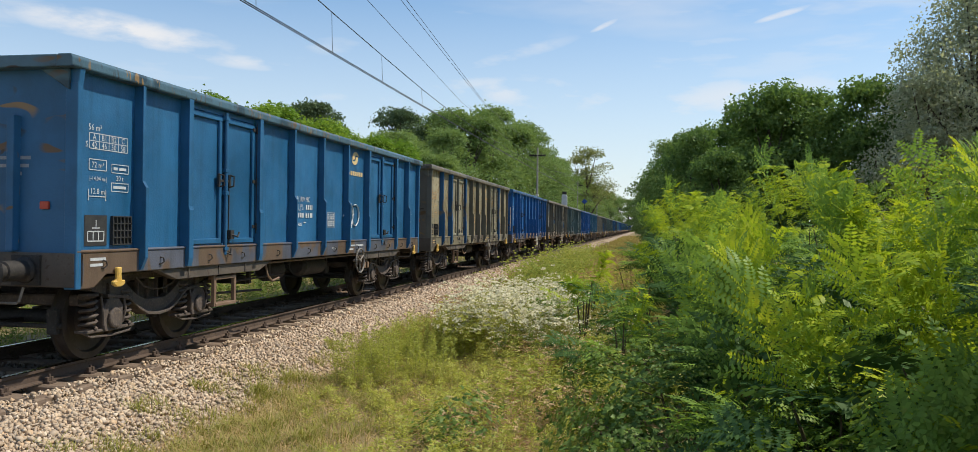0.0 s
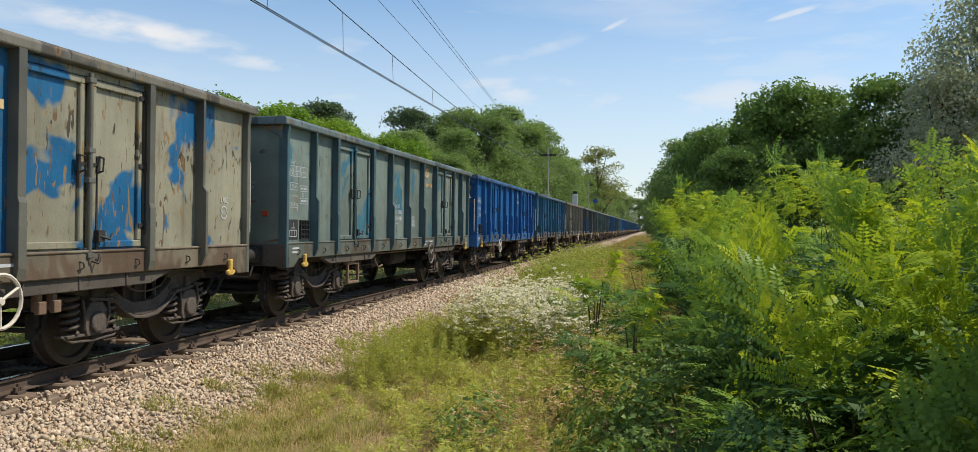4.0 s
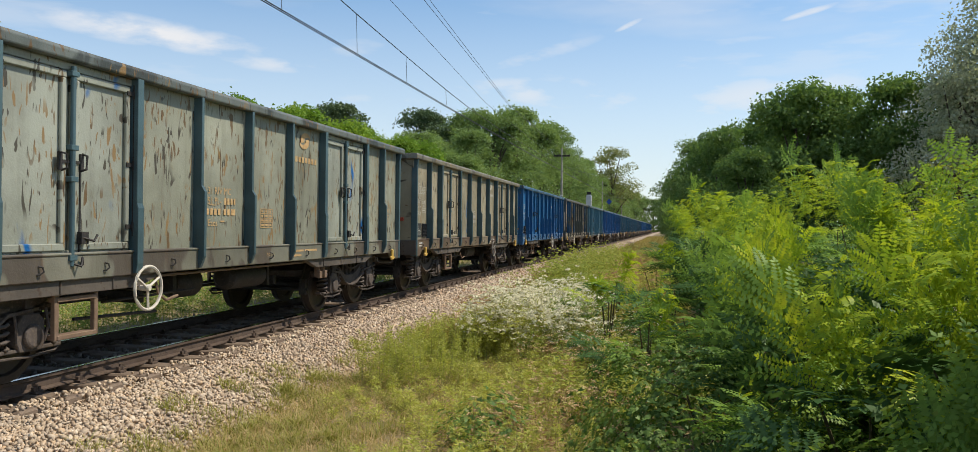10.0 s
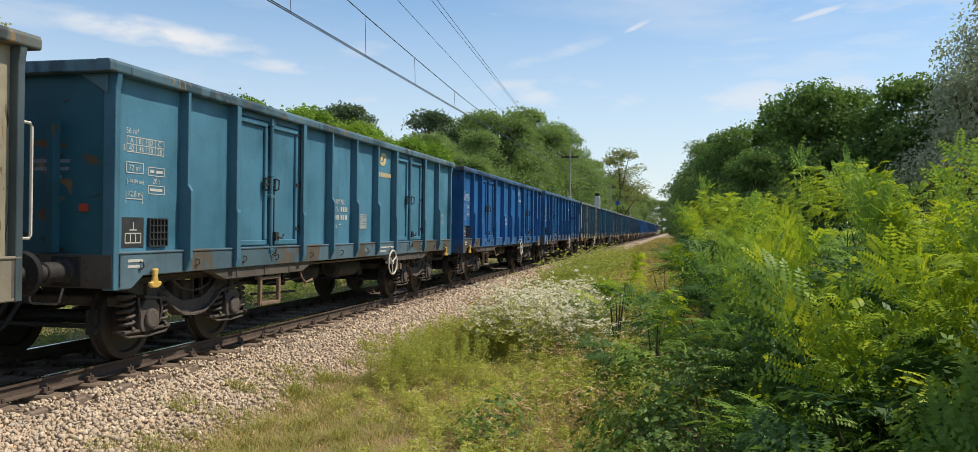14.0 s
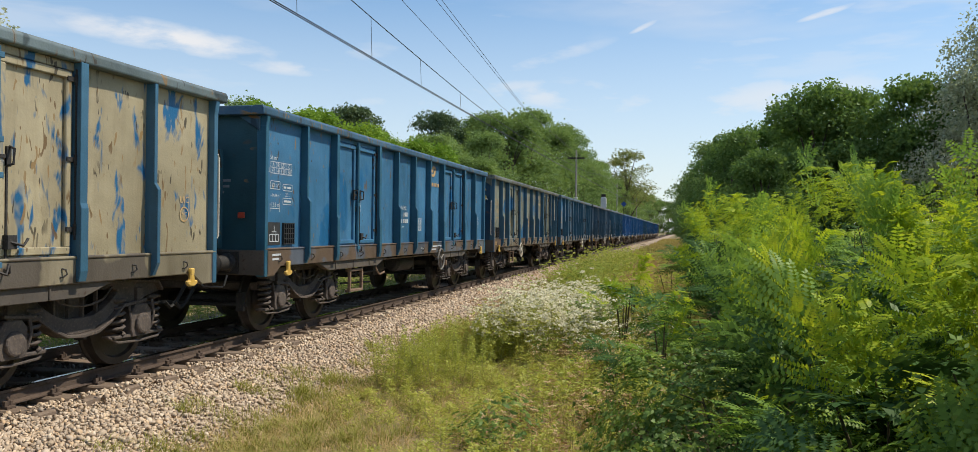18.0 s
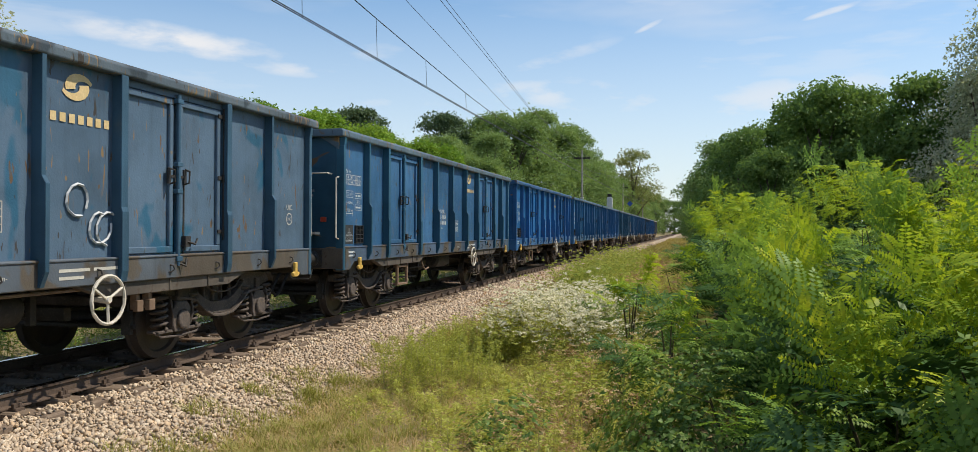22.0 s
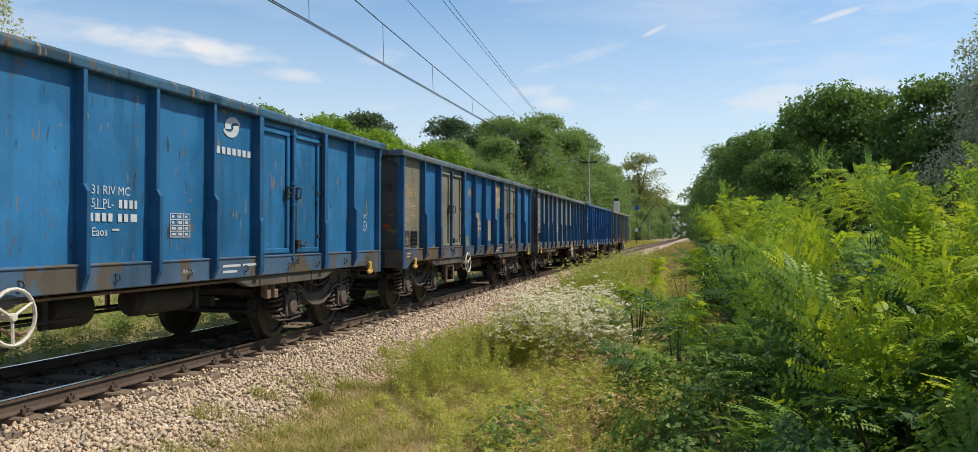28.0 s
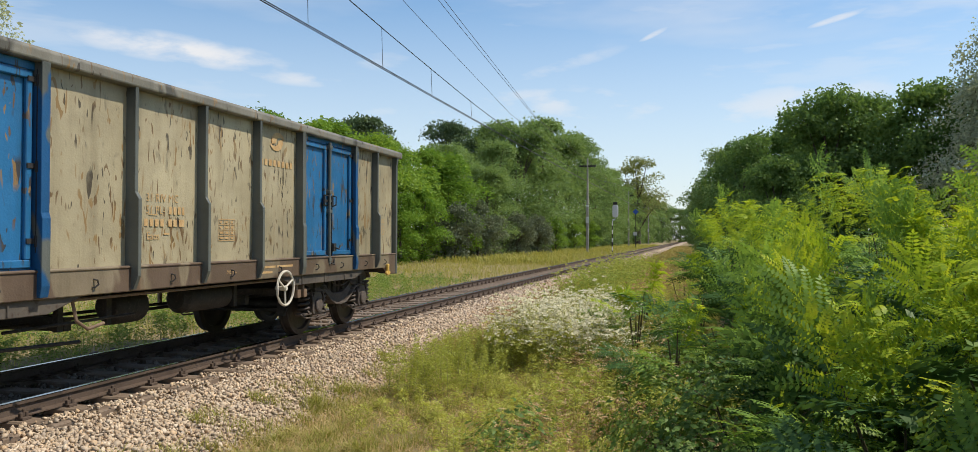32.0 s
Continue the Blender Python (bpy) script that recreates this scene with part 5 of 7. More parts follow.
    dict(p=(SAND, None, 0, 0.25, 0.6), post=(0.1, 0.11, 0.1), rail=(0.21, 0.2, 0.165), sole="rust", mark="O", logo="O", hw="I", say="last tan open coal wagon with blue doors and a rusty frame", door=((0.014, 0.14, 0.328), None, 0), end=(0.12, 0.08, 0.055), post2=BLUEPOST),
]
MARKS = {"W": M_WHITE, "C": M_CREAM, "O": M_ORANGE, "S": M_SAND}
MARK_NAMES = ("load_table", "volume_mark", "tare_mark", "length_mark", "jacking_mark", "class_mark", "route_table", "pivot_mark", "sole_mark", "union_mark")
CLOSE = (1, 3, 13, 16, 17, 19, 20, 26, 27)          # wagons with the closer post spacing
CLIMB = (2, 5, 6, 7, 9, 12, 16, 18, 21, 26)         # wagons with climbing rails on the leading end
paint_cache = {}


def coat(spec, seed, **more):
    key = (spec, seed, tuple(sorted(more.items())))
    if key not in paint_cache:
        base, other, amount, rust, scratch = spec
        paint_cache[key] = paint("wagon_paint", base, other, amount, rust, scratch, seed, **more)
    return paint_cache[key]


def dye(ob, material):
    ob.material_slots[0].link = "OBJECT"
    ob.material_slots[0].material = material


def stem(ob):
    return ob.name.split(".")[0]


def rebuild_close(w):
    """Set posts, plates and doors of one wagon to the closer spacing."""
    wide = [-HALF + 0.06] + list(POSTS) + [HALF - 0.06]
    close = [-HALF + 0.06] + list(POSTS_CLOSE) + [HALF - 0.06]
    for o in w.children:
        s = stem(o)
        if s == "side_post":
            o.location.y = float(np.interp(o.location.y, wide, close))
        elif s in ("side_plate", "door", "door_beam", "step_frame"):
            ys_ = [v.co.y for v in o.data.vertices]
            a, b = min(ys_), max(ys_)
            if s == "side_plate":
                a2, b2 = np.interp([a, b], wide, close)
                k = float((b2 - a2) / (b - a))
                o.matrix_basis = o.matrix_basis @ Matrix.Translation((0, float(a2 - k * a), 0)) @ Matrix.Diagonal((1, k, 1, 1))
            else:
                o.matrix_basis = o.matrix_basis @ Matrix.Translation((0, math.copysign(DOOR - DOOR_CLOSE, -(a + b)), 0))
        elif s in ("emblem", "emblem_bar", "class_mark", "route_table"):
            o.location.y += {"emblem": -0.26, "emblem_bar": -0.26, "class_mark": 0.08, "route_table": -0.06}[s]


def dress(w, k, cfg):
    """Colours of one wagon, part by part."""
    if k in CLOSE:
        rebuild_close(w)
    for o in [c for c in w.children_recursive if stem(c) == "climbing_rail"]:
        if k not in CLIMB or o.parent.matrix_basis[0][0] < 0:
            bpy.data.objects.remove(o)
    main = cfg["p"]
    more = {a: cfg[a] for a in ("stroke", "spatter") if a in cfg}
    plates = coat(main, k * 7.3, **more)
    posts = coat((cfg["post"], None, 0, 0.2, 0), k * 7.3)
    posts2 = coat((cfg["post"], cfg["post2"], 0.62, 0.2, 0), k * 7.3) if "post2" in cfg else posts
    rail_m = coat((cfg["rail"], tuple(c * 0.45 for c in cfg["rail"]), 0.35, 0.3, 0.6), k * 7.3)
    # End walls take a darker tone than the side plates.
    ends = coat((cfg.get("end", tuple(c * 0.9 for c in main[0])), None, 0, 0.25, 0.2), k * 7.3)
    dc = cfg.get("door")
    doors = coat((dc[0], dc[1], dc[2], 0.2, main[4] * 0.8), k * 7.3) if dc else plates
    wear = {"rust": (0.35, 0.62), "grey": (0.5, 0.5), "blue": (0.85, 0.3)}[cfg["sole"]]
    mud = (0.125, 0.088, 0.064) if cfg["sole"] == "rust" else (0.1, 0.085, 0.07)
    sole_m = coat((tuple(c * wear[0] + d * (1 - wear[0]) for c, d in zip(main[0], mud)), mud, wear[1], 0.35, 0), k * 7.3)
    n = {"side_plate": 0, "side_post": 0}
    for o in w.children_recursive:
        s = stem(o)
        if s == "side_plate":
            i = n[s] % 8
            n[s] += 1
            odd = cfg.get("odd", {})
            dye(o, coat((odd[i], None, 0, main[3], main[4]), k * 7.3) if i in odd else plates)
        elif s == "side_post":
            i = n[s] % 9
            n[s] += 1
            dye(o, posts2 if i in (0, 1, 2, 7) or "plain" in cfg else posts)
        elif s in ("top_rail", "end_rail"):
            dye(o, rail_m)
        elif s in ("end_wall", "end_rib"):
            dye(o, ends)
        elif s in ("corner_post", "lock_bar"):
            dye(o, posts)
        elif s in ("door", "door_leaf"):
            dye(o, doors)
        elif s == "sole_bar" or (cfg["sole"] == "blue" and s in ("headstock", "buffer")):
            dye(o, sole_m)
        elif s == "handwheel":
            if "hwy" in cfg:
                o.location = o.matrix_basis.to_3x3() @ Vector((0, cfg["hwy"] - 1.9, 0))
            dye(o, M_IVORY if cfg["hw"] == "I" else M_DARKHAND)
        elif s in MARK_NAMES:
            dye(o, MARKS[cfg["mark"]])
        elif s in ("emblem", "emblem_bar"):
            dye(o, MARKS[cfg["logo"]])
    # what only some wagons carry
    if cfg.get("plain"):
        for o in [c for c in w.children if stem(c) == "door"]:
            for c in list(o.children):
                bpy.data.objects.remove(c)
            bpy.data.objects.remove(o)
        pm = next(c for c in w.children if stem(c) == "side_post").data
        for m in (Matrix(), TURN):
            for yc in (-DOOR, DOOR):
                for a, b in ((yc - 0.96, yc), (yc, yc + 0.96)):
                    o = part("side_plate", plate(a, b, int(a * 10)), plates, w)
                    o.matrix_basis = m
                o = part("side_post", pm, None, w)
                o.matrix_basis = m @ Matrix.Translation((0, yc, 0))
                dye(o, posts2)
        part("seam", Geo().box(XP - 0.01, XP + 0.016, -6.3, 6.3, 1.73, 1.745), posts, w, "raised seam along the plates")
        for o in w.children:
            step = {"class_mark": -1.15, "route_table": -1.35, "emblem": -1.45, "emblem_bar": -1.45}.get(stem(o))
            if step and o.matrix_basis.to_3x3()[0][0] > 0:
                o.location.y += step
    for poly, col in cfg.get("patch", ()):
        g = Geo().add([(XP + 0.005, a, b) for a, b in poly], [tuple(range(len(poly)))])
        part("paint_patch", g, coat((col, None, 0, 0.1, 0.0), 5.0), w, "patch of other paint")
    if cfg.get("graffiti"):
        r = random.Random(cfg["graffiti"] * 11)
        g = Geo()
        y0, z0 = ((1.55, 1.75), (1.7, 1.6), (-3.6, 1.6))[cfg["graffiti"] - 1]
        for _ in range(3):
            a0, rad = r.uniform(0, 6), r.uniform(0.1, 0.2)
            cy_, cz_ = y0 + r.uniform(-0.1, 0.35), z0 + r.uniform(-0.2, 0.2)
            pts = [(XP + 0.02, cy_ + rad * math.cos(a0 + i * 0.55) * (1 + 0.06 * i), cz_ + 1.35 * rad * math.sin(a0 + i * 0.55)) for i in range(11)]
            g.tube(pts, 0.014, 4)
        part("graffiti", g, M_ORANGE if cfg["graffiti"] == 3 else M_WHITE, w, "spray-painted scrawl")
    if cfg.get("band"):
        band_m = coat((BRIGHT, None, 0, 0.1, 0.0), 3.0)
        for a, b in ((-6.3, -5.4), (-5.3, -4.36), (-2.34, -1.26), (-1.14, -0.06), (4.36, 5.29), (5.41, 6.3), (0.06, 0.3), (1.26, 2.34)):
            part("blue_band", Geo().box(XP - 0.01, XP + 0.0135, a, b, Z_PLATE + 0.02, 1.62 if a < 4 else 1.5), band_m, w, "fresh blue band")
    if cfg.get("signs"):
        for q, (z, mt) in enumerate(((2.72, M_YELLOW), (2.5, M_GREYTEXT))):
            g = Geo()
            if q == 0:
                g.prism([(0.98, z), (1.16, z), (1.07, z + 0.16)], 1, -HALF - 0.0, -HALF + 0.008)
            else:
                g.lathe([(0, 0.1), (0.008, 0.1)], 1, (1.07, -HALF + 0.0, z), 18)
            part("warning_plate", g, M_YELLOW if q == 0 or cfg["signs"] == 2 else M_SAND, w, "small yellow warning plate")


pattern = build_wagon()
W_Y0 = 13.75
wagons = []
for k, cfg in enumerate(FLEET):
    w = pattern if k == 0 else copy_thing(pattern, Matrix())
    wagons.append(w)
for k, cfg in enumerate(FLEET):
    w = wagons[k]
    w.location = (0, W_Y0 + PITCH * k, 0)
    tagged(w, cfg["say"], "freight wagon", "wagons of the coal train")
    dress(w, k, cfg)


# ---- line-side things ----
def strand(name, pts, r, label, group=""):
    ob = new(name, Geo().tube(pts, r, 5).mesh(name))
    ob.data.materials.append(M_WIRE)
    return tagged(ob, label, "wire", group)


def sag(a, b, drop, n=24):
    a, b = Vector(a), Vector(b)
    return [a.lerp(b, i / n) - Vector((0, 0, drop * 4 * (i / n) * (1 - i / n))) for i in range(n + 1)]


def messenger_z(y):
    return float(np.interp(y, [2, 10, 13, 17, 21.2, 25.2, 28.5, 34, 45, 62, 78], [7.6, 6.9, 6.66, 6.37, 6.12, 5.9, 5.77, 5.66, 5.6, 5.9, 6.6]))


cat = empty("overhead_line")
tagged(cat, "contact wires hung by droppers from a catenary wire over the track", "overhead line")
for dx in (-0.03, 0.03):
    part("contact_wire", Geo().tube([(dx, 2.0, 5.5), (dx, 12.0, 5.46), (dx, 25.0, 5.37), (dx, 45.0, 5.32), (dx, 78.0, 5.4), (dx, 144, 5.4), (dx, 400, 5.4)], 0.011, 5), M_WIRE, cat)
part("catenary_wire", Geo().tube([(0.0, y, messenger_z(y)) for y in range(2, 80, 2)] + [(0, 111, 5.7), (0, 144, 6.6), (0, 177, 5.7), (0, 210, 6.6), (0, 400, 6.2)], 0.011, 5), M_WIRE, cat)
for y in (13.9, 17.65, 21.3, 25.4, 29.6, 34.0, 39.0, 44.0, 50, 56, 62, 68, 74):
    part("dropper", Geo().tube([(0.0, y, messenger_z(y)), (0.03, y, 5.41)], 0.006, 4), M_WIRE, cat)


def pole(x, y, h, name="utility_pole", arms=True):
    z = float(ground_z(x, y)) - 0.3
    p = empty(name, Matrix.Translation((x, y, z)))
    part("shaft", Geo().prism([(-0.17, -0.14), (0.17, -0.14), (0.17, 0.14), (-0.17, 0.14)], 2, 0, h * 0.5).tube([(0, 0, h * 0.45), (0, 0, h)], 0.16, 8, 0.11), M_CONCRETE, p, "", 0.02)
    if arms:
        for hh, ww in ((h - 1.15, 1.1),):
            part("crossarm", Geo().box(-ww, ww, -0.09, 0.09, hh, hh + 0.2), M_STEEL, p)
            for xx in (-ww + 0.1, -0.5, 0.5, ww - 0.1):
                part("insulator", Geo().lathe([(0, 0.03), (0.05, 0.07), (0.12, 0.07), (0.2, 0.04), (0.28, 0.03)], 2, (xx, 0, hh + 0.12), 8), M_STEEL, p)
        part("number_plate", Geo().box(-0.22, 0.22, -0.19, -0.17, h * 0.33, h * 0.33 + 0.85), M_SIGNALWHITE, p, "white plate on the pole")
        part("clamp_band", Geo().box(-0.19, 0.19, -0.17, 0.17, h * 0.5, h * 0.5 + 0.2), M_SIGNALWHITE, p)
    return tagged(p, "tall grey concrete utility pole with a crossarm", "utility pole", "utility poles")


pole_a = pole(-6.9, 110.0, 12.9)
pole(-7.6, 190.0, 13.0)
pole(-7.0, 262.0, 13.0)
for start, mid, near_ in (((-7.5, 110, 10.9), (-5.2, 55.0, 9.95), (-3.2, 29.4, 9.9)), ((-5.9, 110, 10.9), (-3.84, 55.5, 10.0), (-2.06, 29.9, 10.0)), ((-5.6, 110, 10.9), (-3.74, 55.5, 10.0), (-1.85, 29.9, 10.0))):
    p0, p1, p2 = Vector(start), Vector(mid), Vector(near_)
    strand("power_line", [p0, p0.lerp(p1, 0.5) - Vector((0, 0, 0.12)), p1, p2, p2 + (p2 - p1) * 1.3 + Vector((0, 0, 0.3))], 0.011, "thin dark power line strung from the pole", "power lines")
for dx in (-0.9, 0.6, 1.0):
    strand("power_line", sag((-6.6 + dx, 110, 10.9), (-7.6 + dx, 190, 11.8), 0.8), 0.012, "thin dark power line strung from the pole", "power lines")

sg_x, sg_y = -3.1, 104.7
sig = empty("signal_post", Matrix.Translation((sg_x, sg_y, float(ground_z(sg_x, sg_y)))))
for i in range(8):
    part("post_band", Geo().lathe([(0, 0.07), (0.52, 0.07)], 2, (0, 0, 0.52 * i), 10), M_SIGNALWHITE if i % 2 else M_STEEL, sig)
part("bracket", Geo().tube([(0, 0, 4.1), (0.05, 0, 4.35), (0.3, 0, 4.4), (0.38, 0, 4.7)], 0.1, 8), M_SIGNALWHITE, sig)
hd_ = Geo().prism([(0.05, 4.7), (0.62, 4.7), (0.72, 4.95), (0.72, 6.0), (0.62, 6.25), (0.1, 6.25), (0.0, 6.0), (0.0, 4.95)], 1, -0.12, 0.14)
part("signal_head", hd_, M_SIGNALWHITE, sig, "white-backed signal head", 0.05)
for i, z in enumerate((5.1, 5.55, 6.0)):
    part("lens_hood", Geo().lathe([(0, 0.13), (0.2, 0.13)], 1, (0.36, 0.14, z), 10), M_STEEL, sig)
part("top_plate", Geo().box(0.08, 0.62, -0.05, 0.05, 6.27, 6.62), M_STEEL, sig)
tagged(sig, "white railway signal on a black and white banded post", "signal")
ms = empty("lineside_sign", Matrix.Translation((-4.8, 172.0, -0.45)))
part("pole", Geo().tube([(0, 0, 0), (0, 0, 8.0)], 0.06, 6), M_STEEL, ms)
part("board", Geo().prism([(0, 6.9), (0.6, 7.5), (0, 8.1), (-0.6, 7.5)], 1, -0.08, -0.04), M_SIGNBLUE, ms, "blue diamond board")
tagged(ms, "blue diamond line-side sign on a post", "sign")
mk = empty("marker_post", Matrix.Translation((-4.6, 168.0, -0.45)))
part("pole", Geo().tube([(0, 0, 0), (0, 0, 2.6)], 0.05, 6), M_STEEL, mk)
part("board", Geo().box(-0.35, 0.35, -0.04, 0.0, 2.6, 3.3), M_SIGNALWHITE, mk, "white board")
tagged(mk, "white marker board on a post beside the track", "sign")


# ---- plants ----
def unit(v):
    return v / np.maximum(np.linalg.norm(v, axis=-1, keepdims=True), 1e-9)


def rhombs(base, along, across, length, width, bend=0.0):
    """Leaf blades: base points, directions, sizes; four corners each."""
    length, width = np.asarray(length)[..., None], np.asarray(width)[..., None]
    mid = base + along * length * 0.45
    tip = base + along * length
    tip[..., 2] -= bend * length[..., 0]
    return np.stack([base, mid - across * width * 0.5, tip, mid + across * width * 0.5], -2)


def spray_mesh(name, seed, material, leaves=9, length=0.6, leaf_len=0.34, pairs=9, leaflet=0.058, flat=True):
    """A locust shoot: an arching twig along +z with pinnate leaves of paired leaflets; +x is its upper side. A flat one carries its
    leaves to both sides in one layer, an upright one all round."""
    r = np.random.default_rng(seed)
    tt = np.linspace(0.08, 1.0, leaves)
    quads = []
    top = np.array([1.0, 0, 0]) if flat else np.array([0, 0, 1.0])
    for i, t in enumerate(tt):
        p = np.array([-0.16 * length * t * t if flat else 0.1 * length * t * t, 0, length * t])
        if flat:
            a = (0.35 + 0.75 * (1 - t) + r.uniform(-0.2, 0.2)) * (1 if i % 2 else -1)
            d = unit(np.array([r.uniform(0.05, 0.4), math.sin(a), math.cos(a)]))
        else:
            az, el = i * 2.4 + r.uniform(-0.4, 0.4), r.uniform(0.15, 0.5) + 0.45 * t
            d = np.array([math.cos(az) * math.cos(el), math.sin(az) * math.cos(el), math.sin(el)])
        side = unit(np.cross(d, top) + r.normal(0, 0.12, 3))
        ll = leaf_len * r.uniform(0.75, 1.15) * (1.0 - 0.4 * max(0, t - 0.7) / 0.3)
        s = np.linspace(0.2, 1.0, pairs)
        droop = r.uniform(0.3, 0.65)
        rach = p + d * (s * ll)[:, None] - top * (droop * ll * s * s)[:, None]
        tang = unit(np.gradient(rach, axis=0))
        normal = unit(np.cross(side[None], tang))
        for sg in (-1, 1):
            al = unit(sg * side[None] + tang * 0.3 + normal * r.uniform(-0.3, 0.05) + r.normal(0, 0.03, (pairs, 3)))
            size = leaflet * r.uniform(0.85, 1.12, pairs) * (1 - 0.3 * s ** 2)
            quads.append(rhombs(rach, al, tang, size, size * 0.54))
        quads.append(rhombs(rach[-1:], tang[-1:], side[None], np.array([leaflet * 0.8]), np.array([leaflet * 0.4])))
        w = side * 0.0025
        quads.append(np.stack([p - w, p + w, rach[-1] + w * 0.3, rach[-1] - w * 0.3])[None])
    w = np.array([0, 0.004, 0])
    quads.append(np.stack([-w, w, p + w * 0.4, p - w * 0.4])[None])
    return soup(name, np.concatenate(quads), material)


def ovate_spray(name, seed, material, leaves=44, length=0.5, leaf_len=0.052, spread_=0.24):
    """A shoot with broad simple leaves in loose threes."""
    r = np.random.default_rng(seed)
    n = leaves
    t = r.uniform(0.1, 1, n)
    az = r.uniform(0, 6.28, n)
    base = np.stack([np.cos(az) * spread_ * r.uniform(0.1, 1, n) * (0.5 + t), np.sin(az) * spread_ * r.uniform(0.1, 1, n) * (0.5 + t), t * length], -1)
    el = r.uniform(-0.3, 0.6, n)
    d = np.stack([np.cos(az) * np.cos(el), np.sin(az) * np.cos(el), np.sin(el)], -1)
    out = []
    for turn in (-0.9, 0.0, 0.9):
        c, s = math.cos(turn), math.sin(turn)
        dd = np.stack([d[:, 0] * c - d[:, 1] * s, d[:, 0] * s + d[:, 1] * c, d[:, 2]], -1)
        ac = unit(np.cross(dd, [0, 0, 1.0]) + r.normal(0, 0.25, (n, 3)))
        out.append(rhombs(base, dd, ac, leaf_len * r.uniform(0.7, 1.2, n), leaf_len * 0.62 * np.ones(n), 0.15))
    return soup(name, np.concatenate(out), material)


SPRAYS = [spray_mesh("locust_shoot", 10 + i, L_LOCUST, 10, 0.62, 0.34, 10, 0.058) for i in range(4)]
YOUNG_LIT = [spray_mesh("locust_shoot", 20 + i, L_YOUNG_LIT, 10, 0.5, 0.26, 9, 0.048, i == 0) for i in range(3)]
# Shoots in the shade-coloured leaf.
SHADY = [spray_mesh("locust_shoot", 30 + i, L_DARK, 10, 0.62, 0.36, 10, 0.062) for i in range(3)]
COARSE = {"locust_leaf": [spray_mesh("locust_shoot", 50 + i, L_LOCUST, 9, 0.66, 0.38, 7, 0.078) for i in range(2)], "young_sunlit_locust_leaf": [spray_mesh("locust_shoot", 53, L_YOUNG_LIT, 8, 0.55, 0.3, 7, 0.064, False)], "shaded_locust_leaf": [spray_mesh("locust_shoot", 55, L_DARK, 9, 0.66, 0.38, 7, 0.078)]}
# Coarse dark shoot for the added light-blocking fill inside crowns.
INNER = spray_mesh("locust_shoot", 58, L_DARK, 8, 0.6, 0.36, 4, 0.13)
BROAD = [ovate_spray("broad_shoot", 40 + i, L_BRAMBLE) for i in range(3)]
vr = random.Random(17)


def shoot_pose(p, out, up, roll, size):
    """Pose of a shoot at p that points between outward and up."""
    d = (Vector(out) * (1 - up) + Vector((0, 0, 1)) * up).normalized()
    q = d.to_track_quat("Z", "X")
    return Matrix.LocRotScale(p, q @ Euler((0, 0, roll)).to_quaternion(), (size, size, size))


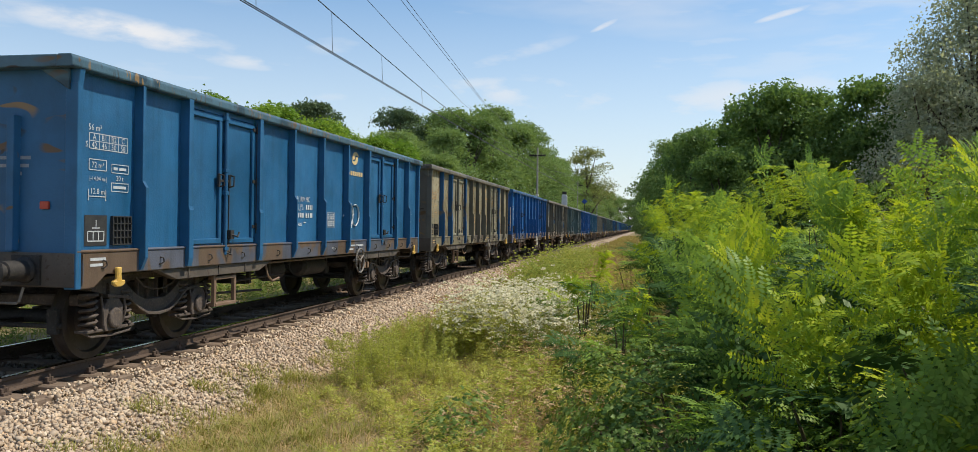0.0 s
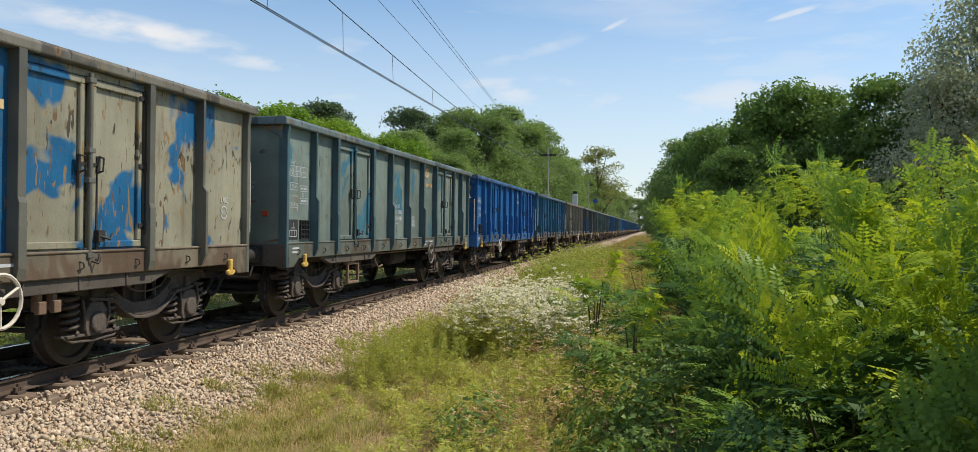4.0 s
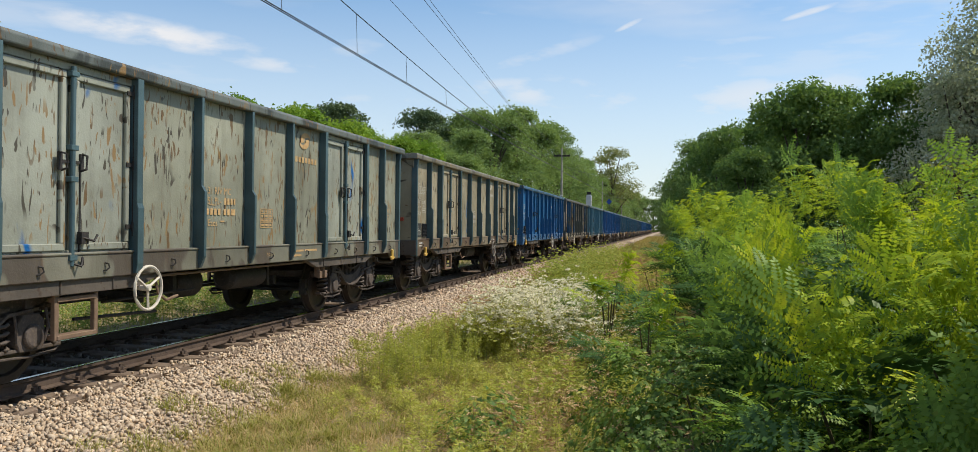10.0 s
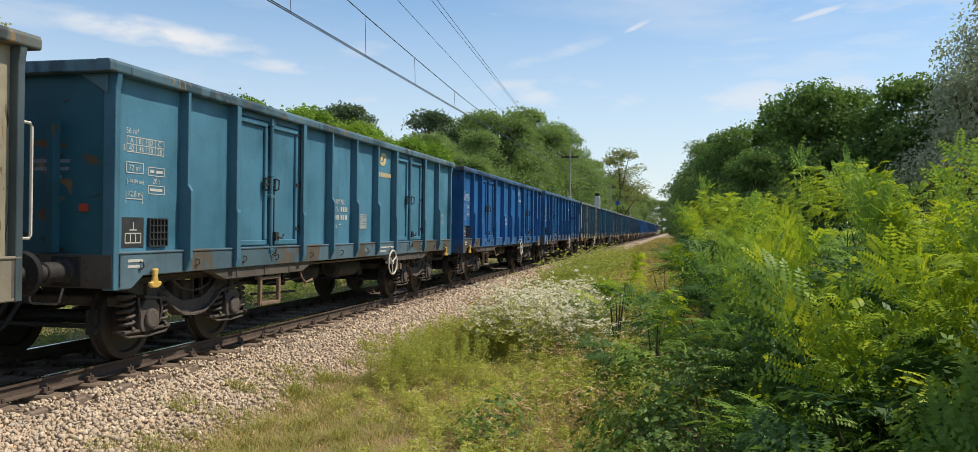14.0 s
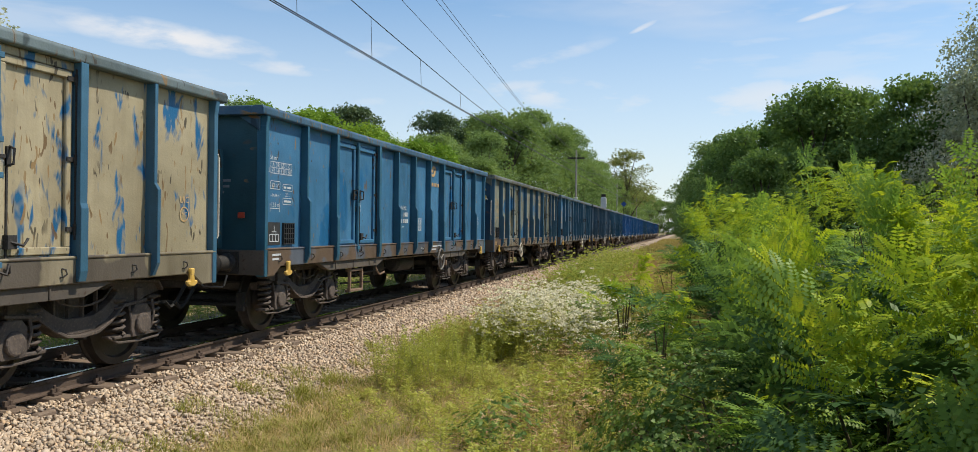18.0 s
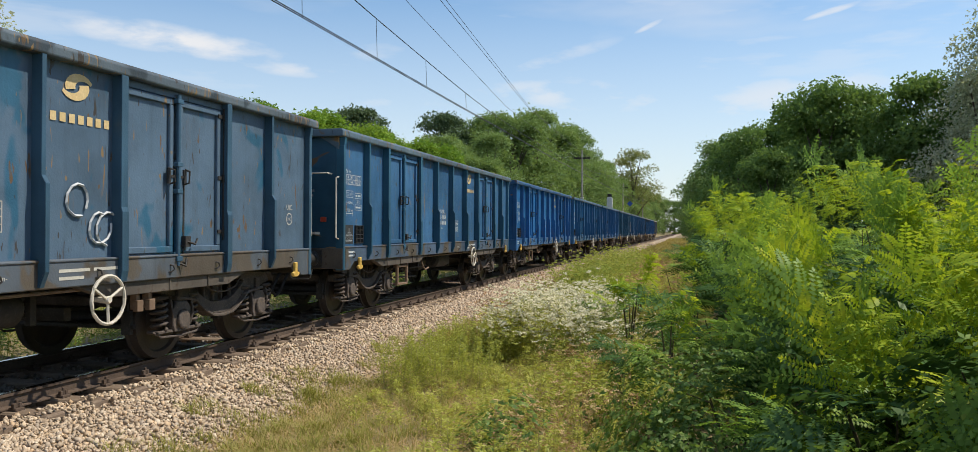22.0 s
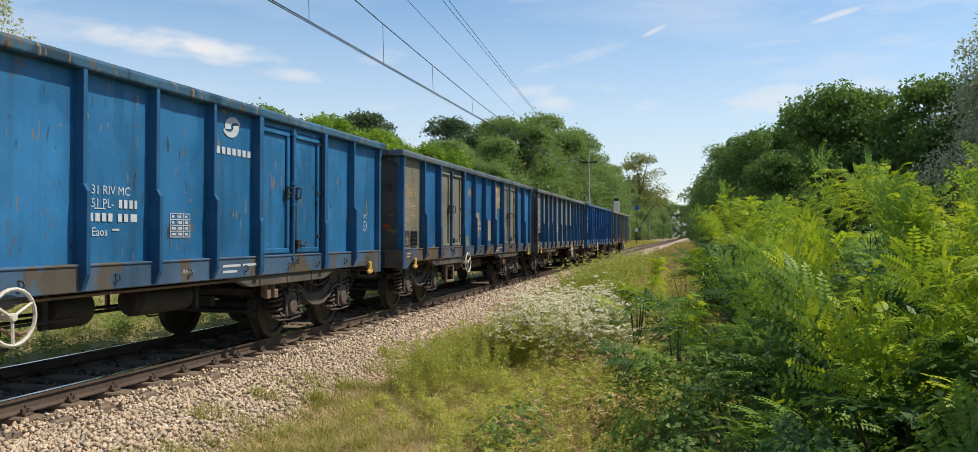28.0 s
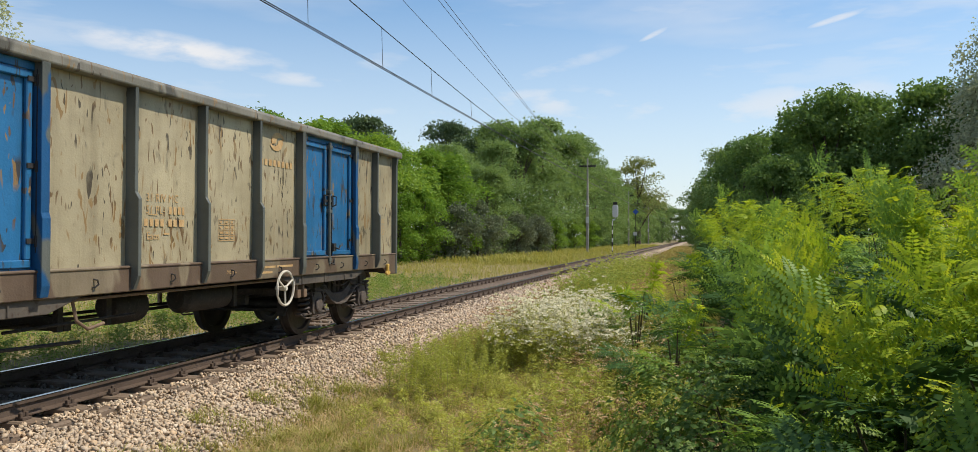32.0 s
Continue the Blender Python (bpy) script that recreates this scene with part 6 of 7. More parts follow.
def locust(x, y, h, rad, shoots, label, split=True, dark=0.25, young=0.3, group="locust saplings"):
    """A young locust: leaning stems, side branches, and shoots over the outside of its crown."""
    z0 = float(ground_z(x, y)) - 0.02
    ob = empty("locust_sapling", Matrix.Translation((x, y, z0)))
    g = Geo()
    tops = []
    for k in range(4):
        a = k * 1.6 + vr.uniform(-0.4, 0.4)
        lean = vr.uniform(0.2, 0.75) * rad
        hh = h * vr.uniform(0.55, 0.82)
        tip = Vector((math.cos(a) * lean, math.sin(a) * lean, hh - 0.2))
        g.tube([(0.05 * math.cos(a), 0.05 * math.sin(a), 0), tip * 0.35 - Vector((0, 0, 0.02)), tip * 0.7, tip], 0.022, 5, 0.006)
        tops.append(tip)
        part("stem", g, M_TWIG, ob)
        g = Geo()
    ends = []
    for i in range(max(4, shoots // 12)):
        f = (0.08 + 0.92 * (i + vr.uniform(0, 1)) / max(4, shoots // 12)) ** 0.8
        ends.append((f, i * 2.4 + vr.uniform(-0.5, 0.5), vr.uniform(0.5, 1.1)))
    for i in range(shoots):
        t = tops[i % 4]
        f, a, q = ends[i % len(ends)]
        rr = rad * q * math.sqrt(max(0.08, 1 - (max(0, f - 0.35) / 0.75) ** 2)) * vr.uniform(0.7, 1.05)
        a += vr.gauss(0, 0.22)
        dz = vr.gauss(0, 0.1)
        p = Vector((t.x * f * 0.5 + rr * math.cos(a), t.y * f * 0.5 + rr * math.sin(a), max(0.03, f * (h - 0.6) + dz)))
        out = Vector((math.cos(a), math.sin(a), 0.1))
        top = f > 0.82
        # Clump tops get the bright leaf, undersides the dark: painted light and shade.
        lit_leaf = dz > 0.05 and f > 0.4 and vr.random() < young * 2.0
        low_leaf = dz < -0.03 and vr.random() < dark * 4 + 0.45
        me = vr.choice(SHADY) if low_leaf and not top else vr.choice(YOUNG_LIT) if lit_leaf or (top and vr.random() < young * 3.0) else (vr.choice(SHADY) if (f < 0.6 or dark == 1.0) and vr.random() < dark * 2.6 else vr.choice(SPRAYS))
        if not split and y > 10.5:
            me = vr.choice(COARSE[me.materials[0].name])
        s = part("leafy_shoot", me, None, ob)
        s["kind"] = "stuff"
        s.matrix_basis = shoot_pose(p, out, 0.72 if top else vr.uniform(0.02, 0.36), vr.uniform(0, 6.28) if top else vr.gauss(0, 0.35), vr.uniform(0.75, 1.2))
    if not split:
        fuse(ob)
    # Dark fill added inside the crown to block light; shade is in its colour.
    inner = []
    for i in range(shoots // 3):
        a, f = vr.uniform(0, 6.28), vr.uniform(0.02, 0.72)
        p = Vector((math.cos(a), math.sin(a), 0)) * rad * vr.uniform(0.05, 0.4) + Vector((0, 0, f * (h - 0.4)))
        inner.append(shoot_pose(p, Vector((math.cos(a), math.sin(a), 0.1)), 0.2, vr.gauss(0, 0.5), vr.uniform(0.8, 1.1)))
    part("foliage", merged(INNER, inner), None, ob, "added inner leaves in a shade-dark colour")["kind"] = "stuff"
    return tagged(ob, label, "shrub", group)


def merged(me, poses):
    """One mesh of many shoots, all of four-cornered leaves."""
    a = np.empty(len(me.vertices) * 3, dtype=np.float32)
    me.vertices.foreach_get("co", a)
    a = a.reshape(-1, 3)
    vs = [a @ np.array(m)[:3, :3].T + np.array(m)[:3, 3] for m in poses]
    return soup("foliage", np.concatenate(vs).reshape(-1, 4, 3), me.materials[0])


def fuse(ob):
    """Join the shoots of a sapling that the camera never passes near into one crown."""
    groups = {}
    for c in list(ob.children):
        if stem(c) == "leafy_shoot":
            groups.setdefault(c.data.materials[0].name, []).append(c)
    for name, cs in groups.items():
        vs = []
        for c in cs:
            n = len(c.data.vertices)
            a = np.empty(n * 3, dtype=np.float32)
            c.data.vertices.foreach_get("co", a)
            m = np.array(c.matrix_basis)
            vs.append(a.reshape(-1, 3) @ m[:3, :3].T + m[:3, 3])
            mt = c.data.materials[0]
        for c in cs:
            bpy.data.objects.remove(c)
        part("foliage", soup("foliage", np.concatenate(vs).reshape(-1, 4, 3), mt), None, ob)


def bramble(x, y, h, rad, shoots, label, mats=None, category="shrub"):
    z0 = float(ground_z(x, y)) - 0.02
    ob = empty("bramble_bush", Matrix.Translation((x, y, z0)))
    g = Geo()
    for k in range(5):
        a = k * 1.26
        g.tube([(0, 0, 0), (0.4 * rad * math.cos(a), 0.4 * rad * math.sin(a), h * 0.6), (rad * 0.8 * math.cos(a), rad * 0.8 * math.sin(a), h * 0.7)], 0.012, 4, 0.004)
        part("stem", g, M_TWIG, ob)
        g = Geo()
    for i in range(shoots):
        a, q = vr.uniform(0, 6.28), vr.uniform(0, 1)
        el = math.asin(q)
        p = Vector((rad * math.cos(a) * math.cos(el), rad * math.sin(a) * math.cos(el), max(0.03, (h - 0.25) * math.sin(el) * vr.uniform(0.7, 1.0))))
        s = part("leafy_shoot", vr.choice(mats or BROAD), None, ob)
        s["kind"] = "stuff"
        s.matrix_basis = shoot_pose(p * vr.uniform(0.75, 1.0), Vector((math.cos(a), math.sin(a), 0.1)), vr.uniform(0.2, 0.7), vr.uniform(0, 6.28), vr.uniform(0.6, 1.05))
    return tagged(ob, label, category, "low bushes")


# near wall of locust saplings to the right of the path
LAB = "young black locust with bright yellow-green pinnate leaves"
FRONT = [(8.15, 4.1, 1.15, 0.55), (8.95, 4.0, 1.3, 0.65), (9.9, 3.8, 1.4, 0.75), (8.2, 5.6, 1.65, 0.6), (9.0, 5.5, 2.0, 0.7), (9.95, 5.3, 2.25, 0.8), (10.9, 5.2, 2.4, 0.85),
         (8.2, 7.2, 1.95, 0.65), (9.0, 7.2, 2.4, 0.75), (10.05, 7.0, 2.7, 0.85), (8.3, 9.4, 2.15, 0.7), (9.3, 9.3, 2.6, 0.85), (10.6, 9.2, 2.9, 0.95)]
# The three nearest take mostly shade-coloured leaves, to darken the hedge's foot.
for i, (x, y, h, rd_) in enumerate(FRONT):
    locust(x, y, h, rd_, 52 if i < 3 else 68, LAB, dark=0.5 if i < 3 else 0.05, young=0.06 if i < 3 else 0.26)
# Seventh to twelfth are out of view, added to shade the hedge's front.
MID = [(11.2, 7.2, 2.6, 1.0), (11.9, 9.0, 3.0, 1.0), (8.2, 12.0, 2.5, 0.8), (9.6, 11.5, 2.8, 0.95), (11.0, 11.5, 3.1, 1.1), (12.6, 11.0, 3.3, 1.1), (10.2, 4.3, 2.8, 0.8), (11.0, 5.9, 2.6, 0.85), (9.9, 3.0, 2.9, 0.8), (11.4, 4.4, 3.2, 0.9), (12.2, 6.4, 2.9, 1.1), (13.4, 8.4, 3.2, 1.2),
       (9.6, 14.0, 3.0, 1.1), (8.3, 15.0, 2.7, 0.9), (13.2, 13.4, 3.5, 1.2), (8.2, 17.5, 2.75, 0.9), (11.2, 15.0, 3.3, 1.2), (9.6, 18.0, 2.9, 1.1), (8.2, 20.5, 2.8, 1.0),
       (13.0, 17.0, 3.6, 1.3), (7.9, 24.0, 2.8, 1.05), (9.6, 22.5, 2.9, 1.2), (11.4, 20.5, 3.4, 1.3), (7.9, 28.0, 2.8, 1.15), (9.9, 27.5, 3.0, 1.3), (12.6, 25.0, 3.6, 1.4), (7.9, 33.0, 2.9, 1.25), (10.2, 33.0, 3.2, 1.4), (8.3, 38.0, 2.8, 1.3)]
for x, y, h, rd_ in MID:
    locust(x, y, h, rd_, 62, LAB, split=False)
# Tall dense saplings added out of view, only to block sun from the front row.
for x, y, h, rd_ in ((9.8, 4.7, 3.3, 0.75), (10.5, 5.0, 3.8, 0.9), (10.2, 3.9, 3.5, 0.8)):
    locust(x, y, h, rd_, 120, LAB, split=False)
# the lone sapling and low growth at the foot of the hedge
locust(6.05, 13.0, 1.85, 0.42, 26, "slender young locust standing among the weeds", dark=0.0, young=0.35)
locust(6.7, 10.5, 1.3, 0.45, 16, "small young locust at the edge of the hedge", young=0.2)
locust(7.0, 15.5, 1.5, 0.55, 14, "young locust sapling at the edge of the hedge", split=False, young=0.25)
locust(6.7, 20.0, 1.5, 0.55, 14, "young locust sapling at the edge of the hedge", split=False, young=0.25)
locust(7.4, 10.8, 1.5, 0.45, 16, "young locust sapling at the edge of the hedge", young=0.25)
locust(5.9, 17.5, 1.3, 0.5, 10, "small young locust among the weeds", split=False, young=0.25)
for x, y, h, rd_, n in ((7.5, 4.4, 0.9, 0.6, 40), (8.3, 3.7, 1.2, 0.7, 40), (6.95, 5.2, 0.55, 0.45, 30), (6.85, 6.7, 0.6, 0.45, 30), (7.3, 7.2, 0.95, 0.6, 34), (6.5, 8.4, 0.5, 0.4, 24), (6.9, 9.0, 0.8, 0.55, 30), (6.5, 10.6, 0.6, 0.5, 24)):
    bramble(x, y, h, rd_, n, "low dark green bramble bush at the foot of the hedge")
bramble(5.3, 7.35, 0.3, 0.17, 10, "small dark broad-leaved plant in the grass", category="plant")


def tree_mesh(name, seed, h, rad, lobes, leaves, size, material, low=0.25, flat=0.8, lie=1.0):
    """Crown of leaf clumps over lobes of an uneven outline; lie: below one, the leaves lie flatter."""
    r = np.random.default_rng(seed)
    cz = r.uniform(low, 1.0, lobes) ** 0.85 * h
    prof = np.sin(np.clip((cz / h - low * 0.6) / (1.05 - low * 0.6), 0, 1) ** 0.75 * math.pi) ** 0.6
    a = np.arange(lobes) * 2.4 + r.uniform(-0.5, 0.5, lobes)
    off = rad * prof * r.uniform(0.15, 0.8, lobes)
    c = np.stack([np.cos(a) * off, np.sin(a) * off, np.minimum(cz, h - 0.1 * rad)], -1)
    lr = rad * r.uniform(0.2, 0.44, lobes) * (0.55 + 0.45 * prof)
    k = r.integers(0, lobes, leaves)
    d = unit(r.normal(0, 1, (leaves, 3)))
    d[:, 2] = np.where(d[:, 2] < -0.3, -d[:, 2] * 0.5, d[:, 2])
    depth = 1.0 - 0.3 * r.uniform(0, 1, leaves) ** 1.5 + 0.2 * r.uniform(0, 1, leaves) ** 6
    p = c[k] + d * (lr[k] * depth)[:, None] * np.array([1, 1, flat])
    along = unit(d * 0.5 + r.normal(0, 0.7, (leaves, 3)) + np.array([0, 0, -0.15]))
    along[:, 2] *= lie
    along = unit(along)
    across = unit(np.cross(along, np.array([0.1, 0, 1.0]) * (lie < 1) + r.normal(0, lie, (leaves, 3))))
    s = size * r.uniform(0.6, 1.3, leaves)
    q = rhombs(p, along, across, s, s * 0.6, 0.1)
    me = soup(name, np.stack([q[:, 1], q[:, 2], q[:, 3]], 1), material)
    return me, c


def trunk_geo(c, h, r0, seed):
    r = random.Random(seed)
    g = Geo()
    top = h * 0.8
    spine = [Vector((r.uniform(-0.15, 0.15) * i / 3, r.uniform(-0.15, 0.15) * i / 3, top * i / 5)) for i in range(6)]
    g.tube([p - Vector((0, 0, 0.3)) if i == 0 else p for i, p in enumerate(spine)], r0, 8, r0 * 0.25)
    for k in range(min(12, len(c))):
        e = Vector(c[k])
        b = spine[min(5, max(1, int(e.z / h * 4)))]
        g.tube([b, b.lerp(e, 0.5) + Vector((0, 0, 0.1 * h * 0.2)), e], r0 * 0.35, 5, r0 * 0.08)
    return g


def kind_of_tree(seed, h, rad, lobes, leaves, size, material, low=0.25, flat=0.8, lie=1.0):
    me, c = tree_mesh("crown", seed, h, rad, lobes, leaves, size, material, low, flat, lie)
    tm = trunk_geo(c, h, 0.02 * h + 0.03, seed).mesh("trunk")
    tm.materials.append(M_BARK)
    return me, tm


def plant_tree(kind, x, y, scale, name, label, group, wide=1.0):
    me, tm = kind
    ob = empty(name, Matrix.LocRotScale((x, y, float(ground_z(x, y)) - 0.05), Euler((0, 0, vr.uniform(0, 6.28))), (scale * wide, scale * wide, scale)))
    part("trunk", tm, None, ob)
    part("crown", me, None, ob)
    return tagged(ob, label, "tree", group)


K_ROB = [kind_of_tree(60 + i, 10.0, 4.2, 46, 24000, 0.27, L_TREE, 0.0, 0.8, 0.55) for i in range(3)]
K_ROBD = [kind_of_tree(70 + i, 9.0, 3.6, 64, 26000, 0.25, L_TREEDARK, 0.1) for i in range(3)]
K_BRI = [kind_of_tree(80 + i, 7.0, 3.0, 52, 14000, 0.25, L_BRIGHT, 0.0, 0.8, 0.55) for i in range(2)]
K_PINE = [kind_of_tree(90 + i, 16.0, 5.6, 50, 14000, 0.42, L_PINE, 0.4, 0.6) for i in range(2)]
K_SIL = [kind_of_tree(95 + i, 14.0, 4.6, 70, 22000, 0.24, L_SILVER, 0.1, 1.0) for i in range(2)]
K_POP = [kind_of_tree(98, 24.0, 6.0, 46, 5500, 0.6, L_POPLAR, 0.3, 1.2)]
K_OLI = [kind_of_tree(99, 4.5, 2.6, 34, 8000, 0.28, L_OLIVE, 0.02)]

# far side of the track: a wall of trees from near to far
tr_ = random.Random(23)
for y in range(26, 74, 5):
    plant_tree(K_BRI[(y // 7) % 2], -15.5 + tr_.uniform(-1.5, 1.0), y + tr_.uniform(-1, 1), tr_.uniform(1.12, 1.4) if y > 38 else 0.75, "broadleaf_tree", "bright green locust tree behind the track", "trees beyond the track")
for i, (x, y, s) in enumerate([(-20, 47, 0.95), (-21, 58, 1.0), (-20, 69, 1.05), (-16.5, 76, 1.05), (-18, 86, 1.08), (-14.5, 84, 0.95), (-16, 95, 1.28), (-21, 97, 1.22), (-15.5, 106, 1.68), (-15, 118, 1.85), (-20, 112, 1.72), (-14.5, 130, 1.85), (-14.5, 143, 1.95), (-13.5, 157, 1.9),
                                (-13.5, 172, 1.8), (-12.5, 188, 1.7), (-13.5, 205, 1.6), (-12.5, 224, 1.6), (-13, 246, 1.65), (-12, 270, 1.7), (-12, 296, 1.7), (-11, 325, 1.75), (-10, 360, 1.8), (-8, 400, 1.9)]):
    plant_tree(K_ROB[i % 3], x, y, s, "broadleaf_tree", "dense green locust tree at the edge of the wood", "trees beyond the track")
for x, y, s in ((-12.4, 66, 1.0), (-12.6, 74, 1.1), (-12.2, 90, 1.0), (-11.6, 99, 1.0)):
    plant_tree(K_OLI[0], x, y, s, "olive_bush", "grey-green bushy shrub below the trees", "shrubs beyond the track")
for x, y, s in ((-12.8, 54, 0.7), (-13.4, 60.5, 0.8), (-13.0, 70.0, 0.75), (-11.5, 112, 0.7), (-11.0, 126, 0.7), (-10.5, 140, 0.75)):
    plant_tree(K_BRI[0], x, y, s, "broadleaf_tree", "low bright green locust bush beyond the track", "shrubs beyond the track")
for i, (x, y, s) in enumerate([(-30.3, 90, 0.98), (-26, 110, 1.1), (-33, 96, 0.95), (-36, 84, 0.85), (-24, 119, 1.05)]):
    plant_tree(K_PINE[i % 2], x, y, s, "pine_tree", "dark pine rising behind the broadleaf trees", "pines")
plant_tree(K_POP[0], -9.3, 250, 1.05, "poplar_tree", "tall thin poplar with sparse leaves", "poplars", 1.5)
plant_tree(K_POP[0], -12.0, 256, 0.98, "poplar_tree", "tall thin poplar with sparse leaves", "poplars", 1.3)
plant_tree(K_SIL[0], -22.5, 27.0, 0.9, "birch_tree", "light green tree across the track", "trees beyond the track")
# near side, behind the hedge
for i, (x, y, s) in enumerate([(9.6, 47, 0.82), (11.5, 50, 0.88), (13.2, 43, 0.98), (15.6, 44, 0.98), (17.8, 42, 1.0), (10.4, 57, 0.85), (14.2, 55, 1.0), (20.5, 42, 1.0), (10.6, 41, 0.62)]):
    plant_tree(K_ROBD[i % 3], x, y, s, "locust_tree", "dark green locust tree behind the hedge", "trees behind the hedge")
for i, (x, y, s) in enumerate([(18.9, 38, 0.68), (21.0, 38.5, 0.92), (23.8, 40, 1.12), (26.5, 39, 1.15)]):
    plant_tree(K_SIL[i % 2], x, y, s, "silver_poplar", "silvery grey-green poplar behind the hedge", "silver poplars")
# The row beyond y 400 stands across the track to close the camera's view.
for i, (x, y, s) in enumerate([(9.5, 75, 0.95), (11, 92, 1.05), (9, 112, 0.95), (9.5, 135, 1.0), (8.6, 160, 1.05), (8.6, 190, 1.1), (8, 225, 1.2), (8, 265, 1.3), (7.5, 310, 1.4), (6, 360, 1.5), (0, 440, 1.7), (-6, 435, 1.8), (6, 430, 1.6), (13, 420, 1.6), (-30, 440, 1.9), (-20, 430, 1.9), (20, 410, 1.7), (-12, 440, 1.8)]):
    plant_tree(K_ROB[i % 3], x, y, s, "broadleaf_tree", "hazy green tree along the railway", "distant trees")

# ---- grass and weeds ----
gr = np.random.default_rng(29)


def blades(name, n, x0, x1, y0, y1, h, width, material, label, power=1.6, clump=0.0, lean=0.35, mask=None, tuft=0):
    """A stand of grass: bent blades of three corners and a tip."""
    x = gr.uniform(x0, x1, n)
    y = y0 + (y1 - y0) * gr.uniform(0, 1, n) ** power
    if tuft:
        c = gr.integers(0, tuft, n)
        r_ = gr.uniform(0.04, 0.13, tuft)[c]
        x, y = x[:tuft][c] + gr.normal(0, 1, n) * r_, y[:tuft][c] + gr.normal(0, 1, n) * r_
    if clump:
        f = np.sin(x * 3.1 + np.sin(y * 1.7) * 2) * np.cos(y * 2.3 + x)
        k = gr.uniform(-1, 1, n) < f + clump
        x, y = x[k], y[k]
    if mask is not None:
        k = mask(x, y)
        x, y = x[k], y[k]
    n = len(x)
    base = np.stack([x, y, np.maximum(ground_z(x, y), np.where((x < 2.95) & (x > -2.9), bed_z(x), -9)) - 0.01], -1)
    a = gr.uniform(0, 6.28, n)
    hh = h * gr.uniform(0.45, 1.15, n)
    ln = lean * gr.uniform(0.1, 1.4, n)
    d = np.stack([np.cos(a) * ln, np.sin(a) * ln, np.ones(n)], -1)
    d2 = np.stack([np.cos(a) * ln * 2.6, np.sin(a) * ln * 2.6, np.full(n, 0.75)], -1)
    s = np.stack([-np.sin(a), np.cos(a), np.zeros(n)], -1) * width * 0.5
    m = base + d * (hh * 0.55)[:, None]
    t = m + d2 * (hh * 0.45)[:, None]
    ob = new(name, soup(name, np.concatenate([np.stack([base - s, base + s, m + s * 0.8, m - s * 0.8], 1), np.stack([m - s * 0.8, m + s * 0.8, t + s * 0.12, t - s * 0.12], 1)]), material))
    return tagged(ob, label, "grass", kind="stuff")


blades("straw_thatch", 22000, 2.55, 6.2, 4.0, 16.0, 0.11, 0.008, L_THATCH, "flattened straw and dead grass on the soil", 1.3, 0.8, 1.9)
blades("dry_grass", 22000, 2.6, 6.0, 4.0, 16.0, 0.12, 0.007, L_DRY, "short dry yellowish grass beside the ballast", 1.3, 0.5, 0.8)
blades("green_grass", 30000, 2.5, 6.6, 4.0, 16.0, 0.17, 0.007, L_GRASS, "tufts of short green grass beside the ballast", 1.3, 0.0, 0.75, None, 380)
blades("green_grass", 14000, 2.8, 6.6, 4.0, 16.0, 0.12, 0.007, L_GRASS, "short green grass beside the ballast", 1.3, 0.15, 0.8)
blades("near_grass", 16000, 3.0, 12.0, -7.0, 4.2, 0.15, 0.009, L_DRY, "short dry yellowish grass underfoot", 1.0, 0.4, 0.6)
blades("grass_tufts", 3200, 2.1, 2.95, 5.0, 14.0, 0.14, 0.007, L_GRASS, "grass tufts growing in the ballast", 1.0, 0.0, 0.75, None, 34)
blades("verge_grass", 30000, 2.6, 7.5, 14.0, 60.0, 0.4, 0.014, L_DRY, "tall mixed grass along the embankment", 1.8, 0.6, 0.4)
blades("verge_grass", 26000, -12.5, -2.6, 5.0, 60.0, 0.42, 0.014, L_GRASS, "rough green grass beyond the track", 1.4, 0.5, 0.4)
blades("verge_grass", 14000, -12.5, -2.7, 60.0, 240.0, 0.6, 0.06, L_GRASS, "rough green grass beyond the track", 1.5, 0.5, 0.4)
blades("verge_grass", 9000, 2.7, 7.5, 60.0, 200.0, 0.5, 0.05, L_DRY, "tall mixed grass along the embankment", 1.5, 0.6, 0.4)


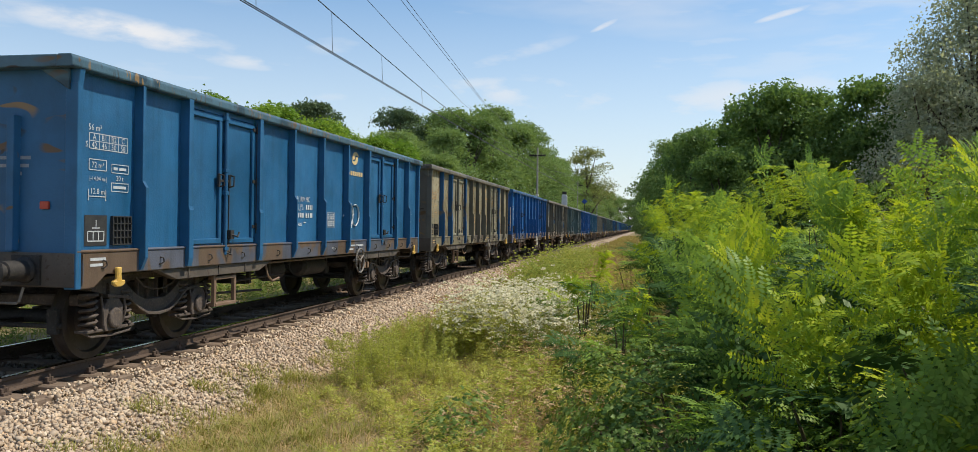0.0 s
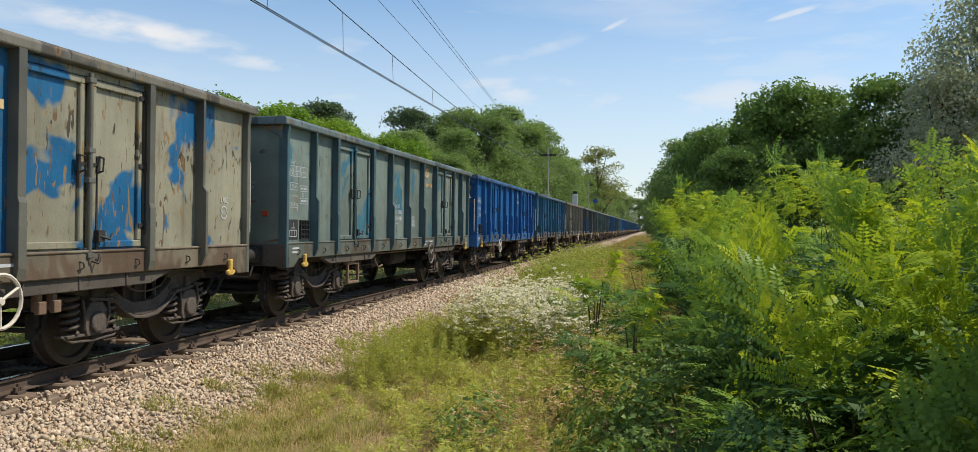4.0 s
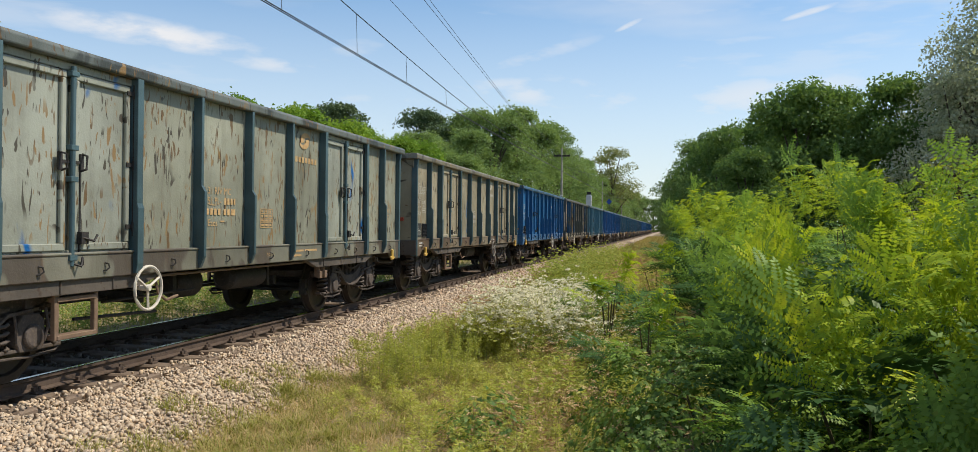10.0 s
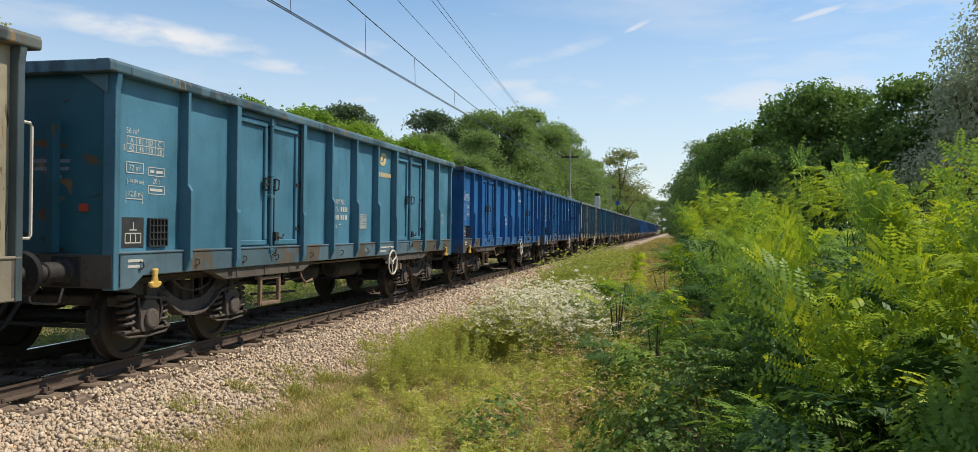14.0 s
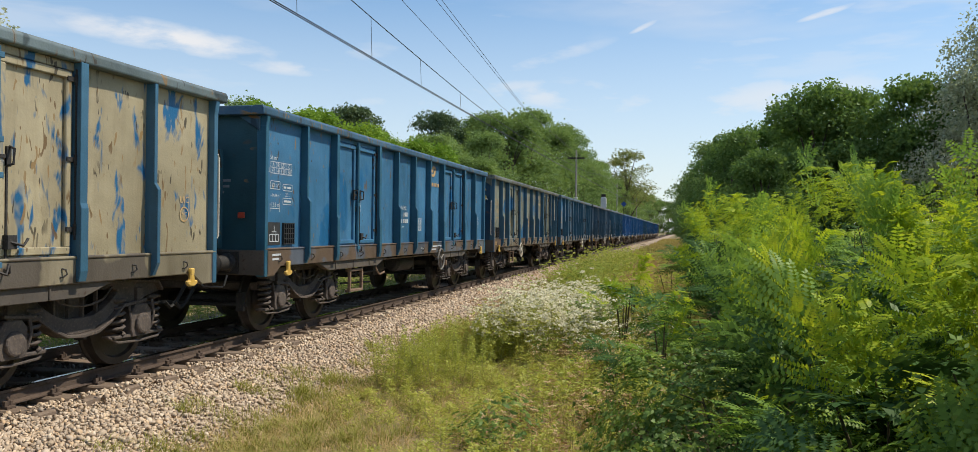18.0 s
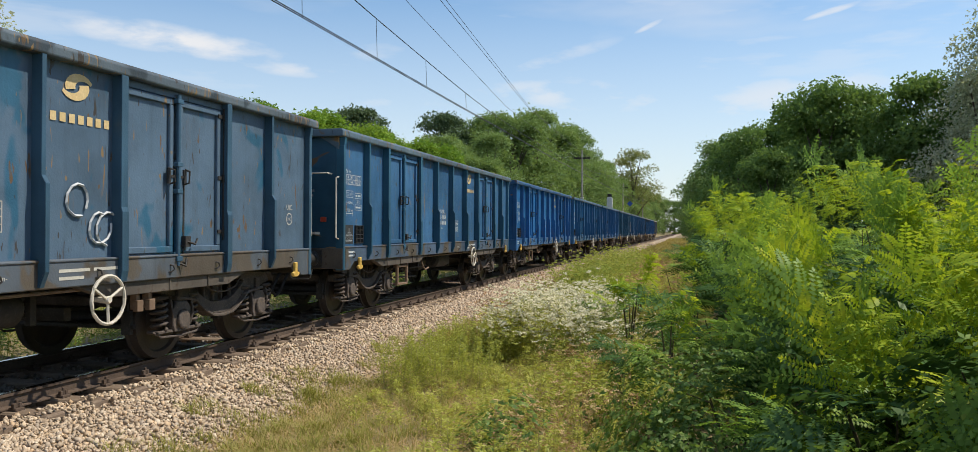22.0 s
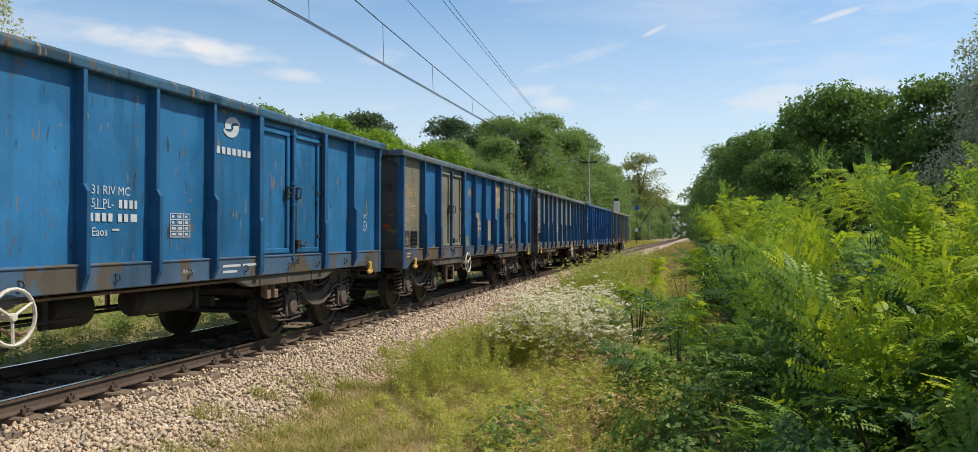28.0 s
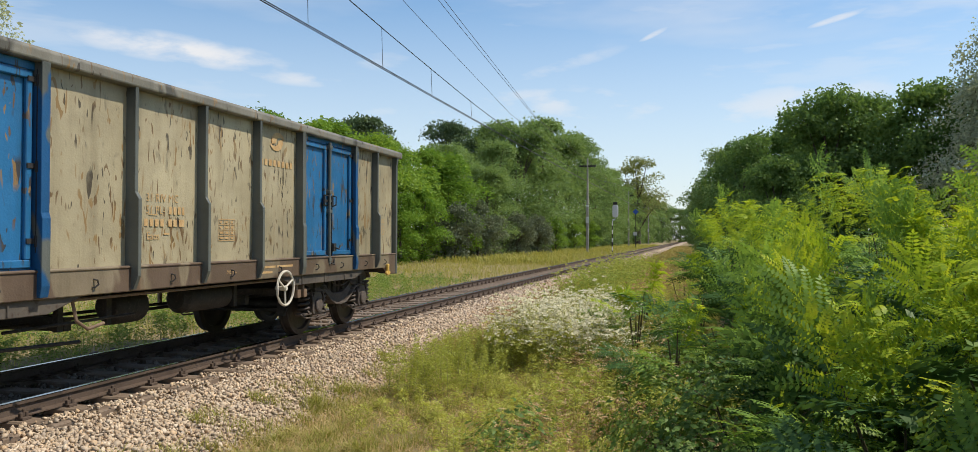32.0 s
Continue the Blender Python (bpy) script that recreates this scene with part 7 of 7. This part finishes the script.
def weeds(name, n, x0, x1, y0, y1, h, material, label, leaves=34, leaf_len=0.05, power=1.3, top=None, top_size=0.016, tops=26, clump=-0.1, bushy=0.12):
    """Upright weeds: a stalk set with narrow leaves, and a loose head of small florets if top is given."""
    x = gr.uniform(x0, x1, n)
    y = y0 + (y1 - y0) * gr.uniform(0, 1, n) ** power
    f = np.sin(x * 2.3 + 1.0 + np.sin(y * 1.1)) * np.cos(y * 1.5 - x * 0.7)
    k = gr.uniform(-1, 1, n) < f + 0.5 + clump
    x, y = x[k], y[k]
    n = len(x)
    base = np.stack([x, y, np.maximum(ground_z(x, y), np.where((x < 2.95) & (x > -2.9), bed_z(x), -9)) - 0.01], -1)
    hh = h * gr.uniform(0.55, 1.1, n)
    tilt = gr.normal(0, 0.14, (n, 3))
    tilt[:, 2] = 1
    tip = base + tilt * hh[:, None]
    q = []
    for s in (np.array([0.0025, 0, 0]), np.array([0, 0.0025, 0])):
        q.append(np.stack([base - s, base + s, tip + s * 0.4, tip - s * 0.4], 1))
    stalk = soup(name, np.concatenate(q), M_STALK)
    t = gr.uniform(0.12, 1.0, (n, leaves)) ** 0.8
    p = base[:, None] + (tip - base)[:, None] * t[..., None]
    a = gr.uniform(0, 6.28, (n, leaves))
    el = gr.uniform(0.0, 0.9, (n, leaves))
    d = np.stack([np.cos(a) * np.cos(el), np.sin(a) * np.cos(el), np.sin(el)], -1)
    reach = bushy * gr.uniform(0, 1, (n, leaves, 1)) * (1.1 - t[..., None])
    p = p + d * reach
    ac = unit(np.cross(d, np.array([0.25, 0, 1.0]) + gr.normal(0, 0.5, (n, leaves, 3))))
    ll = leaf_len * gr.uniform(0.6, 1.3, (n, leaves))
    lv = rhombs(p, d, ac, ll, ll * 0.22, 0.2).reshape(-1, 4, 3)
    ob = empty(name)
    tagged(ob, label, "weeds", kind="stuff")
    o = part("stalks", stalk, None, ob)
    o["kind"] = "stuff"
    o = part("leaves", soup(name, lv, material), None, ob)
    o["kind"] = "stuff"
    if top:
        heads = max(3, tops // 9)
        hub = gr.normal(0, 1, (n, heads, 3)) * np.array([0.1, 0.1, 0.1]) * hh[:, None, None] / 0.8
        c = tip[:, None] + hub[:, np.arange(tops) % heads] + gr.normal(0, 1, (n, tops, 3)) * np.array([0.02, 0.02, 0.008])
        a = gr.uniform(0, 6.28, (n, tops))
        u = unit(np.stack([np.cos(a), np.sin(a), gr.uniform(-0.3, 0.3, (n, tops))], -1))
        v = unit(np.cross(u, unit(np.array([0.2, -0.5, 1.0]) + gr.normal(0, 0.5, (n, tops, 3)))))
        s = (top_size * gr.uniform(0.6, 1.2, (n, tops)))[..., None] * 0.5
        o = part("florets", soup(name, np.stack([c - u * s - v * s, c + u * s - v * s, c + u * s + v * s, c - u * s + v * s], 2).reshape(-1, 4, 3), top), None, ob)
        o["kind"] = "stuff"
    return ob


weeds("feathery_weeds", 230, 3.1, 4.6, 9.6, 12.6, 0.66, L_WEED, "tall feathery yellow-green weeds by the ballast", 110, 0.045, 1.0, None, 0, 0, 0.0, 0.07)
weeds("low_weeds", 230, 3.3, 5.6, 7.6, 12.5, 0.26, L_WEED, "low mixed yellow-green weeds in the grass", 70, 0.05, 1.0, None, 0, 0, -0.1, 0.12)
weeds("feathery_weeds", 330, 4.7, 6.9, 5.6, 11.5, 0.36, L_WEED, "bright yellow-green weeds in front of the hedge", 80, 0.05, 1.2, None, 0, 0, -0.15)
weeds("dry_weeds", 130, 5.3, 7.2, 6.5, 12.5, 0.5, L_BROWN, "dry stalks with pale dead flower heads before the hedge", 45, 0.05, 1.0, L_THATCH, 0.014, 40, 0.0, 0.18)
weeds("green_weeds", 420, 5.2, 7.5, 8.0, 24.0, 0.5, L_GOLD, "dense green weeds between the path and the hedge", 60, 0.07, 1.3, None, 0, 0, 0.4, 0.2)
weeds("plumed_weeds", 150, 3.7, 5.4, 11.5, 14.5, 0.6, L_WEED, "pale feathery weed plumes by the ballast", 90, 0.05, 1.1, L_WEED, 0.022, 50, 0.0, 0.1)
weeds("flowering_weeds", 300, 4.05, 5.7, 11.6, 15.8, 0.88, L_WEED, "tall weeds in white flower", 70, 0.05, 1.0, L_PETAL, 0.025, 110, 0.15, 0.16)
weeds("flowering_weeds", 160, 4.9, 6.8, 11.0, 15.0, 0.6, L_BRAMBLE, "weeds in sparse white flower beside the hedge", 40, 0.05, 1.0, L_PETAL, 0.015, 22, 0.1)
weeds("goldenrod", 120, 3.6, 5.2, 18.5, 23.0, 0.95, L_GOLD, "bright yellow-green goldenrod beside the track", 110, 0.07, 1.0, L_GOLD, 0.03, 60, 0.5, 0.2)
weeds("goldenrod", 420, 2.9, 5.2, 25.0, 46.0, 1.05, L_GOLD, "tall yellowish goldenrod along the embankment", 60, 0.08, 1.2, L_GOLD, 0.04, 40, 0.4, 0.2)
weeds("rank_weeds", 1000, -6.8, -2.2, 6.0, 34.0, 0.55, L_BRAMBLE, "rank green weeds beyond the track", 60, 0.085, 1.3, None, 0, 0, 0.5, 0.3)
weeds("brown_weeds", 260, 2.4, 3.2, 17.0, 40.0, 0.5, L_BROWN, "dead reddish brown weeds at the edge of the ballast", 40, 0.05, 1.0, L_BROWN, 0.025, 30, 0.4)
weeds("brown_weeds", 150, 5.2, 7.0, 18.0, 50.0, 0.8, L_BROWN, "dry brown stalks before the hedge", 40, 0.06, 1.3, L_BROWN, 0.03, 30, 0.3)
weeds("mixed_weeds", 500, 4.0, 7.0, 18.0, 60.0, 0.8, L_WEED, "mixed green weeds along the hedge", 50, 0.07, 1.5, None, 0, 0, 0.3, 0.2)


# ---- movement ----
def gone(t):
    """Metres that the train has run by t seconds."""
    return RUN_A * t + RUN_B * t * t + RUN_C * t ** 3


RUN_A, RUN_B, RUN_C = 12.8591, 0.011533, 0.000096


def motions():
    ticks = [i * 0.5 for i in range(65)]
    for k, w in enumerate(wagons):
        walk(w, [(t, pose(0, W_Y0 + PITCH * k - gone(t), 0)) for t in ticks])
    # every wheelset turns alike: a row a frame, 57 degrees each
    sets = [o for w in wagons for o in w.children if stem(o) == "wheelset"]
    first = sets[0]
    walk(first, [(i / FPS, pose(0, 0, 0, math.degrees(gone(i / FPS) / 0.46))) for i in range(961)])
    keys = first.animation_data
    for o in sets[1:]:
        data = o.animation_data_create()
        data.action = keys.action
        data.action_slot = keys.action_slot
        o.rotation_mode = "QUATERNION"


motions()
